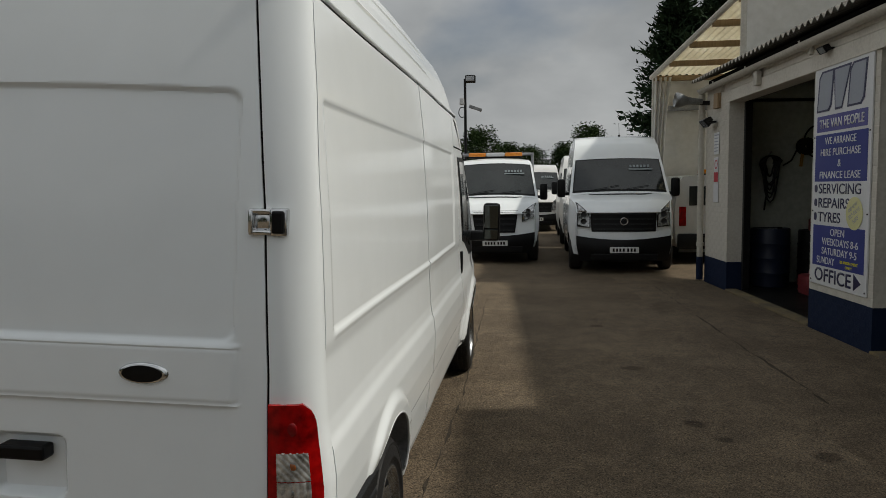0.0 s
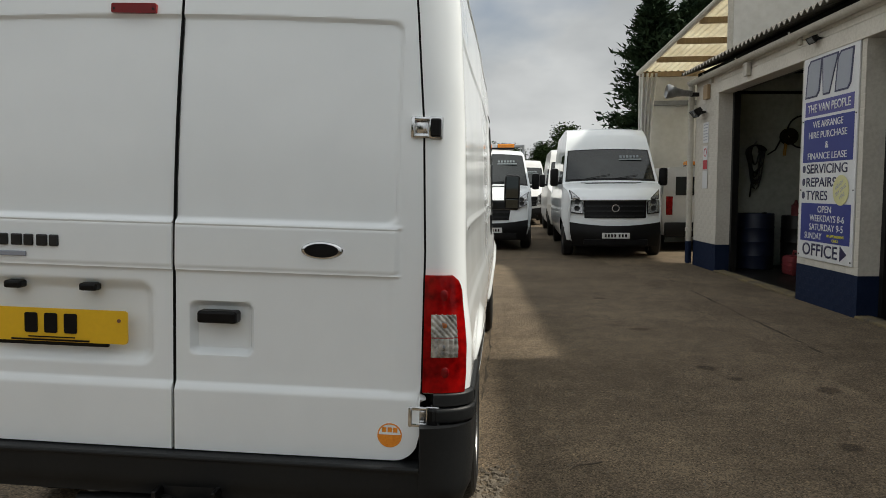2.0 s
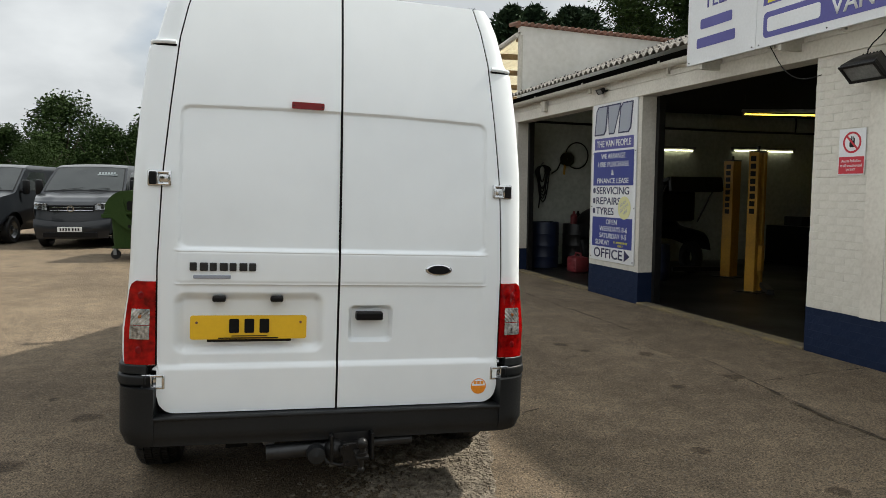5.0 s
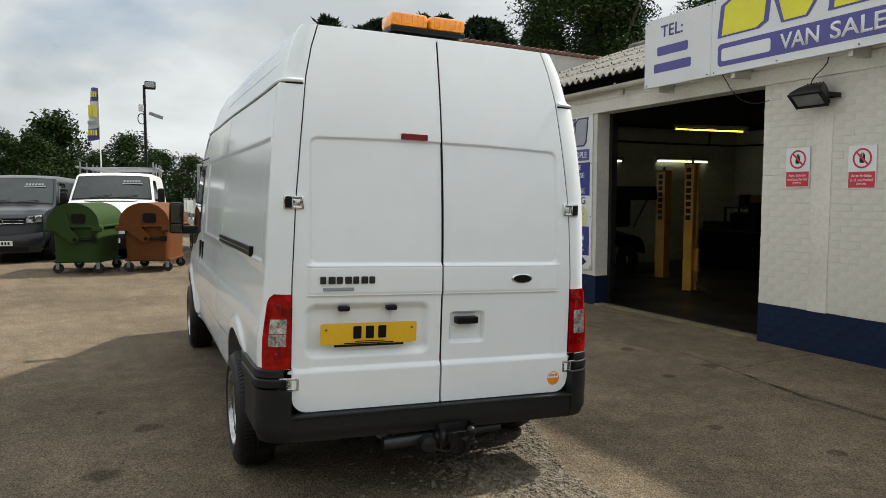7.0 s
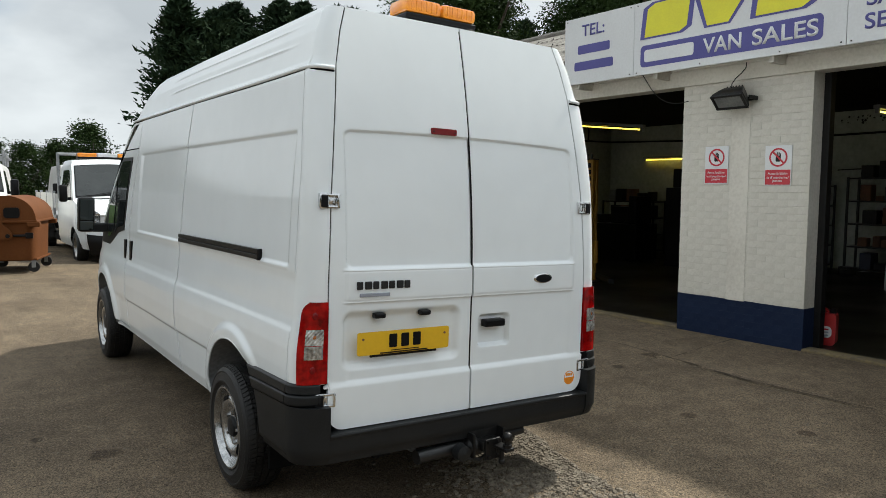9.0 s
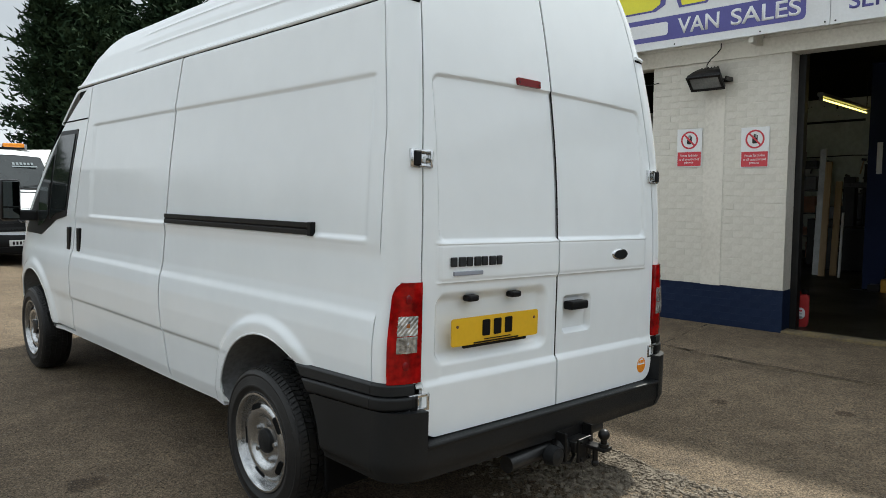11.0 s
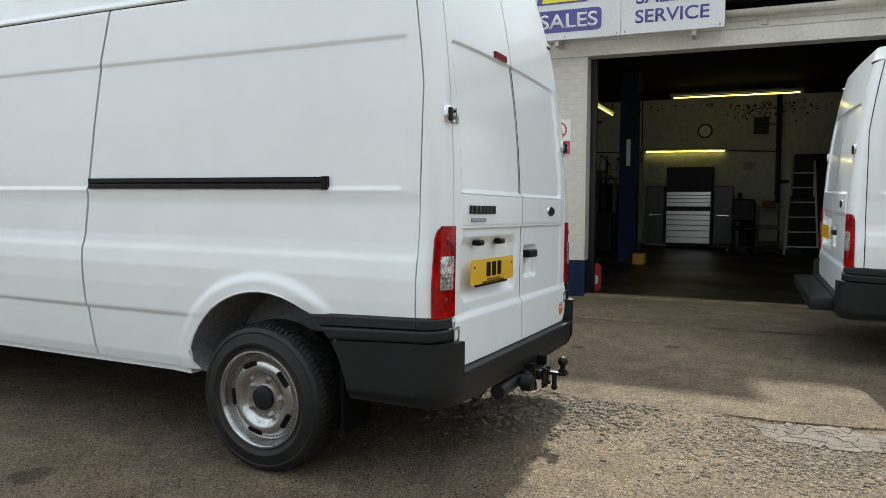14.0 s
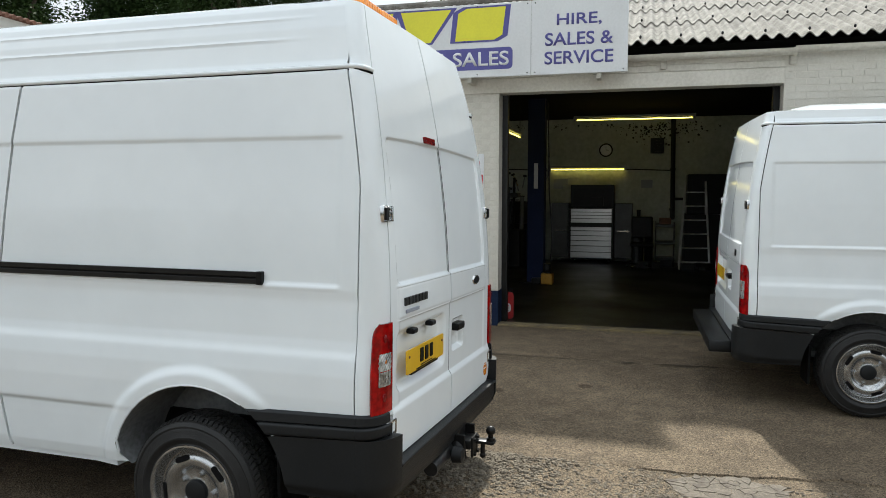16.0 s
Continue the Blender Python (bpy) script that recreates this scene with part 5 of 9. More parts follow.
# round sales sticker
bm = bmesh.new()
rod(bm, (0.722, -0.0005, 0.60), (0.722, -0.002, 0.60), 0.040, seg=32)
st = part("sticker", bm, "board", van, "round white and orange sticker", matrix=BODY @ pose(0, 0.0, 0))
st.location.y -= 0.004
bm = bmesh.new()
prism(bm, [(0.039 * math.cos(a), 0.039 * math.sin(a)) for a in [math.pi + math.pi * k / 14 for k in range(15)]], 0.002, Matrix.Translation((0.722, -0.002, 0.602)) @ Matrix.Rotation(radians(90), 4, "X"))
for k in range(3):
    box(bm, 0.697 + 0.018 * k, 0.711 + 0.018 * k, -0.004, -0.001, 0.610, 0.626)
lathe(bm, [(0.036, 0.0), (0.036, 0.0035), (0.040, 0.0035), (0.040, 0.0)], 32, Matrix.Translation((0.722, -0.001, 0.60)) @ Matrix.Rotation(radians(90), 4, "X"))
part("sticker_print", bm, "amber", st, "orange print")
# high brake lamp
bm = bmesh.new()
prism(bm, rrect(0.152, 0.032, 0.006), 0.03, Matrix.Translation((-0.162, 0.095, 1.957)) @ Matrix.Rotation(radians(85), 4, "X"))
bl = part("brake_lamp", bm, "red_dark", van, "dark red high-level brake lamp", 40, matrix=BODY)
for x in (-0.228, -0.096):
    bm = bmesh.new()
    rod(bm, (x, 0.068, 1.957), (x, 0.0625, 1.957), 0.004, seg=8)
    part("screw", bm, "black", bl)
# amber light bar on the roof
lb = thing_part("light_bar", van, BODY @ pose(0.04, 0.52, 2.60) @ Matrix.Diagonal((1.10, 1, 1.06, 1)))
tagged(lb, "amber lens light bar on the roof")
bm = bmesh.new()
box(bm, -0.215, 0.215, -0.10, 0.10, 0.0, 0.03, 0.008)
part("base", bm, "black", lb)
for x0, x1 in ((-0.215, -0.003), (0.003, 0.215)):
    bm = bmesh.new()
    box(bm, x0, x1, -0.10, 0.10, 0.03, 0.108, 0.022)
    dm = part("dome", bm, "amber", lb, "ribbed amber lens", 40)
    for k in range(6):
        bm = bmesh.new()
        xx = x0 + 0.03 + k * (x1 - x0 - 0.06) / 5
        box(bm, xx - 0.004, xx + 0.004, -0.103, 0.103, 0.045, 0.095, 0.002)
        part("lens_rib", bm, "amber", dm)
# aerial
bm = bmesh.new()
rod(bm, (0.0, 3.55, 2.12), (0.0, 3.35, 2.75), 0.004, 0.002, 6)
part("aerial", bm, "black", van, matrix=BODY)
# tow bar
tow = thing_part("tow_bar", van, pose(0.055, -0.01, -0.025))
tagged(tow, "black tow bar with ball and grey cross tube")
bm = bmesh.new()
rod(bm, (-0.37, 0.0, 0.345), (-0.07, 0.0, 0.35), 0.037, seg=18)
part("cross_tube", bm, "grey_pipe", tow, "grey steel tube", 50)
bm = bmesh.new()
rod(bm, (0.11, 0.02, 0.352), (0.34, 0.02, 0.352), 0.026, seg=18)
part("cross_tube", bm, "grey_pipe", tow, "grey steel tube", 50)
bm = bmesh.new()
box(bm, -0.06, 0.12, -0.04, 0.10, 0.325, 0.435, 0.008)
box(bm, -0.03, 0.10, -0.11, -0.03, 0.335, 0.385, 0.006)
box(bm, 0.030, 0.090, -0.225, -0.04, 0.352, 0.370, 0.005)
ball(bm, (-0.05, -0.04, 0.35), 0.052)
part("coupling", bm, "black_metal", tow, smooth=40)
for px in (-0.075, 0.12):
    bm = bmesh.new()
    box(bm, px, px + 0.015, -0.09, 0.10, 0.300, 0.430, 0.004)
    part("bracket_plate", bm, "black_metal", tow)
bm = bmesh.new()
box(bm, -0.02, 0.08, -0.122, -0.108, 0.290, 0.40, 0.004)
part("drop_plate", bm, "black_metal", tow)
for bx, bz in ((0.0, 0.305), (0.06, 0.305), (0.0, 0.385), (0.06, 0.385)):
    bm = bmesh.new()
    rod(bm, (bx, -0.134, bz), (bx, -0.118, bz), 0.011, seg=6)
    part("bolt", bm, "black_metal", tow)
bm = bmesh.new()
pipe(bm, [(-0.12, -0.03, 0.36), (-0.09, -0.07, 0.30), (-0.03, -0.08, 0.285), (0.03, -0.06, 0.30), (0.06, 0.0, 0.34)], 0.008, 8)
part("wiring_lead", bm, "rubber", tow, "black cable", 50)
bm = bmesh.new()
rod(bm, (0.06, -0.20, 0.37), (0.06, -0.20, 0.385), 0.024)
rod(bm, (0.06, -0.20, 0.38), (0.06, -0.20, 0.41), 0.015)
ball(bm, (0.06, -0.20, 0.425), 0.0265, seg=18)
part("tow_ball", bm, "black_metal", tow, "black tow ball", 60)
bm = bmesh.new()
rod(bm, (0.06, -0.155, 0.285), (0.06, -0.155, 0.352), 0.013)
ball(bm, (0.06, -0.155, 0.283), 0.018)
rod(bm, (0.045, -0.115, 0.35), (0.045, -0.115, 0.30), 0.010)
part("tow_pin", bm, "black_metal", tow, "steel pin", 60)
bm = bmesh.new()
lathe(bm, [(0.0, 0.06), (0.04, 0.05), (0.045, 0.0), (0.03, -0.01)], 18, Matrix.Translation((-0.14, -0.05, 0.345)) @ Matrix.Rotation(radians(90), 4, "X"))
part("socket", bm, "plastic", tow, "grey trailer socket", 50)

# the second van, lower, facing away along the front
van2, _ = wide_van("panel_van", "white low-roof panel van with a black rear step", "parked vans",
                   pose(3.375, -1.555, 0.0, 0, 0, 184.0), 2.31, 0.0, 0, False)
bm = bmesh.new()
box(bm, -0.78, 0.78, -0.22, -0.02, 0.40, 0.50, 0.02)
part("rear_step", bm, "plastic", van2, "black rear step", 40)
bm = bmesh.new()
prism(bm, rrect(0.524, 0.111, 0.012), 0.006, Matrix.Translation((-0.352, -0.012, 0.935)) @ Matrix.Rotation(radians(90), 4, "X"))
part("number_plate", bm, "plate_y", van2, "yellow rear number plate")
bm = bmesh.new()
rod(bm, (0.527, 0.01, 1.192), (0.527, -0.012, 1.192), 0.03, seg=20)
part("maker_badge", bm, "black", van2, "dark oval badge")
bm = bmesh.new()
box(bm, 0.12, 0.255, -0.022, 0.03, 0.935, 0.975, 0.008)
part("rear_handle", bm, "black", van2)

# ---- on the workshop front ----
def face(d, u, z):
    """A pose on the front: x reads along the wall as one faces it, z up, -y towards the yard."""
    return W @ pose(d, u, z, 0, 0, -90)


def flat(name, w, h, x, z, material, parent, depth=0.003, y=0.0, r=0.0, label="", m=None):
    """A thin plate in a sign's own x-z plane, its face towards -y."""
    bm = bmesh.new()
    pts = rrect(w, h, r) if r else [(-w / 2, -h / 2), (w / 2, -h / 2), (w / 2, h / 2), (-w / 2, h / 2)]
    prism(bm, pts, depth, Matrix.Translation((x, y, z)) @ Matrix.Rotation(radians(90), 4, "X"))
    return part(name, bm, material, parent, label, matrix=m)


def logo_strokes(name, w, h, x, z, fill, edge, parent, y):
    """The firm's mark as three plain slanted shapes with an outline."""
    s = w / 3.1
    lozenge = [(-0.45, -0.5), (0.30, -0.5), (0.44, -0.36), (0.44, 0.5), (-0.30, 0.5), (-0.45, 0.36)]
    wedge = [(-0.5, 0.5), (0.5, 0.5), (0.16, -0.5), (-0.24, -0.5)]
    for k, pts in enumerate((lozenge, wedge, lozenge)):
        for grow, mt, dy, nm in ((1.16, edge, 0.002, "mark_outline"), (0.95, fill, 0.004, "mark_fill")):
            bm = bmesh.new()
            prism(bm, [((p[0] * grow) * s + 0.12 * p[1] * h, p[1] * (1 + (grow - 1) * 0.5) * h) for p in pts], 0.002,
                  Matrix.Translation((x + (k - 1) * s * 1.04, y - dy, z)) @ Matrix.Rotation(radians(90), 4, "X"))
            part(nm, bm, mt, parent)


# long fascia board
board = thing("fascia_sign", "long white fascia sign with violet lettering and a yellow mark", "sign", matrix=face(-0.31, 1.805, 3.015))
for x0, x1 in ((-2.315, -1.20), (-1.196, 1.231), (1.235, 2.315)):
    bm = bmesh.new()
    box(bm, x0, x1, 0.0, 0.03, 0.0, 0.84, 0.004)
    part("sign_panel", bm, "board", board)
for x in (-2.1, -0.9, 0.5, 2.0):
    bm = bmesh.new()
    box(bm, x - 0.025, x + 0.025, 0.03, 0.31, -0.06, 0.12, 0.004)
    part("bracket", bm, "gutter", board)
for x in (-2.27, -1.25, -1.15, -0.3, 0.6, 1.19, 1.28, 2.27):
    for z in (0.03, 0.81):
        bm = bmesh.new()
        rod(bm, (x, 0.0, z), (x, -0.006, z), 0.008, seg=8)
        part("screw", bm, "black_metal", board)
lettering("tel_word", "TEL:", 0.145, "violet", board, pose(-1.84, -0.001, 0.665), 0.37, bold=0.012)
for z, w in ((0.43, 0.52), (0.225, 0.63)):
    flat("number_bar", w, 0.11, -1.825, z, "violet", board, r=0.02)
flat("name_band", 2.115, 0.25, -0.038, 0.21, "violet", board, r=0.05)
flat("name_bar", 0.66, 0.14, -0.71, 0.21, "board", board, y=-0.003, r=0.03)
lettering("van_word", "VAN", 0.165, "board", board, pose(-0.04, -0.003, 0.21), 0.45, bold=0.014)
lettering("sales_word", "SALES", 0.165, "board", board, pose(0.64, -0.003, 0.21), 0.67, bold=0.014)
logo_strokes("mark", 2.05, 0.38, -0.05, 0.61, "logo_yellow", "violet", board, 0.0)
for k, wds in enumerate(("HIRE,", "SALES &", "SERVICE")):
    lettering(("hire", "sales", "service")[k] + "_word", wds, 0.145, "violet", board, pose(1.775, -0.001, 0.60 - 0.208 * k), (0.50, 0.76, 0.77)[k], bold=0.014)

# tall pier sign
tall = thing("pier_sign", "tall white sign listing opening hours on the brick pier", "sign", matrix=face(-0.022, 6.17, 0.53))
bm = bmesh.new()
box(bm, -0.605, 0.605, 0.0, 0.016, 0.0, 2.38, 0.003)
part("sign_panel", bm, "board", tall)
logo_strokes("mark", 1.0, 0.40, -0.02, 2.08, "logo_grey", "navy", tall, 0.0)
flat("slogan_band", 1.06, 0.17, 0.0, 1.735, "violet", tall)
lettering("slogan", "THE VAN PEOPLE", 0.095, "board", tall, pose(0, -0.003, 1.735), 0.94, bold=0.01)
flat("blue_panel", 1.10, 0.50, 0.0, 1.37, "signblue", tall)
for k, (wds, w) in enumerate((("WE ARRANGE", 0.66), ("HIRE PURCHASE", 0.84), ("&", 0.07), ("FINANCE LEASE", 0.86))):
    lettering("finance_word", wds, 0.075, "board", tall, pose(0, -0.003, 1.55 - 0.12 * k), w)
for k, (wds, w) in enumerate((("SERVICING", 0.90), ("REPAIRS", 0.68), ("TYRES", 0.50))):
    lettering("service_word", wds, 0.108, "navy", tall, pose(-0.45, 0.0, 1.045 - 0.152 * k), w, align="LEFT", bold=0.012)
    flat("dot", 0.065, 0.085, -0.515, 1.045 - 0.152 * k, "navy", tall, r=0.03)
flat("hours_panel", 1.10, 0.44, 0.0, 0.43, "signblue", tall)
for k, (wds, w, x) in enumerate((("OPEN", 0.30, 0.0), ("WEEKDAYS 8-6", 0.76, 0.05), ("SATURDAY 9-5", 0.74, 0.04), ("SUNDAY", 0.40, -0.24))):
    lettering("hours_word", wds, 0.075, "board", tall, pose(x, -0.003, 0.585 - 0.103 * k), w)
lettering("small_word", "BY APPOINTMENT", 0.03, "logo_yellow", tall, pose(0.26, -0.003, 0.292), 0.36)
lettering("small_word", "ONLY", 0.03, "logo_yellow", tall, pose(0.26, -0.003, 0.245), 0.14)
bm = bmesh.new()
rod(bm, (0.34, -0.004, 0.80), (0.34, -0.0065, 0.80), 0.165, seg=36)
dsc = part("round_sticker", bm, "paleyellow", tall, "pale yellow round sticker")
for k, wds in enumerate(("AND NOW", "SELF DRIVE", "HIRE")):
    lettering("sticker_word", wds, 0.042, "logo_grey", dsc, pose(0.34, -0.0065, 0.80) @ pose(0, 0, 0, 0, -28, 0) @ pose(0, 0, 0.07 - 0.068 * k), (0.18, 0.24, 0.11)[k], 0.001)
lettering("office_word", "OFFICE", 0.145, "navy", tall, pose(-0.09, 0.0, 0.115), 0.80, bold=0.014)
bm = bmesh.new()
prism(bm, [(0.36, 0.03), (0.36, 0.20), (0.50, 0.115)], 0.003, Matrix.Rotation(radians(90), 4, "X"))
part("arrow", bm, "navy", tall)
for x in (-0.58, 0.58):
    for z in (0.04, 0.8, 1.6, 2.34):
        bm = bmesh.new()
        rod(bm, (x, 0.0, z), (x, -0.006, z), 0.009, seg=8)
        part("screw", bm, "black_metal", tall)


# warning notices
def notice(m, group):
    n = thing("notice", "white and red notice forbidding access, on painted brick", "notice", group, m)
    bm = bmesh.new()
    box(bm, -0.145, 0.145, 0.0, 0.006, -0.21, 0.21, 0.002)
    part("plate", bm, "board", n)
    flat("red_panel", 0.27, 0.155, 0.0, -0.122, "signred", n)
    for k, wds in enumerate(("Access forbidden", "to all unauthorised", "persons")):
        lettering("notice_word", wds, 0.026, "board", n, pose(0, -0.003, -0.082 - 0.042 * k), (0.21, 0.235, 0.10)[k], 0.001)
    bm = bmesh.new()
    lathe(bm, [(0.080, 0.0), (0.080, 0.003), (0.098, 0.003), (0.098, 0.0)], 36, Matrix.Translation((0, 0, 0.085)) @ Matrix.Rotation(radians(90), 4, "X"))
    box(bm, -0.009, 0.009, -0.0042, -0.001, -0.085, 0.085, 0, Matrix.Translation((0, 0, 0.085)) @ Matrix.Rotation(radians(-45), 4, "Y"))
    part("red_ring", bm, "signred", n, "red ring with a bar")
    bm = bmesh.new()
    prism(bm, rrect(0.055, 0.06, 0.015), 0.002, Matrix.Translation((0, 0, 0.07)) @ Matrix.Rotation(radians(90), 4, "X"))
    for k, (x, h) in enumerate(((-0.022, 0.035), (-0.007, 0.05), (0.008, 0.048), (0.022, 0.036))):
        box(bm, x - 0.005, x + 0.005, -0.002, 0.0, 0.09, 0.09 + h)
    part("symbol", bm, "black", n, "black palm symbol")
    return n


notice(face(-0.014, 2.045, 1.945), "access notices")
notice(face(-0.014, 1.33, 1.925), "access notices")


# floodlights
def floodlight(m, s=1.0, tilt=25, label="black halogen floodlight with a glass front, on the wall"):
    f = thing("floodlight", label, "floodlight", matrix=m @ Matrix.Scale(s, 4))
    # a wedge-shaped housing, its glass front turned down at the yard
    R = pose(0, -0.17, 0.0, tilt, 0, 0)
    V, Fc = [], []
    for y, hx, hz in ((-0.05, 0.165, 0.088), (-0.02, 0.165, 0.088), (0.05, 0.13, 0.072), (0.11, 0.10, 0.05)):
        V += [(-hx, y, -hz), (hx, y, -hz), (hx, y, hz), (-hx, y, hz)]
    for k in range(3):
        Fc += [(4 * k + j, 4 * k + (j + 1) % 4, 4 * k + 4 + (j + 1) % 4, 4 * k + 4 + j) for j in range(4)]
    Fc += [(3, 2, 1, 0), (12, 13, 14, 15)]
    h = raw("housing", V, Fc, "black_metal", f, matrix=R)
    bm = bmesh.new()
    box(bm, -0.142, 0.142, -0.056, -0.0495, -0.066, 0.066, 0.002)
    part("glass", bm, "floodglass", h, "dusty grey glass front")
    for z in (-0.080, 0.080):
        bm = bmesh.new()
        box(bm, -0.172, 0.172, -0.062, -0.048, z - 0.012, z + 0.012, 0.003)
        part("rim_bar", bm, "black_metal", h)
    for x in (-0.158, 0.158):
        bm = bmesh.new()
        box(bm, x - 0.013, x + 0.013, -0.062, -0.048, -0.068, 0.068, 0.003)
        part("rim_bar", bm, "black_metal", h)
    for x in np.linspace(-0.08, 0.08, 6):
        bm = bmesh.new()
        box(bm, x - 0.005, x + 0.005, 0.10, 0.135, -0.045, 0.045, 0.002)
        part("cooling_fin", bm, "black_metal", h)
    bm = bmesh.new()
    box(bm, -0.19, -0.175, -0.16, 0.0, -0.02, 0.02, 0.004)
    box(bm, 0.175, 0.19, -0.16, 0.0, -0.02, 0.02, 0.004)
    box(bm, -0.19, 0.19, -0.015, 0.0, -0.02, 0.02, 0.004)
    part("bracket", bm, "black_metal", f)
    return f


floodlight(face(0.0, 1.79, 2.65), 1.08, 48)
floodlight(face(-0.03, 10.35, 2.62), 0.75, 40, "small black floodlight on the corner pier")
floodlight(face(-0.02, 6.45, 3.04), 0.45, 35, "tiny black lamp over the tall sign")
# cable drooping from the board to the lamp
cab = thing("cable", "thin dark cable drooping from the fascia sign", "cable", matrix=W)
bm = bmesh.new()
pipe(bm, [(-0.06 - 0.02 * k, 1.70 + 0.022 * k - 0.03 * math.sin(1.3 * k), 3.03 - 0.055 * k) for k in range(6)], 0.006, 6)
part("lead", bm, "black", cab)
bm = bmesh.new()
pipe(bm, [(-0.10, 3.06, 3.10), (-0.10, 2.98, 2.99), (-0.10, 2.91, 2.89), (-0.10, 2.83, 2.80), (-0.10, 2.74, 2.73), (-0.09, 2.66, 2.69), (-0.08, 2.57, 2.67), (-0.07, 2.50, 2.67), (-0.03, 2.42, 2.69)], 0.005, 6)
part("loose_lead", bm, "black", cab)
# siren horn
hn = thing("siren_horn", "weathered silver alarm horn on the corner of the workshop", "siren", matrix=W @ pose(-0.12, 10.7, 2.98, 0, 0, 0))
bm = bmesh.new()
lathe(bm, [(0.0, 0.0), (0.05, 0.0), (0.06, 0.16), (0.075, 0.26), (0.11, 0.34), (0.125, 0.42), (0.11, 0.44), (0.06, 0.40), (0.0, 0.38)], 24, Matrix.Rotation(radians(-84), 4, "Y"))
part("bell", bm, "alloy", hn, smooth=50)
bm = bmesh.new()
box(bm, -0.04, 0.12, -0.03, 0.03, -0.05, 0.02, 0.008)
part("bracket", bm, "black_metal", hn)
# small notices on the corner pier
for z, h, w, kind in ((2.28, 0.34, 0.26, 0), (1.86, 0.40, 0.22, 1), (1.50, 0.30, 0.24, 0)):
    n = thing("notice", ("white printed notice on the corner pier" if kind == 0 else "white and red warning notice on the corner pier"), "notice", "pier notices", face(-0.014, 10.25, z))
    bm = bmesh.new()
    box(bm, -w / 2, w / 2, 0, 0.006, -h / 2, h / 2, 0.002)
    part("plate", bm, "board", n)
    if kind:
        flat("red_panel", w * 0.9, h * 0.38, 0, -h * 0.28, "signred", n)
        bm = bmesh.new()
        lathe(bm, [(0.055, 0.0), (0.055, 0.003), (0.07, 0.003), (0.07, 0.0)], 24, Matrix.Translation((0, 0, 0.09)) @ Matrix.Rotation(radians(90), 4, "X"))
        part("red_ring", bm, "signred", n)
    elif z > 2:
        bm = bmesh.new()
        for k in range(6):
            box(bm, -w * 0.4, w * (0.4 - 0.06 * (k % 3)), -0.002, 0.0, h * 0.36 - 0.05 * k, h * 0.36 + 0.016 - 0.05 * k)
        part("print_bars", bm, "logo_grey", n)
# junction box and conduit by the corner
jb = thing("junction_box", "small wooden-backed junction box under the eaves", "junction box", matrix=W)
bm = bmesh.new()
box(bm, -0.06, 0.0, 10.1, 10.3, 2.82, 3.06, 0.01)
part("box", bm, "woodpale", jb)
bm = bmesh.new()
box(bm, -0.10, -0.03, 8.35, 8.47, 2.93, 3.12, 0.01)
part("cover", bm, "gutter", jb)

# ---- inside the workshop ----
def tube_light(p0, p1, glow="tubeon", group="workshop tubes"):
    p0, p1 = Vector(p0), Vector(p1)
    t = thing("tube_light", "lit yellowish fluorescent tube in a batten fitting", "tube light", group, W)
    bm = bmesh.new()
    rod(bm, p0, p1, 0.012, seg=10)
    part("tube", bm, glow, t)
    bm = bmesh.new()
    d = (p1 - p0).normalized()
    q = d.to_track_quat("Y", "Z").to_matrix().to_4x4()
    L = (p1 - p0).length
    box(bm, -0.04, 0.04, -L / 2 - 0.04, L / 2 + 0.04, 0.035, 0.085, 0.006, Matrix.Translation((p0 + p1) / 2) @ q)
    for e in (-1, 1):
        box(bm, -0.02, 0.02, e * L / 2 - 0.03, e * L / 2 + 0.03, -0.025, 0.04, 0.004, Matrix.Translation((p0 + p1) / 2) @ q)
    part("batten", bm, "galv", t)
    if p0.x < 8 and p0.y < 10.4:
        for p in (p0, p1):
            bm = bmesh.new()
            rod(bm, p + Vector((0, 0, 0.07)), (p.x, p.y, 3.30), 0.006, seg=6)
            part("hanger", bm, "black_metal", t)
    return t


tube_light((3.14, 7.22, 2.90), (2.6, 5.10, 2.66))
tube_light((8.27, 9.35, 2.42), (8.27, 7.9, 2.42))
tube_light((3.45, 10.52, 2.47), (4.6, 10.52, 2.47), "tubepale")
tube_light((5.65, 10.52, 2.50), (7.35, 10.52, 2.50), "tubepale")
tube_light((8.28, 1.41, 2.13), (8.28, -0.30, 2.13), "tubebright")
tube_light((6.5, 0.67, 3.10), (6.5, -1.64, 3.10), "tubebright")
tube_light((3.0, 1.62, 2.71), (5.25, 1.62, 2.69), "tubebright")


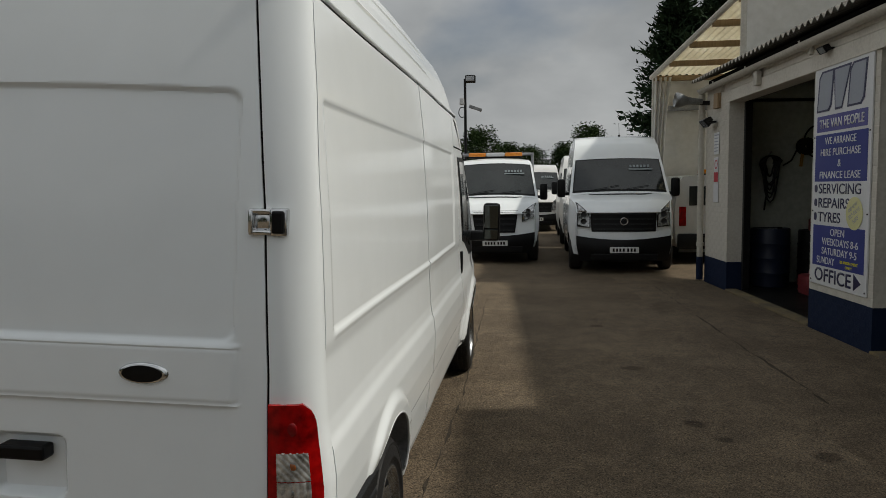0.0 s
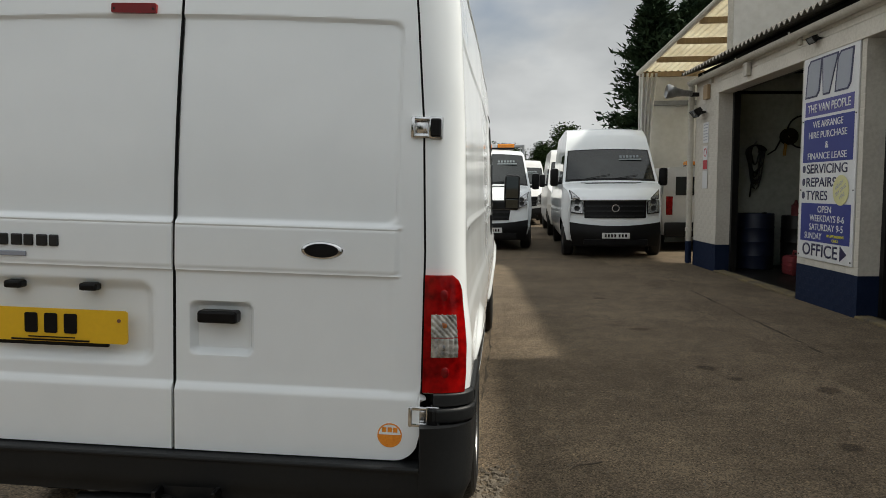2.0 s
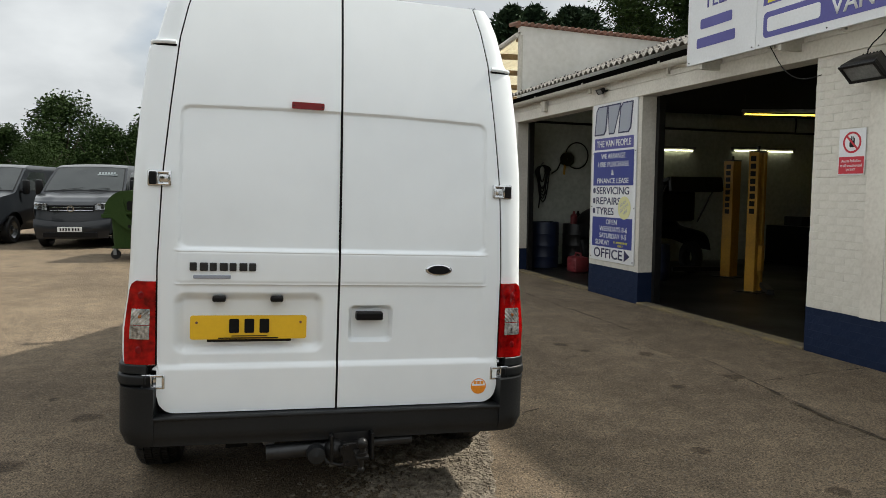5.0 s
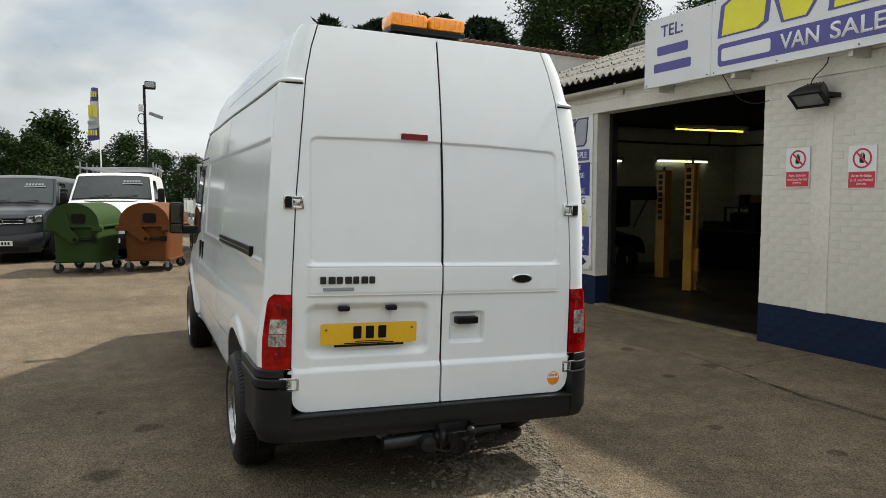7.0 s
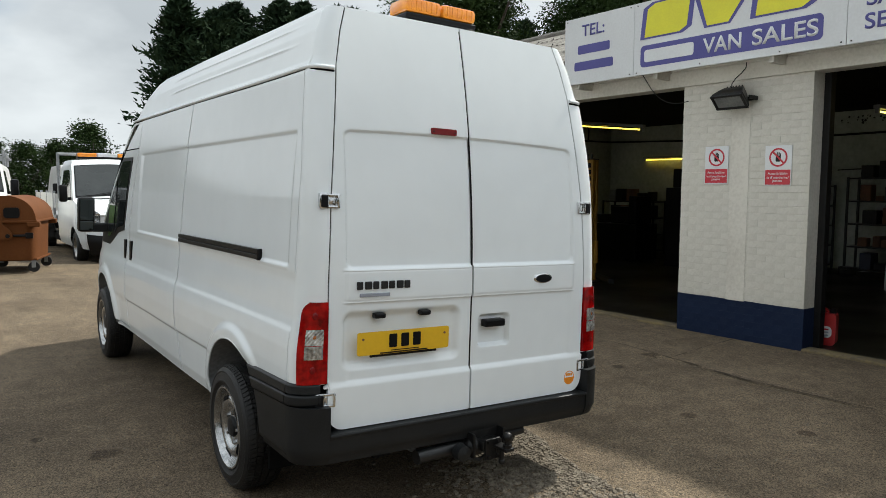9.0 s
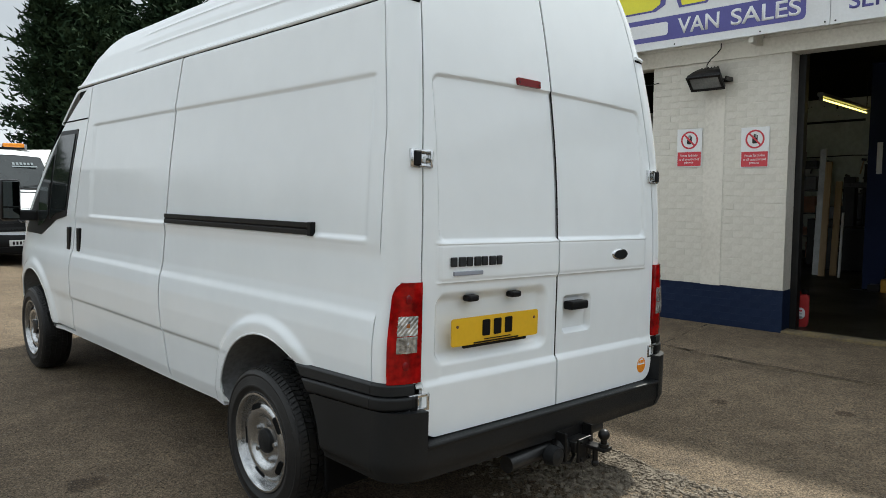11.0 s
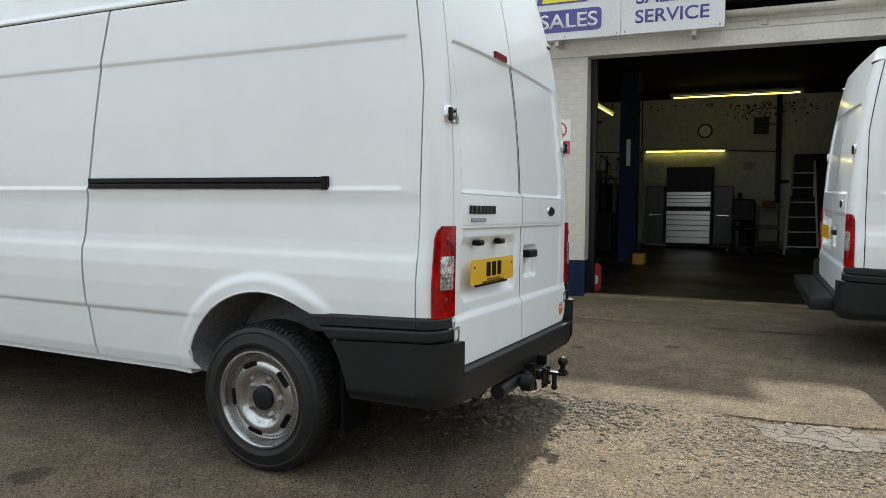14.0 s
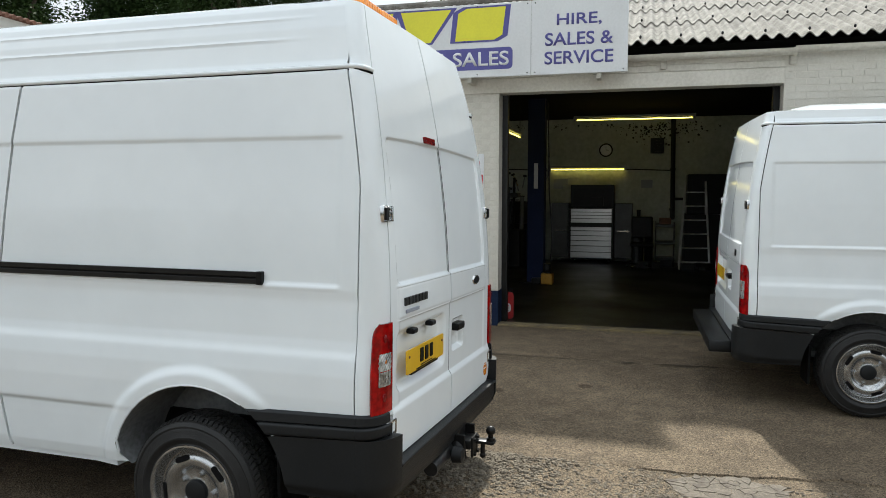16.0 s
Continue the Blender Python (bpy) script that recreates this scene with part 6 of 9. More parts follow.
def lift_post(m, mt, h, label, w=0.15, sgn=1):
    p = thing("lift_post", label, "vehicle lift", "lift posts" if mt == "liftyellow" else "", m)
    q = w / 2
    bm = bmesh.new()
    box(bm, *sorted((-q * sgn, (0.02 - q) * sgn)), -0.04, 0.05, 0.03, h, 0.0)
    part("column", bm, mt, p)
    for y0, y1 in ((-0.13, -0.04), (0.05, 0.13)):
        bm = bmesh.new()
        box(bm, -q, q, y0, y1, 0.03, h, 0.008)
        part("column_flange", bm, mt, p)
    bm = bmesh.new()
    box(bm, -w / 2 - 0.12, w / 2 + 0.12, -0.22, 0.24, 0.0, 0.03, 0.005)
    part("base_plate", bm, "black_metal", p)
    bm = bmesh.new()
    box(bm, -w / 2 - 0.004, w / 2 + 0.004, -0.133, 0.133, h, h + 0.02, 0.004)
    part("head", bm, mt if mt == "liftblue" else "black_metal", p)
    bm = bmesh.new()
    rod(bm, (0, 0.005, 0.05), (0, 0.005, h + 0.1), 0.022)
    part("screw_spindle", bm, "grey_pipe", p)
    bm = bmesh.new()
    if mt == "liftyellow":
        for k in range(8):
            box(bm, -0.045, 0.04, -0.134, -0.13, h - 0.14 - 0.115 * k, h - 0.06 - 0.115 * k)
            part("maker_bar", bm, "black", p)
            bm = bmesh.new()
        box(bm, *sorted((sgn * 0.02, sgn * (q + 0.06))), -0.036, 0.046, 0.35, 0.75, 0.01)
        part("carriage", bm, mt, p)
        bm = bmesh.new()
        box(bm, -0.05, 0.05, -0.9, 0.0, 0.10, 0.18, 0.015, Matrix.Translation((sgn * (q + 0.08), 0, 0)) @ Matrix.Rotation(radians(35 * sgn), 4, "Z"))
        part("lifting_arm", bm, "black_metal", p)
    else:
        box(bm, -0.035, 0.035, -0.134, -0.128, 1.70, 2.15)
        part("label_strip", bm, "board", p, "white label strip")
    return p


lift_post(W @ pose(3.42, 7.80, 0.0, 0, 0, -70), "liftyellow", 2.12, "yellow two-post vehicle lift column with black bars", 0.19, -1)
lift_post(W @ pose(2.45, 6.05, 0.0, 0, 0, -70), "liftyellow", 2.18, "yellow two-post vehicle lift column with black bars", 0.16)
lift_post(W @ pose(4.2, 1.13, 0.0, 0, 0, -90), "liftblue", 3.26, "tall navy vehicle lift column with a white label", 0.30)
yb = thing("power_unit", "dirty yellow box at the foot of the lift", "lift motor", matrix=W @ pose(3.98, 0.90, 0.0))
bm = bmesh.new()
box(bm, -0.10, 0.10, -0.11, 0.10, 0.016, 0.21, 0.02)
part("case", bm, "liftyellow", yb)
bm = bmesh.new()
rod(bm, (0, 0, 0.26), (0, 0, 0.38), 0.07)
part("motor", bm, "black_metal", yb)
bm = bmesh.new()
box(bm, -0.08, 0.08, 0.11, 0.27, 0.016, 0.12, 0.015)
part("pump", bm, "black_metal", yb)
bm = bmesh.new()
rod(bm, (-0.05, -0.07, 0.21), (0.05, 0.05, 0.215), 0.02)
part("pipe_stub", bm, "grey_pipe", yb)

# tool chest with steel drawers, hutch and side lockers
chest = thing("tool_chest", "large black tool chest with bright steel drawers", "tool chest", matrix=W @ pose(8.0, 0.41, 0.0, 0, 0, -90) @ Matrix.Diagonal((0.9, 1, 0.96, 1)))
bm = bmesh.new()
box(bm, -0.55, 0.55, -0.2, 0.35, 0.10, 1.305, 0.01)
part("cabinet", bm, "black", chest)
for k, (z0, z1) in enumerate(((0.135, 0.27), (0.28, 0.415), (0.425, 0.54), (0.55, 0.655), (0.665, 0.77), (0.78, 0.865), (0.965, 1.055), (1.065, 1.135), (1.145, 1.21), (1.22, 1.29))):
    bm = bmesh.new()
    box(bm, -0.50, 0.50, -0.222, -0.2, z0, z1, 0.005)
    box(bm, -0.50, 0.50, -0.236, -0.222, z1 - 0.018, z1 - 0.002, 0.004)
    part("drawer", bm, "drawer", chest)
bm = bmesh.new()
box(bm, -0.54, 0.54, 0.0, 0.35, 1.305, 1.85, 0.01)
part("hutch", bm, "black", chest)
bm = bmesh.new()
box(bm, 0.0, 0.29, -0.05, 0.02, 1.345, 1.56, 0.006)
part("screen", bm, "black", chest)
for x in (-0.45, 0.45):
    bm = bmesh.new()
    rod(bm, (x - 0.02, 0, 0.066), (x + 0.02, 0, 0.066), 0.05, seg=14)
    part("castor", bm, "rubber", chest)
for x0, x1, sgn in ((-1.0, -0.56, 1), (0.56, 1.0, -1)):
    lk = thing("tool_locker", "narrow black steel locker beside the tool chest", "locker", "side lockers", W @ pose(7.98, 0.41, 0.0, 0, 0, -90) @ Matrix.Diagonal((0.9, 1, 0.96, 1)))
    bm = bmesh.new()
    box(bm, x0, x1, -0.1, 0.35, 0.12, 1.42, 0.01)
    part("body", bm, "locker", lk)
    bm = bmesh.new()
    box(bm, x0 + 0.02, x1 - 0.02, -0.118, -0.1, 0.15, 1.39, 0.004)
    dr = part("door", bm, "locker", lk)
    bm = bmesh.new()
    c = x0 + 0.08
    box(bm, c, c + 0.29, -0.14, -0.118, 0.755, 0.785, 0.004)
    box(bm, c + (0.03 if sgn > 0 else 0.24), c + (0.05 if sgn > 0 else 0.26), -0.15, -0.118, 0.74, 0.81, 0.004)
    part("handle", bm, "chrome", dr)
# wall clock
ck = thing("wall_clock", "round white wall clock with a black rim", "clock", matrix=W @ pose(8.345, 0.14, 2.57, 0, 0, -90))
bm = bmesh.new()
lathe(bm, [(0.0, 0.015), (0.125, 0.015)], 32, Matrix.Rotation(radians(90), 4, "X"))
part("dial", bm, "dialwhite", ck)
bm = bmesh.new()
lathe(bm, [(0.125, 0.0), (0.125, 0.03), (0.155, 0.03), (0.155, 0.0)], 32, Matrix.Rotation(radians(90), 4, "X"))
part("rim", bm, "black", ck)
bm = bmesh.new()
box(bm, -0.004, 0.004, -0.02, -0.017, 0.0, 0.09)
box(bm, 0.0, 0.06, -0.02, -0.017, -0.004, 0.004)
part("pointers", bm, "black", ck)
# pipe, vent box, papers on the back wall
pp = thing("wall_pipe", "dark vertical pipe on the back wall", "pipe", matrix=W)
bm = bmesh.new()
rod(bm, (8.28, -1.35, 1.0), (8.28, -1.32, 3.28), 0.052, seg=12)
for z in (1.2, 2.1, 2.9):
    rod(bm, (8.28, -1.335, z), (8.28, -1.335, z + 0.05), 0.062, seg=12)
rod(bm, (8.26, -1.30, 1.46), (8.26, -1.58, 1.46), 0.032, seg=10)
part("pipe", bm, "black_metal", pp)
bm = bmesh.new()
pipe(bm, [(8.33, 4.5, 2.08), (8.33, 2.6, 2.15), (8.33, 1.5, 2.12), (8.33, -0.4, 2.13), (8.33, -1.3, 2.10)], 0.012, 6)
part("conduit", bm, "black_metal", pp)
vb = thing("vent_box", "square black vent box high on the back wall", "vent", matrix=W)
bm = bmesh.new()
box(bm, 8.22, 8.36, -1.13, -0.84, 2.48, 2.82, 0.01)
for k in range(5):
    box(bm, 8.21, 8.22, -1.10, -0.87, 2.52 + 0.06 * k, 2.55 + 0.06 * k)
part("vent", bm, "black", vb)
pr = thing("wall_papers", "yellowed papers and a hanging hose on the wall", "papers", matrix=W)
for u, z, w, h in ((-0.78, 1.80, 0.25, 0.18), (1.22, 1.80, 0.22, 0.22), (1.06, 1.84, 0.12, 0.14), (2.3, 1.62, 0.16, 0.22)):
    bm = bmesh.new()
    box(bm, 8.345, 8.36, u - w / 2, u + w / 2, z - h / 2, z + h / 2)
    part("paper", bm, "logo_grey", pr)


def stepladder(m):
    l = thing("stepladder", "worn aluminium stepladder standing by the back wall", "ladder", matrix=m)
    for s in (-1, 1):
        bm = bmesh.new()
        rod(bm, (s * 0.30, -0.35, 0.016), (s * 0.20, 0.0, 1.85), 0.022, seg=8)
        part("stile", bm, "ladder", l)
        bm = bmesh.new()
        rod(bm, (s * 0.28, 0.40, 0.016), (s * 0.20, 0.03, 1.85), 0.018, seg=8)
        part("back_stile", bm, "ladder", l)
    for k in range(6):
        t = (k + 0.6) / 6.4
        hw = 0.30 - 0.10 * t
        bm = bmesh.new()
        box(bm, -hw, hw, -0.35 + 0.35 * t - 0.04, -0.35 + 0.35 * t + 0.05, 1.85 * t - 0.012, 1.85 * t + 0.012, 0.004)
        part("tread", bm, "ladder", l)
    return l


stepladder(W @ pose(7.3, -1.76, 0.0, 0, 0, -90))
# office chair, trolley and dark machines
oc = thing("office_chair", "black swivel chair with bright star base", "chair", matrix=W @ pose(7.1, -0.70, 0.016))
bm = bmesh.new()
for k in range(5):
    a = 2 * math.pi * k / 5
    rod(bm, (0, 0, 0.10), (0.30 * math.cos(a), 0.30 * math.sin(a), 0.05), 0.018)
    ball(bm, (0.30 * math.cos(a), 0.30 * math.sin(a), 0.03), 0.03)
part("base", bm, "chrome", oc)
bm = bmesh.new()
rod(bm, (0, 0, 0.1), (0, 0, 0.46), 0.03)
part("column", bm, "black_metal", oc)
bm = bmesh.new()
box(bm, -0.24, 0.24, -0.24, 0.24, 0.46, 0.54, 0.03)
part("seat", bm, "black", oc)
bm = bmesh.new()
box(bm, 0.2, 0.27, -0.22, 0.22, 0.62, 1.08, 0.03)
part("backrest", bm, "black", oc)
tr = thing("tool_trolley", "cluttered grey tool trolley with a red tray", "trolley", matrix=W @ pose(7.65, -1.18, 0.016) @ Matrix.Diagonal((1, 0.62, 1.06, 1)))
for z in (0.12, 0.45, 0.80):
    bm = bmesh.new()
    box(bm, -0.22, 0.22, -0.33, 0.33, z, z + 0.06, 0.008)
    part("shelf", bm, "locker", tr)
for x in (-0.2, 0.2):
    for y in (-0.31, 0.31):
        bm = bmesh.new()
        rod(bm, (x, y, 0.0), (x, y, 0.9), 0.015)
        part("post", bm, "locker", tr)
bm = bmesh.new()
box(bm, -0.2, 0.2, -0.2, 0.2, 0.86, 0.98, 0.02)
part("tray", bm, "tile", tr, "rusty red tray")


def machine(m, label, boxes, mat_name="black"):
    t = thing("workshop_machine", label, "machine", matrix=m)
    for i, b in enumerate(boxes):
        bm = bmesh.new()
        box(bm, *b, 0.015)
        part(("cabinet", "head", "tray", "shelf")[i % 4], bm, mat_name if i % 3 != 2 else "grey_pipe", t)
    return t


random.seed(4)
machine(W @ pose(7.85, -2.02, 0), "black compressor cabinet against the back wall", ((-0.4, 0.4, -0.45, 0.45, 0.016, 1.15), (-0.3, 0.3, -0.4, 0.4, 1.15, 2.0)))
machine(W @ pose(7.8, 2.4, 0), "dark bench with boxes against the back wall", ((-0.4, 0.4, -0.7, 0.7, 0.016, 0.9), (-0.3, 0.3, -0.5, 0.1, 0.9, 1.4), (-0.3, 0.2, 0.2, 0.6, 0.9, 1.15)))
machine(W @ pose(6.8, 2.2, 0), "dark tyre machine in the gloom", ((-0.35, 0.35, -0.4, 0.4, 0.016, 0.8), (-0.1, 0.1, -0.1, 0.1, 0.8, 1.7), (-0.1, 0.3, -0.3, 0.1, 1.5, 1.6)))
machine(W @ pose(6.2, 6.3, 0), "stack of dark drawers and bins", ((-0.4, 0.4, -0.6, 0.6, 0.016, 1.7), (-0.3, 0.3, -0.5, 0.5, 1.7, 2.1)))
machine(W @ pose(6.5, 8.9, 0), "dark workbench with parts", ((-0.4, 0.4, -1.0, 1.0, 0.016, 0.85), (-0.2, 0.3, -0.6, -0.1, 0.85, 1.25), (-0.2, 0.2, 0.2, 0.7, 0.85, 1.05), (-0.3, 0.3, -0.9, -0.7, 0.85, 1.5)))
for k, (d, u, h) in enumerate(((5.4, 2.22, 1.93), (5.55, 2.36, 2.15), (5.6, 2.1, 1.6))):
    pl = thing("plank", "pale timber plank leaning in the workshop", "plank", "leaning planks", W @ pose(d, u, 0.016))
    bm = bmesh.new()
    box(bm, -0.02, 0.02, -0.05, 0.05, 0, h, 0.003, Matrix.Rotation(radians(5), 4, "Y"))
    part("board", bm, "woodpale" if k != 1 else "galv", pl)

# a dark hatchback on the lift with its tailgate up
car = thing("hatchback_car", "dark hatchback with raised tailgate inside the workshop", "car", matrix=W @ pose(2.3, 9.2, 0.016, 0, 0, 4) @ Matrix.Diagonal((0.95, 0.80, 1, 1)))
def car_body(a, b):
    t = math.pi * (0.06 + 0.88 * a)
    y = -1.6 + 3.2 * b
    h = lerp_table([(-1.6, 0.62), (-0.9, 0.70), (-0.3, 0.98), (0.6, 1.02), (1.3, 0.95), (1.6, 0.60)], y)
    return Vector((0.80 * math.copysign(abs(math.cos(t)) ** 0.45, math.cos(t)), y, 0.25 + h * math.sin(t) ** 0.6))
panel("body", car_body, 20, 24, "black", car, 0, 0, True)
TG = Matrix.Translation((0, -1.15, 1.56)) @ Matrix.Rotation(radians(78), 4, "X")
bm = bmesh.new()
for x0, x1, z0, z1 in ((-0.62, -0.54, 0.0, 1.0), (0.54, 0.62, 0.0, 1.0), (-0.54, 0.54, 0.0, 0.10), (-0.54, 0.54, 0.52, 1.0)):
    box(bm, x0, x1, -0.03, 0.04, z0, z1, 0.015, TG)
box(bm, -0.60, 0.60, -0.22, 0.04, 0.94, 1.04, 0.03, TG)
tg = part("tailgate", bm, "black", car, "raised tailgate")
bm = bmesh.new()
box(bm, -0.54, 0.54, -0.008, 0.0, 0.10, 0.52, 0.0, TG)
part("window", bm, "dark_glass", tg)
for x in (-0.56, 0.56):
    bm = bmesh.new()
    rod(bm, TG @ Vector((x, -0.06, 0.86)), (x, -1.45, 1.0), 0.016, seg=8)
    part("strut", bm, "black_metal", tg)
bm = bmesh.new()
box(bm, -0.66, 0.66, -1.25, -0.6, 1.0, 1.58, 0.06)
part("rear_cabin", bm, "black", car)
for x in (-0.72, 0.72):
    for y in (-1.05, 1.05):
        bm = bmesh.new()
        lathe(bm, [(0.16, -0.09), (0.29, -0.09), (0.31, -0.05), (0.31, 0.05), (0.29, 0.09), (0.16, 0.09)], 24, Matrix.Translation((x, y, 0.31)) @ Matrix.Rotation(radians(90), 4, "Y"))
        part("tyre", bm, "rubber", car)


def drum(m, mt, r, h, label):
    t = thing("drum", label, "drum", "drums", m)
    bm = bmesh.new()
    prof = [(0.0, 0.0), (r * 0.94, 0.0), (r, 0.02)]
    for k in range(1, 4):
        z = h * k / 4
        prof += [(r, z - 0.02), (r * 1.03, z), (r, z + 0.02)]
    prof += [(r, h - 0.02), (r * 0.97, h), (r * 0.9, h - 0.015), (0.0, h - 0.015)]
    lathe(bm, prof, 28)
    part("shell", bm, mt, t, smooth=40)
    bm = bmesh.new()
    rod(bm, (r * 0.5, 0, h - 0.015), (r * 0.5, 0, h + 0.015), 0.035)
    part("bung", bm, "black", t)
    return t


drum(W @ pose(0.80, 10.12, 0.016), "blueplastic", 0.29, 0.92, "blue plastic drum by the workshop wall")
drum(W @ pose(1.55, 10.15, 0.016), "black_metal", 0.29, 0.88, "black steel drum with cans on it")
drum(W @ pose(1.88, 7.76, 0.016), "blueplastic", 0.20, 0.62, "dirty blue barrel inside the pier")
for x, y, c in ((1.45, 10.1, "redplastic"), (1.62, 10.25, "black"), (1.70, 10.05, "redplastic")):
    cn_ = thing("can", "small grubby oil can standing on the drum", "can", "oil cans", W @ pose(x, y, 0.883))
    bm = bmesh.new()
    lathe(bm, [(0, 0), (0.07, 0), (0.07, 0.18), (0.03, 0.22), (0.02, 0.27), (0, 0.27)], 14)
    part("body", bm, c, cn_)
jc = thing("jerrycan", "faded red plastic jerrycan on the workshop floor", "jerrycan", matrix=W @ pose(1.05, 9.15, 0.016))
bm = bmesh.new()
box(bm, -0.15, 0.15, -0.19, 0.19, 0.0, 0.30, 0.05)
for k in range(3):
    box(bm, -0.156, 0.156, -0.16, 0.16, 0.06 + 0.07 * k, 0.085 + 0.07 * k, 0.008)
part("body", bm, "redplastic", jc, smooth=40)
bm = bmesh.new()
pipe(bm, [(0, -0.13, 0.28), (0, -0.11, 0.36), (0, 0.08, 0.36), (0, 0.11, 0.28)], 0.02)
part("grip", bm, "redplastic", jc)


def hose(name, label, pts, r=0.022):
    h = thing(name, label, "hose", matrix=W)
    bm = bmesh.new()
    pipe(bm, pts, r, 8)
    part("coil", bm, "black", h)
    return h


yw = 10.55
coil = []
for k in range(96):
    a = 2 * math.pi * k / 16
    n = k // 16
    drop = (0.20, 0.42, 0.55, 0.34, 0.62, 0.48)[n]
    sn = math.sin(a)
    coil.append((0.92 + (0.07 + 0.022 * n) * math.cos(a) * (1.0 if sn > 0 else 0.75), yw - 0.03 - 0.012 * n, 1.95 + (0.13 if sn > 0 else drop) * sn))
hs1 = hose("hose_coil", "black rubber hose coiled on a wall hook", coil + [(0.88, yw - 0.05, 1.6), (0.84, yw - 0.05, 1.2)], 0.013)
bm = bmesh.new()
rod(bm, (0.92, yw + 0.02, 2.10), (0.92, yw - 0.08, 2.14), 0.015)
part("hook", bm, "galv", hs1)
loop = [(1.70 + 0.26 * math.cos(a), yw - 0.05, 2.30 + 0.27 * math.sin(a)) for a in np.linspace(-2.6, 2.9, 30)] + [(1.35, yw - 0.05, 2.2), (1.25, yw - 0.05, 2.0), (1.12, yw - 0.05, 1.92)]
hs2 = hose("hose_reel", "air hose reel with a dangling loop on the wall", loop, 0.014)
bm = bmesh.new()
lathe(bm, [(0.03, -0.05), (0.14, -0.05), (0.14, -0.04), (0.06, -0.03), (0.06, 0.03), (0.14, 0.04), (0.14, 0.05), (0.03, 0.05)], 22, Matrix.Translation((1.45, yw - 0.10, 2.22)) @ Matrix.Rotation(radians(90), 4, "X"))
part("reel", bm, "black_metal", hs2)
bm = bmesh.new()
pipe(bm, [(1.42, yw - 0.10, 2.35), (1.40, yw - 0.10, 2.1), (1.38, yw - 0.10, 1.9)], 0.025)
part("gun", bm, "liftyellow", hs2)
hose("hanging_hose", "black hose hanging in a long loop", [(2.35 + 0.10 * math.cos(a), yw - 0.05, 1.45 + 0.55 * math.sin(a)) for a in np.linspace(0, 2 * math.pi, 26)], 0.02)
# red oil container by the pier's foot
rc = thing("oil_container", "red plastic oil container with a white label by the pier", "container", matrix=W @ pose(0.52, 1.01, 0.016, 0, 0, -75) @ Matrix.Scale(1.45, 4))
bm = bmesh.new()
prism(bm, rrect(0.15, 0.24, 0.03), 0.11, Matrix.Translation((0, 0.055, 0.12)) @ Matrix.Rotation(radians(90), 4, "X"))
part("body", bm, "canred", rc)
bm = bmesh.new()
rod(bm, (0.045, 0, 0.235), (0.045, 0, 0.275), 0.025, seg=14)
part("cap", bm, "black", rc)
bm = bmesh.new()
pipe(bm, [(-0.06, 0, 0.225), (-0.05, 0, 0.262), (0.0, 0, 0.262), (0.015, 0, 0.235)], 0.012, 8)
part("grip", bm, "canred", rc)
flat("label", 0.10, 0.085, 0.0, 0.10, "board", rc, y=-0.0555, r=0.03, label="white label with plain bars")
for k in range(3):
    flat("label_bar", 0.06, 0.012, 0.0, 0.12 - 0.022 * k, "signred" if k == 0 else "logo_grey", rc, y=-0.0586)

# mould flecks along the back wall's top and cables pinned to the walls
def mould():
    rng = random.Random(8)
    V, Fc = [], []
    for k in range(420):
        if rng.random() < 0.6:
            u, z = rng.gauss(-1.1, 0.45), 3.12 - abs(rng.gauss(0, 0.20))
        else:
            u, z = rng.uniform(-2.0, 4.5), 3.18 - abs(rng.gauss(0, 0.09))
        s = 0.022 * rng.random() ** 2 + 0.006
        n = len(V)
        V += [(8.353, u + s * rng.uniform(0.6, 1.3) * math.cos(a), z + s * rng.uniform(0.6, 1.3) * math.sin(a)) for a in (0, 1.05, 2.1, 3.14, 4.2, 5.2)]
        Fc.append(tuple(n + i for i in (5, 4, 3, 2, 1, 0)))
    tagged(raw("mould_flecks", V, Fc, "mould", matrix=W), "black mould flecks along the top of the back wall", "mould", kind="stuff")


mould()
wc = thing("wall_cable", "black cable pinned across the workshop walls", "cable", matrix=W)
bm = bmesh.new()
pipe(bm, [(0.5, 10.55, 2.98), (3.0, 10.55, 2.95), (6.0, 10.55, 2.93), (8.32, 10.55, 2.94), (8.33, 8.0, 2.86), (8.33, 5.0, 2.80), (8.33, 2.4, 2.84)], 0.025, 6)
part("run", bm, "black", wc)
for d in (3.1, 7.4):
    bm = bmesh.new()
    pipe(bm, [(d, 10.55, 2.95), (d + 0.02, 10.55, 3.2), (d, 10.55, 3.28)], 0.02, 6)
    part("drop", bm, "black", wc)
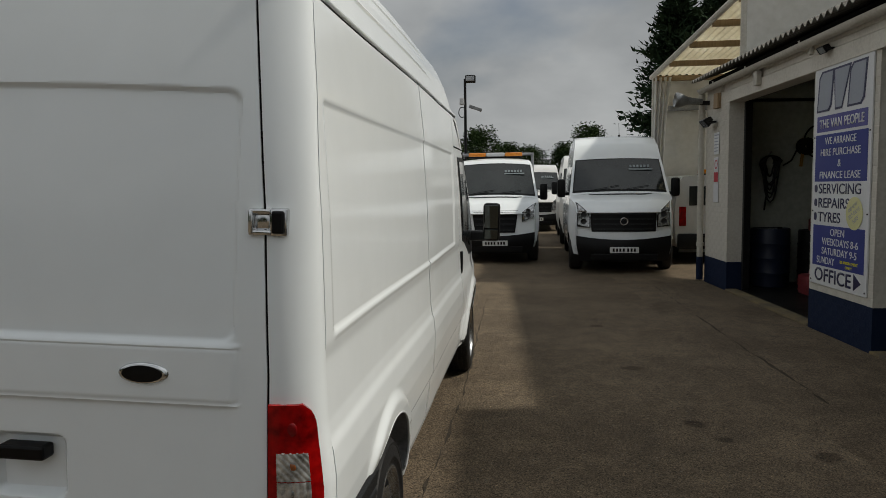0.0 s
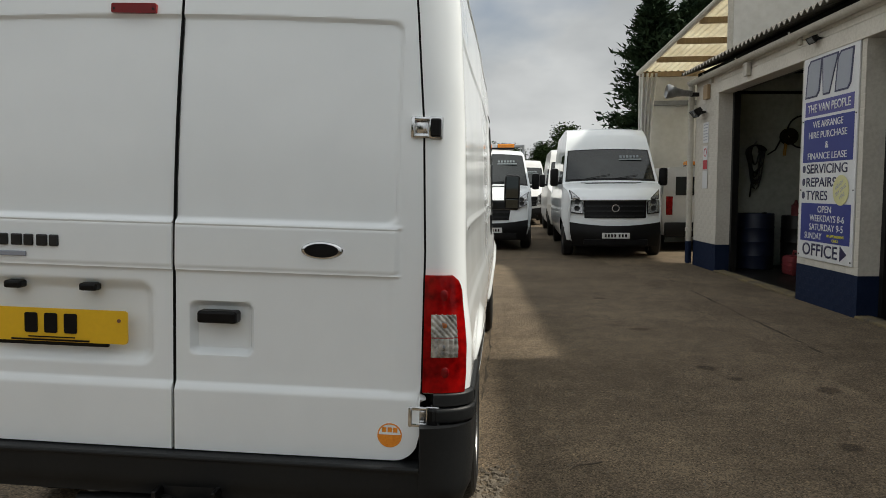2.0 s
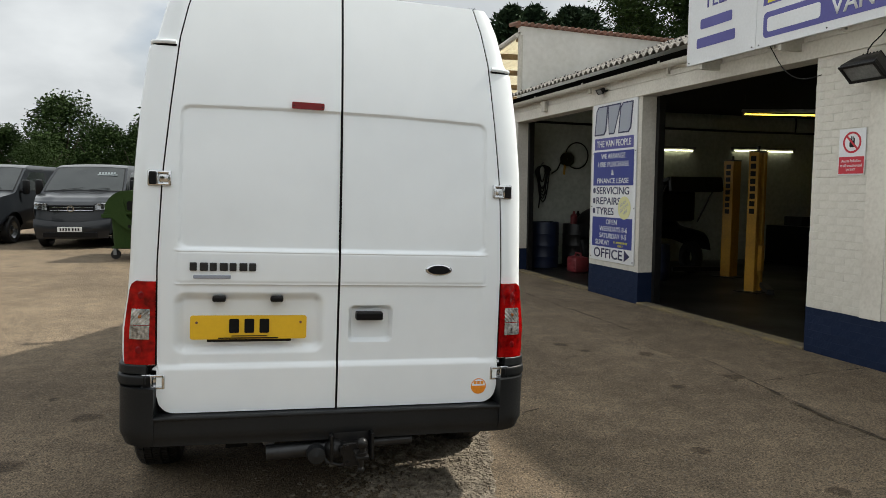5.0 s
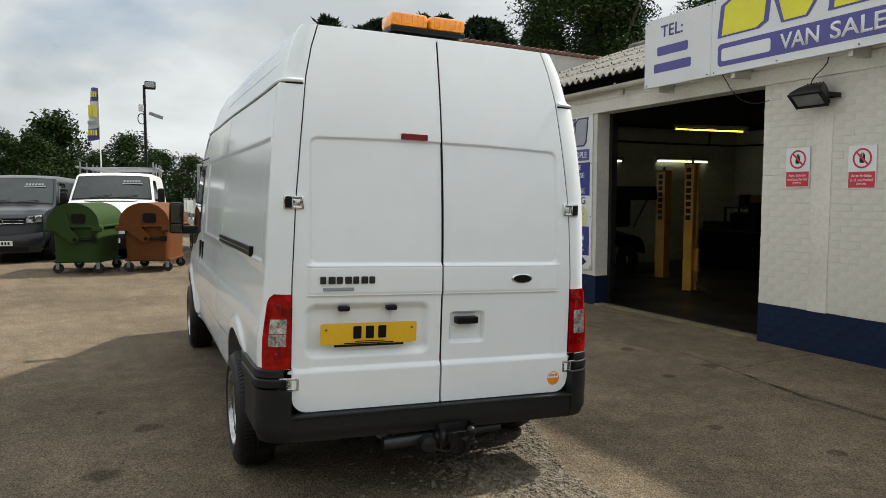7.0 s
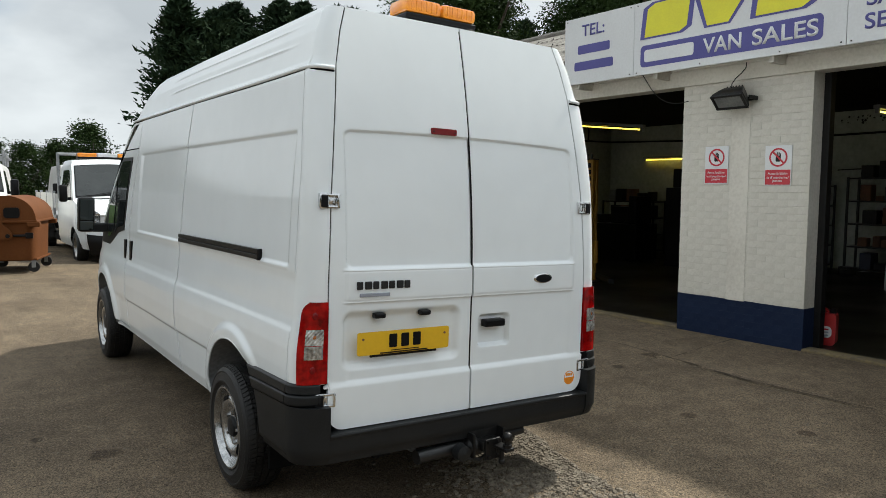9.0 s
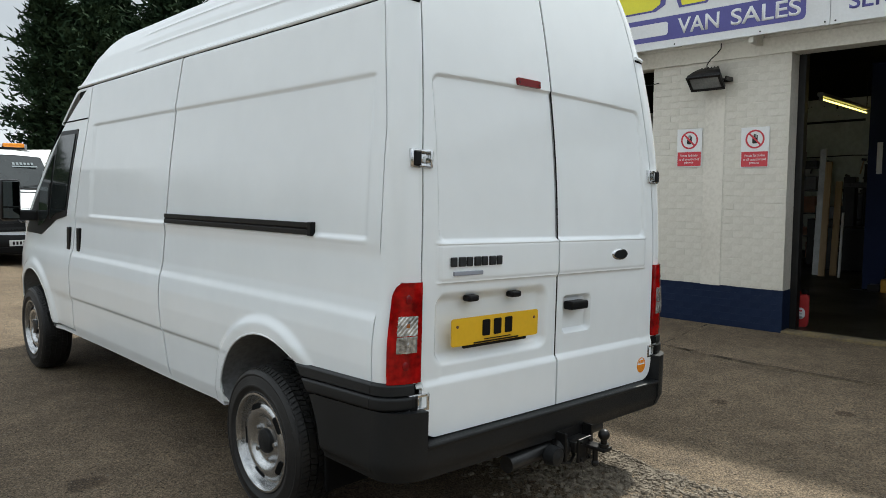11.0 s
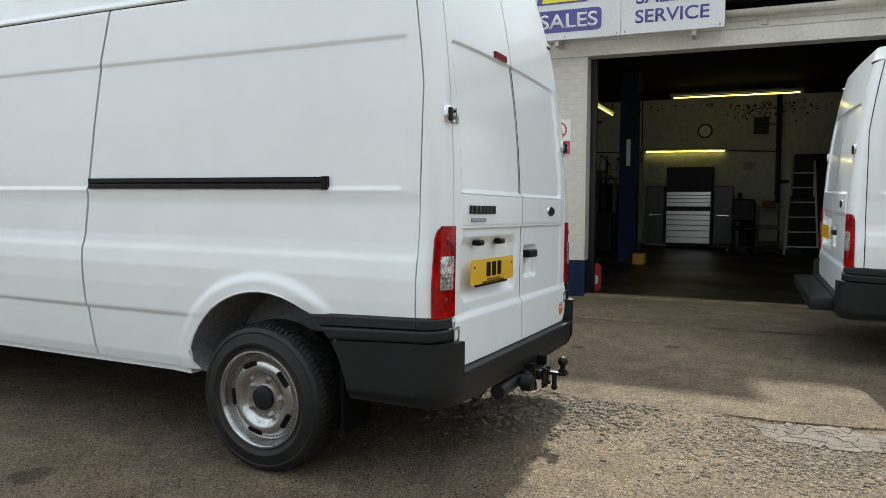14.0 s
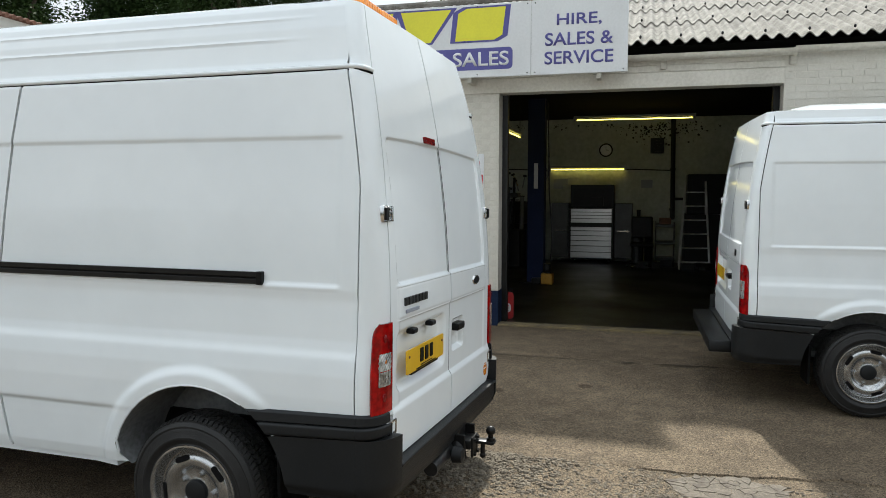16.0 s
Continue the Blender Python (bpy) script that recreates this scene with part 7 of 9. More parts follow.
# dark shelving and wall-hung tools along the back of the middle bay
for d, u, wd, h in ((7.9, 5.2, 1.5, 1.75), (7.9, 7.3, 1.8, 1.15), (7.9, 9.4, 1.6, 1.35), (7.7, 3.4, 1.0, 1.9)):
    sh = thing("storage_rack", "dark steel storage rack packed with grubby parts", "rack", "parts racks", W @ pose(d, u, 0.016))
    for s in (-1, 1):
        for e in (-1, 1):
            bm = bmesh.new()
            box(bm, e * 0.24 - 0.02, e * 0.24 + 0.02, s * wd / 2 - 0.02, s * wd / 2 + 0.02, 0, h, 0.003)
            part("upright", bm, "black_metal", sh)
    n = int(h / 0.42)
    for k in range(n + 1):
        z = 0.08 + k * (h - 0.12) / n
        bm = bmesh.new()
        box(bm, -0.22, 0.22, -wd / 2 + 0.02, wd / 2 - 0.02, z, z + 0.03, 0.003)
        part("shelf", bm, "black_metal", sh)
        y = -wd / 2 + 0.1
        while y < wd / 2 - 0.25:
            ww, hh = random.uniform(0.1, 0.28), random.uniform(0.08, 0.32)
            bm = bmesh.new()
            box(bm, -0.18, random.uniform(0.0, 0.18), y, y + ww, z + 0.03, z + 0.03 + hh, 0.012)
            part("stored_box", bm, random.choice(("black", "locker", "grey_pipe", "blueplastic", "tile", "black", "galv")), sh)
            y += ww + random.uniform(0.02, 0.12)
# alloy wheel rim hung on the back wall
aw = thing("alloy_wheel", "dull multi-spoke alloy wheel hung on the back wall", "wheel rim", matrix=W @ pose(8.25, 1.64, 2.04, 0, -90, 0) @ Matrix.Scale(0.88, 4))
bm = bmesh.new()
lathe(bm, [(0.205, 0.0), (0.215, 0.09), (0.232, 0.10), (0.240, 0.09), (0.235, 0.0)], 36)
part("rim", bm, "alloy", aw, smooth=40)
bm = bmesh.new()
rod(bm, (0, 0, 0.03), (0, 0, 0.085), 0.05, 0.042, seg=18)
part("hub", bm, "alloy", aw)
for k in range(10):
    bm = bmesh.new()
    box(bm, 0.04, 0.21, -0.010, 0.010, 0.05, 0.075, 0.004, Matrix.Rotation(2 * math.pi * k / 10, 4, "Z"))
    part("spoke", bm, "alloy", aw)
bm = bmesh.new()
rod(bm, (0, 0, -0.10), (0, 0, 0.02), 0.012)
part("hook", bm, "black_metal", aw)
# clutter hung and stacked at the side of the front bay
rng = random.Random(41)
for k in range(16):
    d, u, z = 8.33, rng.uniform(1.7, 3.6), rng.uniform(1.15, 2.0)
    s = rng.uniform(0.05, 0.16)
    tl_ = thing("hand_tool", "grubby tool hung on the workshop wall", "tool", "wall tools", W @ pose(d, u, z, rng.uniform(-25, 25), 0, 0))
    bm = bmesh.new()
    box(bm, -0.02, 0.02, -0.012, 0.012, -s, s, 0.005)
    part("shaft", bm, rng.choice(("galv", "woodpale", "black", "locker")), tl_)
    bm = bmesh.new()
    box(bm, -0.025, 0.025, -0.045, 0.045, s, s + 0.05, 0.01)
    part("head", bm, rng.choice(("galv", "black_metal", "grey_pipe")), tl_)
for d, u, r, h, mt in ((7.2, 1.9, 0.05, 1.5, "galv"), (7.0, 2.05, 0.03, 1.9, "black_metal"), (5.4, 1.95, 0.022, 1.08, "board"), (7.7, -0.85, 0.09, 0.95, "black"), (7.5, -0.62, 0.12, 0.62, "locker"), (7.9, -0.62, 0.045, 1.18, "black")):
    po = thing("pole", "long worn pole leaning among the clutter", "pole", "leaning poles", W @ pose(d, u, 0.016, 0, 4, 0))
    bm = bmesh.new()
    rod(bm, (0, 0, 0), (0, 0, h), r, r * 0.9, seg=12)
    part("shaft", bm, mt, po)
    bm = bmesh.new()
    rod(bm, (0, 0, h), (0, 0, h + 0.02), r * 1.06, seg=12)
    part("cap", bm, "black", po)
# hoses down the side of the lift column
lh = thing("lift_hose", "black hydraulic hose hanging beside the lift column", "hose", matrix=W)
bm = bmesh.new()
pipe(bm, [(4.1, 0.93, 3.2), (4.08, 0.91, 2.4), (4.06, 0.89, 1.6), (4.02, 0.82, 0.9), (3.98, 0.84, 0.4)], 0.012, 6)
part("run", bm, "grey_pipe", lh)
# scattered floor clutter
for k in range(14):
    d, u = random.uniform(6.8, 7.7), random.choice((random.uniform(-2, -0.4), random.uniform(2.6, 9.5)))
    s = random.uniform(0.06, 0.14)
    bx = thing("parts_box", "grubby small box of parts on the workshop floor", "box", "parts boxes", W @ pose(d, u, 0.016, 0, 0, random.uniform(0, 90)))
    bm = bmesh.new()
    box(bm, -s, s, -s * 0.7, s * 0.7, 0, s * 1.1, 0.01)
    part("body", bm, random.choice(("black", "grey_pipe", "locker", "black_metal")), bx)
    bm = bmesh.new()
    box(bm, -s * 0.9, s * 0.9, -s * 0.6, s * 0.6, s * 1.1, s * 1.14, 0.002)
    part("lid", bm, "black", bx)

# ---- the yard beyond ----
def small_wheel(parent, x, y, r=0.34, side=1):
    w = new("wheel")
    w.parent = parent
    w.matrix_basis = Matrix.Translation((x, y, r)) @ Matrix.Rotation(radians(90) * side, 4, "Y")
    bm = bmesh.new()
    lathe(bm, [(r * 0.6, -0.1), (r * 0.9, -0.11), (r, -0.08), (r, 0.08), (r * 0.9, 0.11), (r * 0.62, 0.10)], 30)
    part("tyre", bm, "rubber", w, smooth=40)
    bm = bmesh.new()
    lathe(bm, [(r * 0.62, 0.09), (r * 0.56, 0.07), (r * 0.4, 0.03), (r * 0.2, 0.06), (0.0, 0.07)], 24)
    part("rim", bm, "steel", w, smooth=40)


def front_van(name, label, m, hw, roof, length, ws_top, nose_z, hood_y, hood_z, ws_y, paint, group="parked vans", lamp=(0.70, 0.74, 1.02, 0.98, 0.76, 1.26),
              grille=(0.66, 0.68, 0.70, 1.06, 3), cab_only=0.0, mirror=True, bumper=("black", 0.60), bulge=0.03, card=True):
    """A van seen from its front: the nose at y = 0 towards -y, the body running to +y.
    lamp: inner edge, its low and high z, outer edge, its low and high z; grille: half widths low and high, z from and to, slats."""
    v = thing(name, label, "van", group, m)
    gap = roof - ws_top
    tops = [(0.0, nose_z), (0.06, nose_z + 0.07), (0.30, nose_z + 0.62 * (hood_z - nose_z)), (hood_y, hood_z), (ws_y, ws_top), (ws_y + 0.10 + 0.25 * gap, ws_top + 0.55 * gap),
            (ws_y + 0.25 + 0.7 * gap, ws_top + 0.86 * gap), (ws_y + 0.6 + 1.2 * gap, roof), (length, roof - 0.02)]
    rel = [(0.30, 0.93), (0.5, 0.985), (0.9, 1.0), (1.25, 0.985), (1.5, 0.955), (ws_top, 0.87), (roof + 0.001, 0.80)]
    end = cab_only or length
    def wid(y, z):
        return hw * lerp_table(rel, z) * (1 - 0.13 * (1 - step(0.0, 0.8, y)) ** 1.5)
    def bow(t, y):
        return 0.16 * t * t * (1 - step(0.0, 1.6, y))
    def top_y(z):
        for (y0, z0), (y1, z1) in zip(tops, tops[1:]):
            if z <= z1:
                return y0 + (y1 - y0) * max(z - z0, 0) / max(z1 - z0, 1e-6)
        return length
    for side in (-1, 1):
        def sidef(a, b):
            y = end * a
            z = 0.34 + (lerp_table(tops, y) - 0.34) * b
            return Vector((side * wid(y, z), y + bow(1, y), z))
        panel("side_panel", sidef, 60, 24, paint, v, 0, 0.02, side < 0, hole=(0.92, 0.36, 0.43))
        def win(y0, y1, z0, dz):
            def f(a, b):
                y = y0 + (y1 - y0) * a
                zt = min(lerp_table(tops, y - 0.12) - dz, ws_top - 0.10)
                z = z0 + (max(zt, z0 + 0.03) - z0) * b
                return Vector((side * (wid(y, z) + 0.006), y + bow(1, y), z))
            return f
        panel("side_window", win(ws_y * 0.5 + hood_y * 0.5, ws_y + 0.95, hood_z + 0.04, 0.12), 12, 8, "dark_glass", v, 0, 0.01, side < 0, label="dark cab side window")
        small_wheel(v, side * (hw - 0.14), 0.92, 0.345, side)
        small_wheel(v, side * (hw - 0.14), length - 1.0, 0.345, side)
        if mirror:
            bm = bmesh.new()
            box(bm, hw + 0.03, hw + 0.20, hood_y + 0.30, hood_y + 0.42, hood_z - 0.05, hood_z + 0.32, 0.045)
            mi = part("mirror", bm, "black", v, "black door mirror", 40, matrix=Matrix.Diagonal((side, 1, 1, 1)))
            bm = bmesh.new()
            box(bm, hw - 0.10, hw + 0.06, hood_y + 0.33, hood_y + 0.40, hood_z - 0.01, hood_z + 0.05, 0.01)
            part("mirror_arm", bm, "black", mi)
    def skin(y0, y1, t0=-1.0, t1=1.0, lift=0.0):
        def f(a, b):
            y = y0 + (y1 - y0) * b
            t = t0 + (t1 - t0) * a
            z = lerp_table(tops, y)
            hump = 0.018 * (step(0.45, 0.62, abs(t)) - step(0.78, 0.95, abs(t))) * step(0.05, 0.3, y) * (1 - step(hood_y - 0.1, hood_y, y))
            return Vector((t * wid(y, z), y + bow(t, y), z + bulge * (1 - t * t) * step(0.1, 0.6, y) + hump + lift))
        return f
    def nose(t, z):
        return Vector((t * wid(0.0, z), bow(t, 0.0) + 0.05 * step(0.50, nose_z, z), z))
    def face_pt(t, z):
        """A point of the nose or, higher up, of the bonnet's front."""
        if z <= nose_z:
            return nose(t, z)
        y = top_y(z)
        p = skin(y, y, t, t)(0, 0)
        return Vector((p.x, p.y + 0.03 * (1 - step(0, 0.1, y)), z))
    panel("bonnet", skin(0.0, hood_y), 40, 16, paint, v, 0, 0.02)
    panel("windscreen_frame", skin(hood_y, ws_y), 24, 12, paint, v, 0, 0.02)
    panel("windscreen_seal", skin(hood_y + 0.03, ws_y - 0.015, -0.945, 0.945), 24, 12, "black", v, 0.005, 0.01)
    panel("windscreen", skin(hood_y + 0.06, ws_y - 0.035, -0.92, 0.92), 24, 12, "dark_glass", v, 0.010, 0.01, label="dark windscreen")
    panel("roof", skin(ws_y, end), 32, 40, paint, v, 0, 0.02)
    tilt = -math.atan2(ws_y - hood_y, ws_top - hood_z)
    if card:
        yy = hood_y + (ws_y - hood_y) * 0.72
        R = Matrix.Translation(skin(yy, yy, 0.48, 0.48)(0, 0) + Vector((0, -0.02, 0.012))) @ Matrix.Rotation(tilt, 4, "X")
        bm = bmesh.new()
        box(bm, -0.22, 0.24, -0.003, 0.0, -0.085, -0.045, 0.001)
        crd = part("price_card", bm, "glasscard", v, "pale price strip behind the windscreen", matrix=R)
        bm = bmesh.new()
        for i in range(6):
            box(bm, -0.20 + 0.068 * i, -0.155 + 0.068 * i, -0.003, 0.0, -0.02, 0.05)
        part("price_bars", bm, "glasscard", crd)
    panel("nose", lambda a, b: nose(2 * a - 1, 0.34 + (nose_z - 0.34) * b), 24, 14, paint, v, 0, 0.02)
    bz = bumper[1]
    panel("bumper", lambda a, b: nose(2 * a - 1, 0.24 + (bz + 0.07 * abs(2 * a - 1) ** 2 - 0.24) * b) + Vector((0, -0.05 - 0.025 * math.sin(math.pi * b), 0)), 24, 8, bumper[0], v, 0, 0.08)
    bm = bmesh.new()
    box(bm, -hw * 0.6, hw * 0.6, -0.075, -0.03, 0.27, 0.38, 0.01)
    part("air_intake", bm, "black", v)
    g0, g1, gz0, gz1, ns = grille
    def gpt(a, b, off):
        half = g0 + (g1 - g0) * b
        z = gz0 + (gz1 - gz0) * b
        return face_pt((2 * a - 1) * half, z) + Vector((0, -off, off * 0.4))
    g = panel("grille", lambda a, b: gpt(a, b, 0.012), 24, 8, "black", v, 0, 0.02, label="black slatted grille")
    for s in range(ns):
        c = (s + 0.5) / ns
        panel("slat", lambda a, b: gpt(0.03 + 0.94 * a, c - 0.045 + 0.09 * b, 0.024), 12, 1, "plastic" if ns > 2 else "chrome", g, 0, 0.012)
    bm = bmesh.new()
    q = gpt(0.5, 0.5, 0.03)
    lathe(bm, [(0.055, 0), (0.055, 0.012), (0.075, 0.012), (0.075, 0.0)], 24, Matrix.Translation(q) @ Matrix.Rotation(radians(90), 4, "X"))
    part("badge_ring", bm, "chrome", v, "plain bright badge ring")
    t0, l0, h0, t1, l1, h1 = lamp
    for side in (-1, 1):
        def lp_(a, b, grow, off):
            a, b = 0.5 + (a - 0.5) * grow, 0.5 + (b - 0.5) * grow
            lo, hi = l0 + (l1 - l0) * a, h0 + (h1 - h0) * a
            return face_pt(side * (t0 + (t1 - t0) * a), lo + (hi - lo) * b) + Vector((0, -off, off * 0.55))
        hl = panel("headlamp", lambda a, b: lp_(a, b, 1.0, 0.040), 10, 12, "black", v, 0, 0.03, side < 0, label="clear headlamp in a dark bowl")
        panel("lens", lambda a, b: lp_(a, b, 0.90, 0.046), 10, 12, "lamp_bowl", hl, 0, 0.01, side < 0)
        for b in (0.28, 0.66):
            bm = bmesh.new()
            c = lp_(0.5, b, 1.0, 0.056)
            r = min(0.06, (h0 - l0) * 0.24)
            lathe(bm, [(0.0, 0.0), (r * 0.6, 0.002), (r, 0.012), (r * 1.05, 0.0)], 18, Matrix.Translation(c) @ Matrix.Rotation(radians(90), 4, "X"))
            part("lamp_bowl", bm, "grey_pipe", hl)
    bm = bmesh.new()
    box(bm, -0.26, 0.26, -0.10, -0.085, 0.40, 0.51, 0.004)
    pl = part("number_plate", bm, "plate_w", v, "white front number plate with plain bars")
    bm = bmesh.new()
    for i in range(7):
        box(bm, -0.21 + 0.06 * i + (0.02 if i > 3 else 0), -0.175 + 0.06 * i + (0.02 if i > 3 else 0), -0.103, -0.099, 0.425, 0.485)
    part("plate_mark", bm, "black", pl)
    for x0, x1 in ((-0.50, 0.0), (0.15, 0.60)):
        bm = bmesh.new()
        pts = [skin(hood_y + 0.05 + 0.022 * i, hood_y + 0.05 + 0.022 * i, (x0 + (x1 - x0) * i / 3) / hw, 0)(0, 0) + Vector((0, -0.02, 0.02)) for i in range(4)]
        pipe(bm, pts, 0.006, 6)
        part("wiper", bm, "black", v)
    panel("scuttle", lambda a, b: skin(hood_y - 0.15 + 0.09 * b, hood_y - 0.15 + 0.09 * b, -0.62 + 1.24 * a, 0)(0, 0), 16, 3, "black", v, 0.006, 0.01)
    bm = bmesh.new()
    box(bm, -hw * 0.8, hw * 0.8, 0.3, length - 0.1, 0.30, 0.45)
    part("underbody", bm, "gap", v)
    def back(a, b):
        z = 0.34 + (roof - 0.36) * b
        return Vector(((2 * a - 1) * wid(end, z), end, z))
    panel("rear_panel", back, 8, 8, paint, v, 0, 0.02, True)
    return v


def light_bar(parent, y, z, half, middle):
    b = new("light_bar")
    b.parent = parent
    b.matrix_basis = pose(0, y, z)
    tagged(b, "amber light bar on the roof")
    bm = bmesh.new()
    box(bm, -half, half, -0.12, 0.12, 0.0, 0.04, 0.01)
    part("base", bm, "black", b)
    for x0, x1, mt in ((-half, -half * 0.36, "amber"), (-half * 0.34, half * 0.34, middle), (half * 0.36, half, "amber")):
        bm = bmesh.new()
        box(bm, x0, x1, -0.12, 0.12, 0.04, 0.13, 0.02)
        part("dome" if mt == "amber" else "centre", bm, mt, b)


# white high-roof van facing the yard
crafter = front_van("high_roof_van", "white high-roof van with a black grille facing the yard", pose(3.33, 11.81, 0.0, 0, 0, -1.5), 1.0, 2.68, 5.9, 2.17, 1.14, 0.90, 1.46, 1.52, "paint", lamp=(0.70, 0.84, 1.06, 0.97, 0.86, 1.32), grille=(0.67, 0.69, 0.78, 1.15, 4), bumper=("black", 0.64))
bm = bmesh.new()
rod(bm, (0.10, 2.1, 2.66), (0.10, 2.2, 2.95), 0.006, 0.003, 6)
ball(bm, (0.10, 2.1, 2.68), 0.025)
part("aerial", bm, "black", crafter)
# recovery truck: cab with a light bar and a flat bed behind
truck = front_van("recovery_truck", "white recovery truck cab with an amber light bar", pose(0.89, 13.30, 0.02, 0, 0, 2.0), 0.96, 2.25, 6.4, 2.12, 1.06, 0.85, 1.37, 1.60, "paint", lamp=(0.68, 0.86, 1.06, 0.99, 0.98, 1.26), grille=(0.50, 0.58, 0.66, 1.12, 4), cab_only=2.9, bulge=0.05)
tagged(truck, category="truck")
light_bar(truck, 2.15, 2.29, 0.63, "board")
bm = bmesh.new()
box(bm, -1.0, 1.0, 3.0, 6.3, 0.86, 0.98, 0.01)
part("flat_bed", bm, "galv", truck)
for x in (-1.0, 1.0):
    for y in (3.1, 4.2, 5.3, 6.2):
        bm = bmesh.new()
        box(bm, x - 0.03, x + 0.03, y - 0.03, y + 0.03, 0.98, 1.55, 0.005)
        part("stake", bm, "galv", truck)
    bm = bmesh.new()
    box(bm, x - 0.02, x + 0.02, 3.05, 6.25, 1.15, 1.5, 0.005)
    part("side_board", bm, "paint_old", truck)
bm = bmesh.new()
for x in (-0.9, 0.9):
    rod(bm, (x, 3.02, 0.95), (x, 3.02, 2.45), 0.035)
rod(bm, (-0.9, 3.02, 2.42), (0.9, 3.02, 2.42), 0.035)
rod(bm, (-0.9, 3.02, 1.7), (0.9, 3.02, 1.7), 0.03)
part("headboard", bm, "galv", truck)
# row behind the bins
greyvan = front_van("grey_van", "dark grey metallic van with headlamps facing the yard", pose(-4.38, 14.6, ground_z(-4.38, 14.6), 0, 0, -4.0), 0.96, 1.98, 5.0, 1.90, 1.00, 0.95, 1.27, 1.85, "grey_paint", lamp=(0.60, 0.86, 1.0, 0.99, 0.88, 1.06), grille=(0.58, 0.58, 0.84, 0.98, 2), bumper=("grey_paint", 0.62))
rackvan = front_van("old_white_van", "white van with a ladder rack on its roof", pose(-2.23, 14.8, ground_z(-2.23, 14.8), 0, 0, -5.0), 0.98, 2.06, 4.9, 1.98, 1.05, 0.75, 1.36, 1.40, "paint_old")
for y in (1.9, 2.9, 3.9, 4.6):
    bm = bmesh.new()
    rod(bm, (-0.92, y, 2.20), (0.92, y, 2.20), 0.022)
    for x in (-0.86, 0.86):
        rod(bm, (x, y, 2.02), (x, y, 2.36), 0.018)
    part("rack_bar", bm, "galv", rackvan)
for x in (-0.92, 0.92):
    bm = bmesh.new()
    rod(bm, (x, 1.7, 2.22), (x, 4.7, 2.22), 0.022)
    part("rack_rail", bm, "galv", rackvan)
front_van("far_white_van", "white high van parked close behind the high-roof van", pose(3.40, 18.0, 0.0, 0, 0, -1.0), 0.98, 2.55, 5.5, 2.15, 1.06, 0.90, 1.45, 1.60, "paint_old")
front_van("far_white_van", "white van with a rack far down the yard", pose(1.85, 24.5, ground_z(1.85, 24.5), 0, 0, 0.0), 0.98, 2.45, 5.5, 2.15, 1.06, 0.90, 1.45, 1.60, "paint_old")
front_van("far_grey_van", "dark grey van at the far hedge", pose(-10.2, 21.0, 0.15, 0, 0, 14.0), 0.96, 1.95, 5.0, 1.87, 1.00, 0.95, 1.27, 1.85, "grey_paint", lamp=(0.60, 0.86, 1.0, 0.99, 0.88, 1.06), grille=(0.58, 0.58, 0.84, 0.98, 2), card=False)
front_van("far_dark_van", "dark van at the end of the row", pose(-7.2, 15.9, 0.15, 0, 0, -9.0), 0.96, 1.98, 5.0, 1.90, 1.00, 0.95, 1.27, 1.85, "grey_paint", lamp=(0.60, 0.86, 1.0, 0.99, 0.88, 1.06), grille=(0.58, 0.58, 0.84, 0.98, 2), card=False)
# low white van under the canopy, seen from behind
sv = front_van("small_white_van", "small white van with an amber beacon, its tail to the yard", pose(5.42, 17.9, 0.0, 0, 0, 181.0), 0.90, 1.82, 4.2, 1.74, 0.95, 0.9, 1.22, 1.6, "paint_old", lamp=(0.66, 0.76, 0.94, 0.98, 0.80, 1.02), grille=(0.50, 0.52, 0.70, 0.90, 3))
light_bar(sv, 3.6, 1.82, 0.28, "amber")
for s in (-1, 1):
    bm = bmesh.new()
    box(bm, s * 0.74 - 0.07, s * 0.74 + 0.07, 4.19, 4.23, 0.78, 1.18, 0.012)
    part("tail_lamp", bm, "red_lens", sv, "red tail lamp", 40)
    bm = bmesh.new()
    box(bm, s * 0.34 - 0.27, s * 0.34 + 0.27, 4.20, 4.215, 1.20, 1.60, 0.004)
    part("rear_window", bm, "dark_glass", sv, "dark rear window")
bm = bmesh.new()
box(bm, -0.84, 0.84, 4.16, 4.30, 0.30, 0.62, 0.03)
part("rear_bumper", bm, "plastic", sv, "black rear bumper", 40)


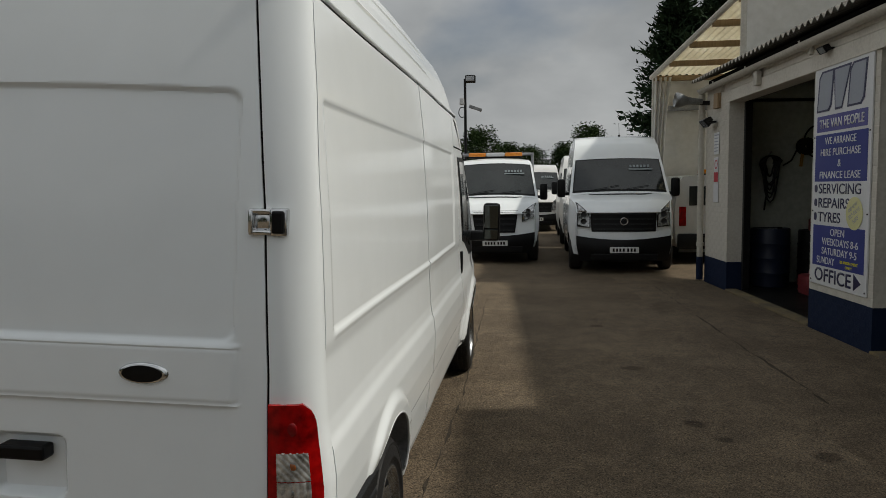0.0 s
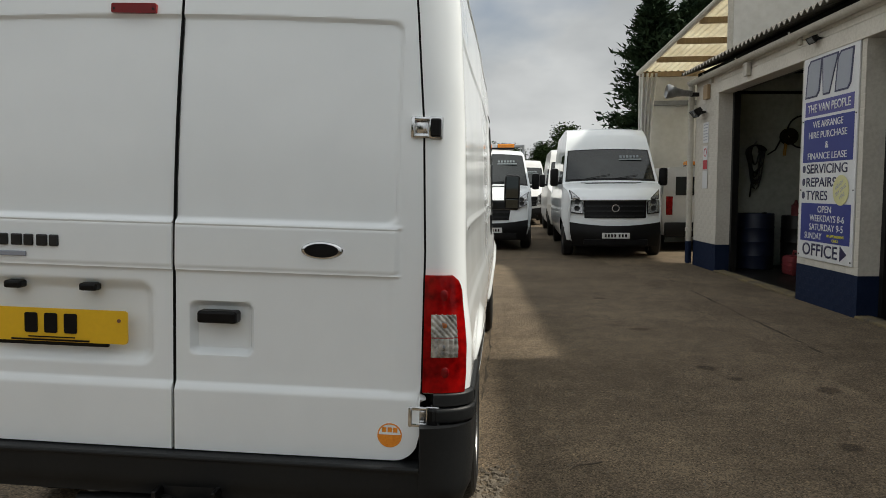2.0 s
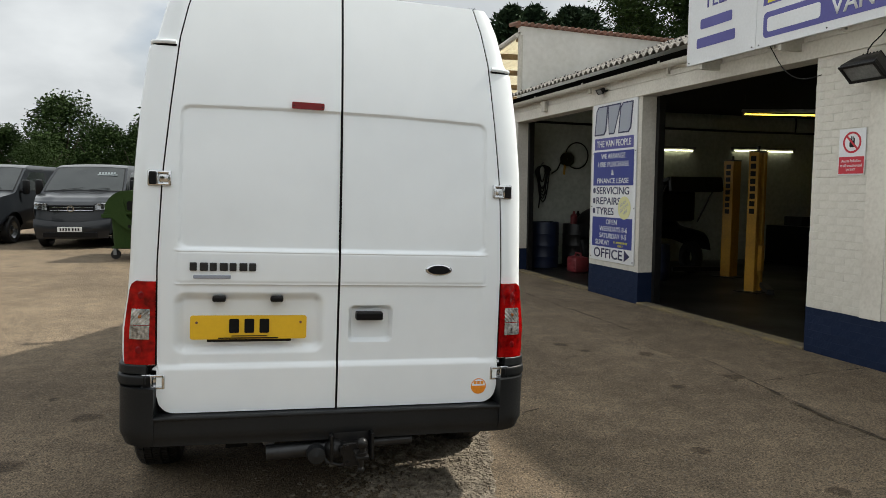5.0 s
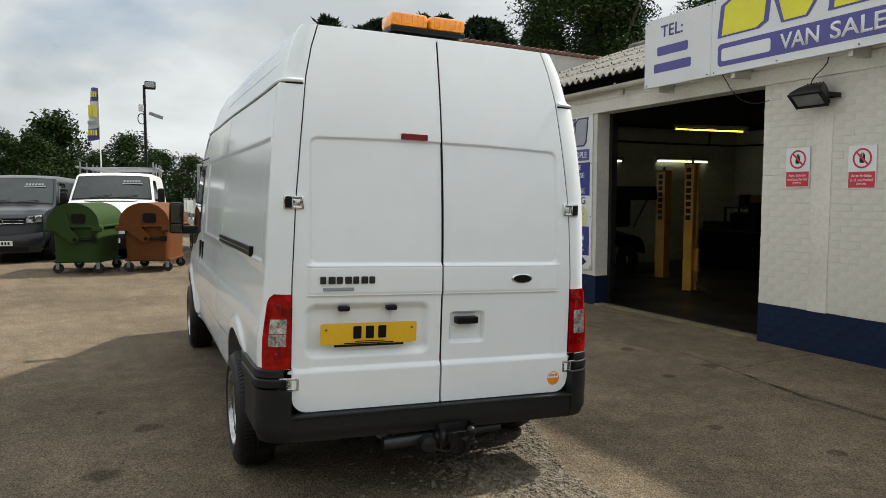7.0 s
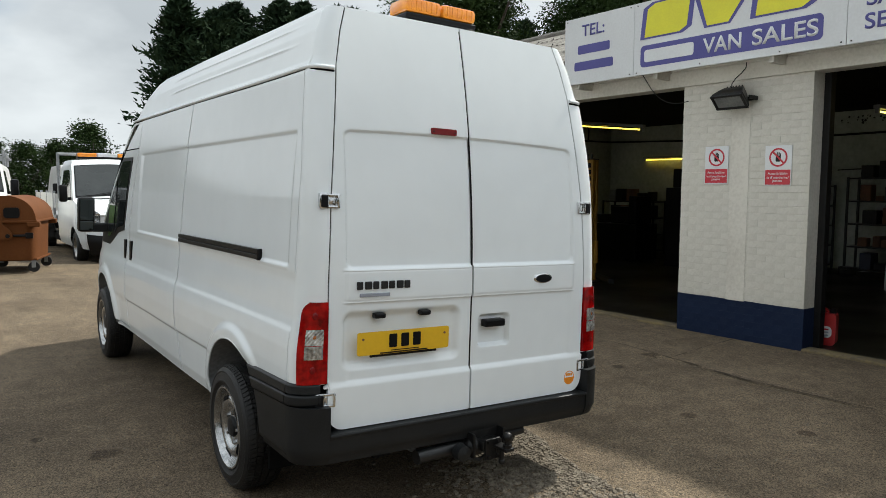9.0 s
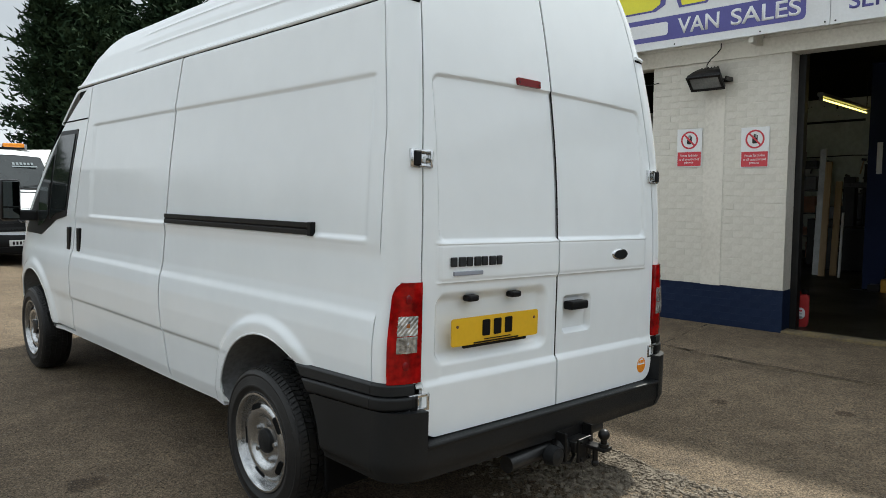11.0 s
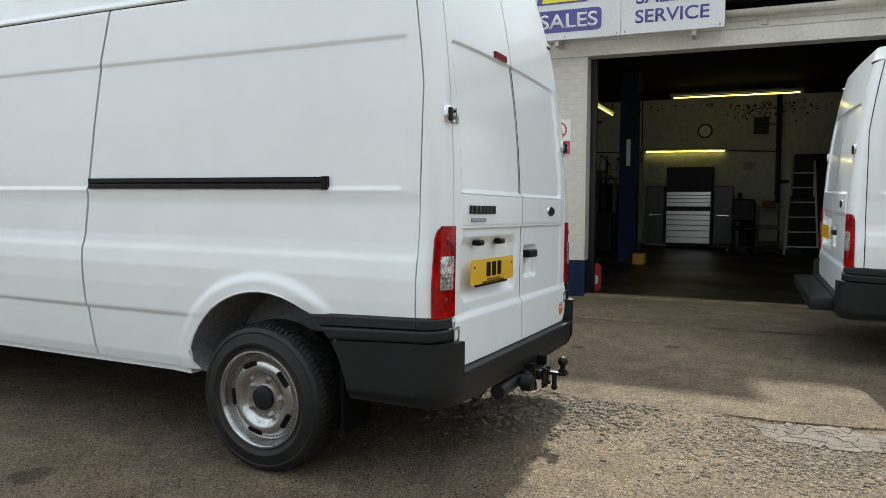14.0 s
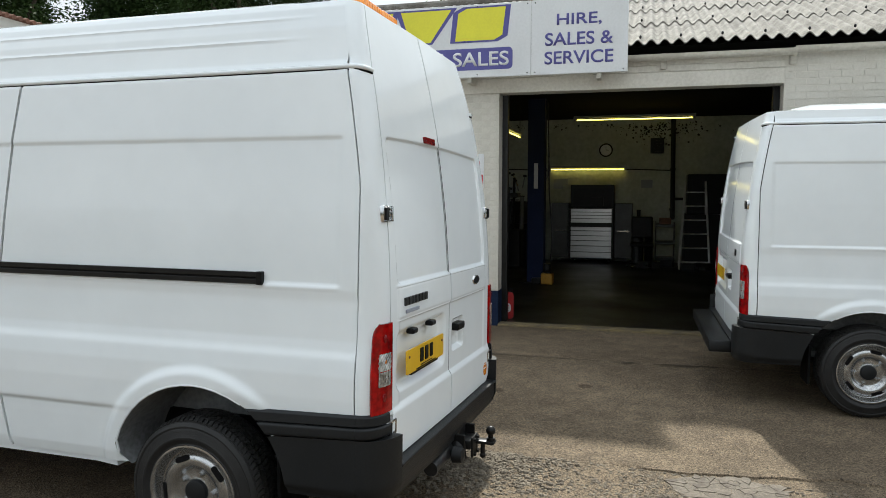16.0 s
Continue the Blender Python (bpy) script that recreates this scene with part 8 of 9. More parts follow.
# wheeled bins
def wheelie(m, mt, label):
    b = thing("wheeled_bin", label, "bin", "large wheeled bins", m)
    def tub(a, b_):
        t = 2 * math.pi * a
        k = 0.93 + 0.07 * b_
        c, s = math.cos(t), math.sin(t)
        e = 0.28
        return Vector((0.66 * k * math.copysign(abs(c) ** e, c), 0.43 * k * math.copysign(abs(s) ** e, s), 0.22 + 0.68 * b_))
    panel("tub", tub, 48, 10, mt, b, 0, 0, False)
    bm = bmesh.new()
    box(bm, -0.55, 0.55, -0.42, 0.42, 0.20, 0.24, 0.01)
    part("floor_plate", bm, mt, b)
    def lid(a, b_):
        t = math.pi * a
        x = -0.70 + 1.40 * b_
        return Vector((x, -0.46 * math.cos(t), 0.90 + 0.42 * math.sin(t) ** 0.9))
    panel("lid", lid, 20, 16, mt, b, 0, 0.02, True)
    for x in (-0.70, 0.70):
        bm = bmesh.new()
        prism(bm, [(-0.46 * math.cos(t), 0.90 + 0.42 * max(math.sin(t), 0) ** 0.9) for t in np.linspace(0, math.pi, 16)], 0.02,
              Matrix.Translation((x - 0.01, 0, 0)) @ Matrix.Rotation(radians(90), 4, "Z") @ Matrix.Rotation(radians(90), 4, "X"))
        part("lid_end", bm, mt, b)
    bm = bmesh.new()
    box(bm, -0.72, 0.72, -0.48, 0.48, 0.86, 0.905, 0.015)
    part("rim", bm, mt, b)
    for s in (-1, 1):
        # the lid's arm: a broad blade narrowing to a round pivot
        arm = [(-0.42, 1.10), (-0.10, 1.16), (-0.06, 1.0), (-0.04, 0.84), (0.06, 0.74), (0.10, 0.68), (0.09, 0.61), (0.03, 0.57), (-0.05, 0.59), (-0.14, 0.66), (-0.34, 0.82), (-0.44, 0.92)]
        F_ = Matrix.Translation((s * 0.715 - 0.012, 0, 0)) @ Matrix.Diagonal((1, s, 1, 1)) @ Matrix.Rotation(radians(90), 4, "Z") @ Matrix.Rotation(radians(90), 4, "X")
        bm = bmesh.new()
        prism(bm, arm, 0.024, F_)
        pa = part("pivot_arm", bm, mt, b)
        bm = bmesh.new()
        rod(bm, (s * 0.72, s * 0.03, 0.64), (s * 0.745, s * 0.03, 0.64), 0.035, seg=14)
        part("pivot_bolt", bm, "black", pa)
        bm = bmesh.new()
        prism(bm, rrect(0.24, 0.18, 0.05), 0.02, Matrix.Translation((s * 0.718 - 0.01, s * 0.10, 1.03)) @ Matrix.Rotation(radians(90), 4, "Z") @ Matrix.Rotation(radians(90), 4, "X"))
        part("lifting_pocket", bm, "black", b, "dark recessed pocket")
        bm = bmesh.new()
        rod(bm, (s * 0.67, s * 0.10, 0.64), (s * 0.67, s * 0.30, 0.64), 0.022, seg=8)
        box(bm, s * 0.66 - 0.02, s * 0.66 + 0.02, s * 0.34 - 0.06, s * 0.34 + 0.06, 0.59, 0.69, 0.01)
        part("latch", bm, "black", b)
        for y in (-0.42, 0.42):
            bm = bmesh.new()
            box(bm, s * 0.68 - 0.05, s * 0.68 + 0.05, y - 0.10, y + 0.10, 0.79, 0.875, 0.015)
            part("rim_lug", bm, mt, b)
    for x in (-0.50, 0.50):
        for y in (-0.36, 0.36):
            w = new("castor")
            w.parent = b
            bm = bmesh.new()
            rod(bm, (x - 0.025, y, 0.09), (x + 0.025, y, 0.09), 0.09, seg=18)
            part("tyre", bm, "rubber", w)
            bm = bmesh.new()
            box(bm, x - 0.045, x - 0.03, y - 0.03, y + 0.03, 0.08, 0.22)
            box(bm, x + 0.03, x + 0.045, y - 0.03, y + 0.03, 0.08, 0.22)
            part("fork", bm, "galv", w)
    return b


wheelie(pose(-2.50, 12.5, ground_z(-2.50, 12.5), 0, 0, 74) @ Matrix.Scale(1.04, 4), "binGreen", "large green plastic wheeled bin with a domed lid")
wheelie(pose(-1.24, 12.4, ground_z(-1.24, 12.4), 0, 0, 74) @ Matrix.Scale(1.04, 4), "binBrown", "large brown plastic wheeled bin with a domed lid")

# lamp post with floodlight and security camera
lp = thing("lamp_post", "tall dark post with a floodlight and security camera", "lamp post", matrix=pose(-1.36, 32.5, 0.2))
bm = bmesh.new()
rod(bm, (0, 0, 0), (0, 0, 6.5), 0.075, 0.06)
part("post", bm, "black_metal", lp)
bm = bmesh.new()
box(bm, 0.02, 0.50, -0.2, 0.15, 6.32, 6.66, 0.05)
part("floodlight", bm, "black_metal", lp)
bm = bmesh.new()
box(bm, 0.06, 0.46, -0.22, -0.2, 6.37, 6.61, 0.02)
part("lamp_glass", bm, "lamp_bowl", lp)
bm = bmesh.new()
box(bm, -0.09, 0.75, -0.12, 0.1, -0.1, 0.1, 0.03, Matrix.Translation((0.25, 0, 5.22)) @ Matrix.Scale(0.75, 4) @ Matrix.Rotation(radians(20), 4, "Y"))
part("security_camera", bm, "galv", lp)
bm = bmesh.new()
box(bm, -0.26, -0.04, -0.1, 0.1, 5.3, 5.62, 0.03)
part("junction_box", bm, "board", lp)
bm = bmesh.new()
pipe(bm, [(-0.14 + 0.16 * math.cos(a), -0.1, 4.95 + 0.24 * math.sin(a)) for a in np.linspace(0, 2 * math.pi, 14)], 0.02, 6)
part("cable_loop", bm, "black", lp)
# feather flag
fl = thing("feather_flag", "tall feather flag in violet, white and yellow", "flag", matrix=pose(-3.03, 28.2, 0.1, 0, 0, -20) @ Matrix.Diagonal((0.52, 1, 0.92, 1)))
bm = bmesh.new()
rod(bm, (0, 0, 0), (0, 0, 6.3), 0.055, 0.04)
part("pole", bm, "board", fl)
def cloth(z0, z1):
    def f(a, b):
        z = z0 + (z1 - z0) * b
        w = 0.92 - 0.36 * (z - 4.1) / 2.2
        return Vector((-w * a, 0.06 * math.sin(5 * a + z * 1.3), z + 0.10 * a * math.sin(z)))
    return f
for z0, z1, mt in ((4.1, 4.62, "violet"), (4.62, 5.75, "board"), (5.75, 6.3, "violet")):
    panel("cloth_band", cloth(z0, z1), 8, 6, mt, fl, 0, 0.004)
bm = bmesh.new()
for k in range(4):
    box(bm, -0.80 + 0.18 * k, -0.68 + 0.18 * k, -0.12, -0.10, 4.26, 4.5)
part("print_bars", bm, "logo_yellow", fl)
bm = bmesh.new()
for k in range(2):
    box(bm, -0.72 + 0.34 * k, -0.46 + 0.34 * k, -0.12, -0.10, 5.05, 5.55)
part("mark_bars", bm, "logo_yellow", fl)
bm = bmesh.new()
box(bm, -0.8, -0.15, -0.12, -0.10, 4.74, 4.88)
part("grey_bar", bm, "logo_grey", fl)
bm = bmesh.new()
for k in range(3):
    box(bm, -0.52 + 0.16 * k, -0.41 + 0.16 * k, -0.12, -0.10, 5.9, 6.12)
part("print_bars", bm, "logo_yellow", fl)
# white bench / trestle and rail by the far hedge
bn = thing("trestle_bench", "white painted wooden trestle bench", "bench", matrix=pose(-7.6, 17.4, 0.15, 0, 0, 14))
bm = bmesh.new()
box(bm, -0.9, 0.9, -0.25, 0.25, 0.70, 0.78, 0.01)
part("top", bm, "board", bn)
for x in (-0.75, 0.75):
    bm = bmesh.new()
    rod(bm, (x, -0.3, 0.0), (x, 0.1, 0.72), 0.03)
    rod(bm, (x, 0.3, 0.0), (x, -0.1, 0.72), 0.03)
    part("leg_pair", bm, "board", bn)

# ---- canopy and white building at the end ----
can = thing("canopy_roof", "pale translucent corrugated canopy roof on timber purlins", "canopy")
def can_pt(s, t):
    """s along the depth from near to far, t across from the yard edge."""
    x0 = 5.20 + (4.52 - 5.20) * s
    return Vector((x0 + 3.4 * t, 11.35 + 4.8 * s, 4.92 - 0.70 * s))
V, F = [], []
NS, NT = 60, 120
for side in (0, 1):
    for i in range(NS + 1):
        for j in range(NT + 1):
            p = can_pt(i / NS, j / NT)
            V.append((p.x, p.y, p.z + 0.022 * math.sin(2 * math.pi * j / NT * 3.4 / 0.15) - 0.004 * side))
for i in range(NS):
    for j in range(NT):
        a = i * (NT + 1) + j
        q = (a, a + 1, a + NT + 2, a + NT + 1)
        F.append(q)
        h = (NS + 1) * (NT + 1)
        F.append(tuple(h + k for k in q[::-1]))
raw("roof_sheet", V, F, "grp", can, smooth=60)
for s in (0.02, 0.26, 0.5, 0.75, 0.98):
    a, b = can_pt(s, 0), can_pt(s, 1)
    bm = bmesh.new()
    box(bm, a.x, b.x, a.y - 0.04, a.y + 0.04, a.z - 0.16, a.z - 0.04, 0.005)
    part("purlin", bm, "woodpale", can)
a, b = can_pt(0, 0), can_pt(1, 0)
bm = bmesh.new()
rod(bm, a + Vector((-0.02, 0, -0.05)), b + Vector((-0.02, 0, -0.05)), 0.06, seg=8)
part("edge_beam", bm, "gutter", can)
bm = bmesh.new()
rod(bm, (a.x + 0.05, a.y, 0.0), (a.x + 0.05, a.y, a.z - 0.05), 0.06, seg=10)
part("post", bm, "gutter", can)
bm = bmesh.new()
rod(bm, (b.x + 0.05, b.y, 0.0), (b.x + 0.05, b.y, b.z - 0.05), 0.06, seg=10)
part("post", bm, "gutter", can)
# sheeted far end of the canopy, with a gathered curtain
def far_sheet(a, b):
    x = 4.62 + 3.6 * a
    return Vector((x, 16.2 + 0.03 * math.sin(x * 7) + 0.02 * math.sin(b * 5), 4.15 * b))
structure(panel("wall_sheeting", far_sheet, 60, 10, "canvas", None, 0, 0.03), "weathered white sheeting closing the canopy's far end", "sheeting")
bm = bmesh.new()
box(bm, 4.7, 8.2, 16.08, 16.14, 3.38, 3.50, 0.01)
structure(part("trim_sheeting_rail", bm, "galv"), "grey rail across the white sheeting", "rail")
def curtain(a, b):
    x = 4.50 + (0.45 - 0.16 * math.sin(math.pi * b)) * a
    return Vector((x, 16.0 + 0.07 * math.sin(a * 26) + 0.05 * (1 - b), 0.05 + 4.1 * b))
cu = thing("curtain", "gathered white canvas curtain at the canopy's edge", "curtain")
panel("drape", curtain, 70, 16, "canvas", cu, 0, 0.006, smooth=80)
# white upper wall with a tiled edge
bm = bmesh.new()
prism(bm, [(5.24, 3.0), (12.5, 3.0), (12.5, 4.75), (5.24, 5.05)], 0.2, Matrix.Translation((0, 11.5, 0)) @ Matrix.Rotation(radians(90), 4, "X"))
structure(part("wall_white_block", bm, "canvas"), "plain white sheeted upper wall behind the workshop", "wall")
bm = bmesh.new()
for k in range(48):
    x = 5.16 + 0.153 * k
    rod(bm, (x, 11.22, 5.09 - 0.0413 * (x - 5.24)), (x, 11.75, 5.16 - 0.0413 * (x - 5.24)), 0.048, seg=8)
structure(part("roof_edge", bm, "tile"), "weathered red-brown tiled edge of the white block", "roof edge")
# low brick wall under the sheeting behind the small van
bm = bmesh.new()
box(bm, 4.9, 8.4, 16.25, 16.5, 0, 4.2)
structure(part("wall_canopy_back", bm, "whitewash"), "plain wall behind the canopy sheeting", "wall")


# ---- trees ----
def leaf_mesh(centres, per, spread, size, seed, droop=0.0):
    """A cloud of small leaf sprays round the given centres."""
    rng = np.random.default_rng(seed)
    C = np.repeat(np.array(centres), per, axis=0)
    n = len(C)
    P = C[:, :3] + np.clip(rng.normal(0, 1, (n, 3)), -1.55, 1.55) * (C[:, 3:4] * spread)
    d1 = rng.normal(0, 1, (n, 3))
    d1[:, 2] = d1[:, 2] * 0.6 - droop
    d1 /= np.linalg.norm(d1, axis=1, keepdims=True)
    d2 = np.cross(d1, rng.normal(0, 1, (n, 3)))
    d2 /= np.linalg.norm(d2, axis=1, keepdims=True)
    s = size * rng.uniform(0.6, 1.4, (n, 1))
    V = np.stack([P - d1 * s, P + d2 * s * 0.45, P + d1 * s, P - d2 * s * 0.45], axis=1).reshape(-1, 3)
    F = np.arange(4 * n).reshape(n, 4)
    return V.tolist(), F.tolist()


def broad_tree(m, h, r, seed, label="broad-leaved tree in full summer leaf", low=0.25, per=260, leaf=1.0):
    rng = random.Random(seed)
    t = thing("tree", label, "tree", "broad-leaved trees", m)
    bm = bmesh.new()
    rod(bm, (0, 0, 0), (0.1, 0.05, h * 0.55), 0.05 * h * 0.5, 0.02 * h * 0.5, 9)
    limbs = []
    for k in range(9):
        a = rng.uniform(0, 6.28)
        z0 = h * rng.uniform(0.25, 0.5)
        e = Vector((math.cos(a) * r * rng.uniform(0.4, 0.8), math.sin(a) * r * rng.uniform(0.4, 0.8), h * rng.uniform(0.5, 0.85)))
        rod(bm, (0.05, 0.02, z0), e, 0.012 * h, 0.004 * h, 6)
        limbs.append(e)
    part("trunk", bm, "bark", t, smooth=60)
    cs = []
    for k in range(85):
        a, q = rng.uniform(0, 6.28), rng.uniform(0, 1) ** 0.5
        z = rng.uniform(low, 1.0)
        env = math.sin(math.pi * min(max((z - low + 0.12) / (1.12 - low), 0), 1)) ** 0.6
        lump = 0.8 + 0.35 * noise.noise(Vector((math.cos(a) * 2, math.sin(a) * 2, z * 4 + seed)))
        cs.append((math.cos(a) * r * q * env * lump, math.sin(a) * r * q * env * lump, h * z * (0.94 + 0.1 * rng.random()), r * rng.uniform(0.13, 0.24)))
    v, f = leaf_mesh(cs, per, 0.8, (0.022 * r + 0.05) * leaf, seed)
    ob = raw("crown", v, f, "leaf", t)
    return t


def conifer(m, h, r, seed):
    rng = random.Random(seed)
    t = thing("conifer", "tall dark conifer with ragged upswept fronds", "tree", "conifer row", m)
    bm = bmesh.new()
    rod(bm, (0, 0, 0), (0, 0, h * 0.97), 0.022 * h, 0.003 * h, 9)
    part("trunk", bm, "bark", t, smooth=60)
    V, F = [], []
    for k in range(2000):
        z = h * (0.04 + 0.95 * rng.random() ** 0.85)
        a = rng.uniform(0, 6.283)
        env = r * (1 - (z / h) ** 2.6) ** 0.8 * (0.72 + 0.85 * noise.noise(Vector((math.cos(a) * 2.2, math.sin(a) * 2.2, z * 0.60 + seed)))) + 0.12
        base = Vector((math.cos(a), math.sin(a), 0))
        L = env * rng.uniform(0.72, 1.12)
        up = rng.uniform(0.15, 0.6)
        for i in range(9):
            s = 0.35 + 0.65 * i / 8
            c = base * (L * s) + Vector((rng.gauss(0, 0.13), rng.gauss(0, 0.13), z + up * L * s * s * 0.6 + rng.gauss(0, 0.08)))
            ln = 0.40 * rng.uniform(0.6, 1.4)
            out = (base * 0.7 + Vector((rng.gauss(0, 0.5), rng.gauss(0, 0.5), 0.35 + rng.gauss(0, 0.4)))).normalized() * ln
            sd = out.cross(Vector((rng.gauss(0, 1), rng.gauss(0, 1), rng.gauss(0, 1)))).normalized() * ln * 0.24
            n = len(V)
            V += [c - out * 0.3, c + sd, c + out, c - sd]
            F.append((n, n + 1, n + 2, n + 3))
    raw("crown", V, F, "conifer", t)
    return t


c1 = conifer(pose(13.0, 57.0, -0.02), 16.6, 4.0, 11)
c2 = conifer(pose(18.2, 59.0, -0.02), 17.2, 5.4, 12)
c3 = conifer(pose(23.4, 57.0, -0.02), 17.6, 5.4, 13)
for k, (x, y, s) in enumerate(((28.2, 56.5, 1.06), (33.0, 55.0, 1.0), (38.0, 53.0, 1.1), (43.0, 50.5, 1.05), (15.4, 55.0, 0.90), (20.8, 55.5, 0.97), (48.0, 47.0, 1.08), (25.9, 55.0, 1.0), (30.6, 53.5, 0.93))):
    copy_thing((c1, c2, c3)[k % 3], pose(x, y, -0.02, 0, 0, 70 * k) @ Matrix.Scale(s, 4))
b1 = broad_tree(pose(17.0, 24.5, -0.02), 12.5, 4.2, 21, per=1000, leaf=0.55)
b2 = broad_tree(pose(23.5, 21.0, -0.02), 12.0, 4.4, 22, per=1000, leaf=0.55)
copy_thing(b1, pose(21.0, 15.0, -0.02, 0, 0, 120) @ Matrix.Scale(0.95, 4))
copy_thing(b2, pose(25.0, 5.0, -0.02, 0, 0, 40))
# far hedge line of smaller trees round the left of the yard
h1 = broad_tree(pose(-8.0, 62.0, -0.02), 7.6, 3.8, 31, "full-leaved tree in the far hedge line", 0.05, 170, 1.1)
h2 = broad_tree(pose(-15.0, 60.0, -0.02), 8.2, 4.0, 32, "full-leaved tree in the far hedge line", 0.05, 170, 1.1)
k = 0
for ang in np.linspace(-88, 7, 46):
    dist = 62 + 7 * math.sin(k * 2.3)
    x, y = -1.0 + dist * math.sin(radians(ang)), dist * math.cos(radians(ang)) - 2
    s = 0.50 + 0.24 * (0.5 + 0.5 * math.sin(k * 1.7 + 0.6))
    copy_thing((h1, h2)[k % 2], pose(x, y, 0.2, 0, 0, 53 * k) @ Matrix.Scale(s, 4))
    k += 1
for k, (x, y, s) in enumerate(((-11.5, 38.0, 0.43), (-14.6, 36.0, 0.54), (-8.8, 40.5, 0.40), (-18.0, 34.5, 0.56), (-6.3, 43.0, 0.40))):
    if k == 0:
        n1 = broad_tree(pose(x, y, 0.15) @ Matrix.Scale(s, 4), 7.8, 4.1, 33, "dense green tree behind the parked vans", 0.03, 620, 0.62)
    else:
        copy_thing(n1, pose(x, y, 0.15, 0, 0, 91 * k) @ Matrix.Scale(s, 4))
# trees behind the camera's side of the yard
for k, ang in enumerate(np.linspace(-175, -95, 13)):
    copy_thing((h1, h2)[k % 2], pose(34 * math.sin(radians(ang)), 34 * math.cos(radians(ang)), -0.02, 0, 0, 80 * k) @ Matrix.Scale(0.95 + 0.2 * math.sin(k), 4))


# rough grass verge before the hedge
def verge():
    V, F = [], []
    n = 0
    rng = random.Random(5)
    for k in range(9000):
        ang = radians(rng.uniform(-75, 2))
        dist = rng.uniform(46, 58)
        x, y = dist * math.sin(ang), dist * math.cos(ang)
        h = rng.uniform(0.3, 1.0)
        w = rng.uniform(0.1, 0.3)
        a = rng.uniform(0, 3.14)
        dx, dy = w * math.cos(a), w * math.sin(a)
        V += [(x - dx, y - dy, 0.1), (x + dx, y + dy, 0.1), (x + rng.gauss(0, 0.15), y + rng.gauss(0, 0.15), h)]
        F.append((n, n + 1, n + 2))
        n += 3
    return tagged(raw("verge_growth", V, F, "verge_grass"), "rough grass and weeds along the far hedge", "grass", kind="stuff")


verge()

# ---- loose things on the ground ----
def pebble(rng, s):
    """A small angular stone."""
    P = [Vector((math.cos(a) * rng.uniform(0.7, 1.1), math.sin(a) * rng.uniform(0.6, 1.0), 0)) for a in np.linspace(0, 5.2, 6)]
    return [p * s for p in P], [Vector((p.x * 0.6, p.y * 0.6, 0.45 + rng.uniform(-0.17, 0.2))) * s for p in P]


def scatter(name, label, count, place, size, material):
    rng = random.Random(77)
    V, F = [], []
    for k in range(count):
        x, y = place(rng)
        s = size * rng.uniform(0.45, 1.5)
        lo, hi = pebble(rng, s)
        a = rng.uniform(0, 6.28)
        c, sn = math.cos(a), math.sin(a)
        n = len(V)
        z = ground_z(x, y) - 0.15 * s
        for p in lo + hi:
            V.append((x + c * p.x - sn * p.y, y + sn * p.x + c * p.y, z + p.z))
        F += [(n + i, n + (i + 1) % 6, n + 6 + (i + 1) % 6, n + 6 + i) for i in range(6)]
        F.append(tuple(n + 6 + i for i in range(6)))
    return tagged(raw(name, V, F, material), label, "gravel", kind="stuff")


def under_tail(rng):
    while True:
        y = rng.triangular(-0.65, 1.25, 0.35)
        edge = 0.90 + 0.30 * max(y, 0.0) + 0.06 * noise.noise(Vector((2.0, y * 5, 0)))
        x = edge - abs(rng.gauss(0.0, 0.34))
        if x > -0.35:
            return x, y


scatter("gravel", "loose grey stones under the van's tail", 3800, under_tail, 0.018, "stone")
scatter("broken_chips", "flat pale chips and stones round the broken concrete", 2600, lambda r: (min(r.gauss(0.45, 0.26), 0.90), r.gauss(-1.32, 0.40)), 0.0125, "stone")
scatter("loose_chippings", "scattered small chippings on the yard", 12000, lambda r: (r.uniform(-4.5, 4.0), r.triangular(-3.5, 9.0, -0.5)), 0.0075, "stone")


def crazed_patch(cx, cy, w, h, rot):
    """A patch of pale concrete broken into plates."""
    rng = random.Random(9)
    pts = [(rng.uniform(-w, w), rng.uniform(-h, h)) for _ in range(90)]
    t = thing("broken_concrete", "pale concrete patch broken into plates", "concrete patch", matrix=pose(cx, cy, 0.0, 0, 0, rot))
    tagged(t, kind="structure")
    for i, (px, py) in enumerate(pts):
        # clip a square to the nearest-point cell
        poly = [(-w, -h), (w, -h), (w, h), (-w, h)]
        for j, (qx, qy) in enumerate(pts):
            if i == j:
                continue
            mx, my, nx, ny = (px + qx) / 2, (py + qy) / 2, qx - px, qy - py
            out = []
            for (ax, ay), (bx, by) in zip(poly, poly[1:] + poly[:1]):
                da, db = (ax - mx) * nx + (ay - my) * ny, (bx - mx) * nx + (by - my) * ny
                if da <= 0:
                    out.append((ax, ay))
                if (da < 0) != (db < 0) and da != db:
                    k = da / (da - db)
                    out.append((ax + (bx - ax) * k, ay + (by - ay) * k))
            poly = out
            if len(poly) < 3:
                break
        if len(poly) < 3:
            continue
        c = (sum(p[0] for p in poly) / len(poly), sum(p[1] for p in poly) / len(poly))
        if (c[0] / w) ** 2 + (c[1] / h) ** 2 > 0.85:
            continue
        bm = bmesh.new()
        k = 0.93 + 0.05 * rng.random()
        prism(bm, [(c[0] + (x - c[0]) * k, c[1] + (y - c[1]) * k) for x, y in poly], 0.003 + 0.006 * rng.random())
        part("plate", bm, "crazed", t)


crazed_patch(0.76, -1.47, 0.36, 0.20, 96)

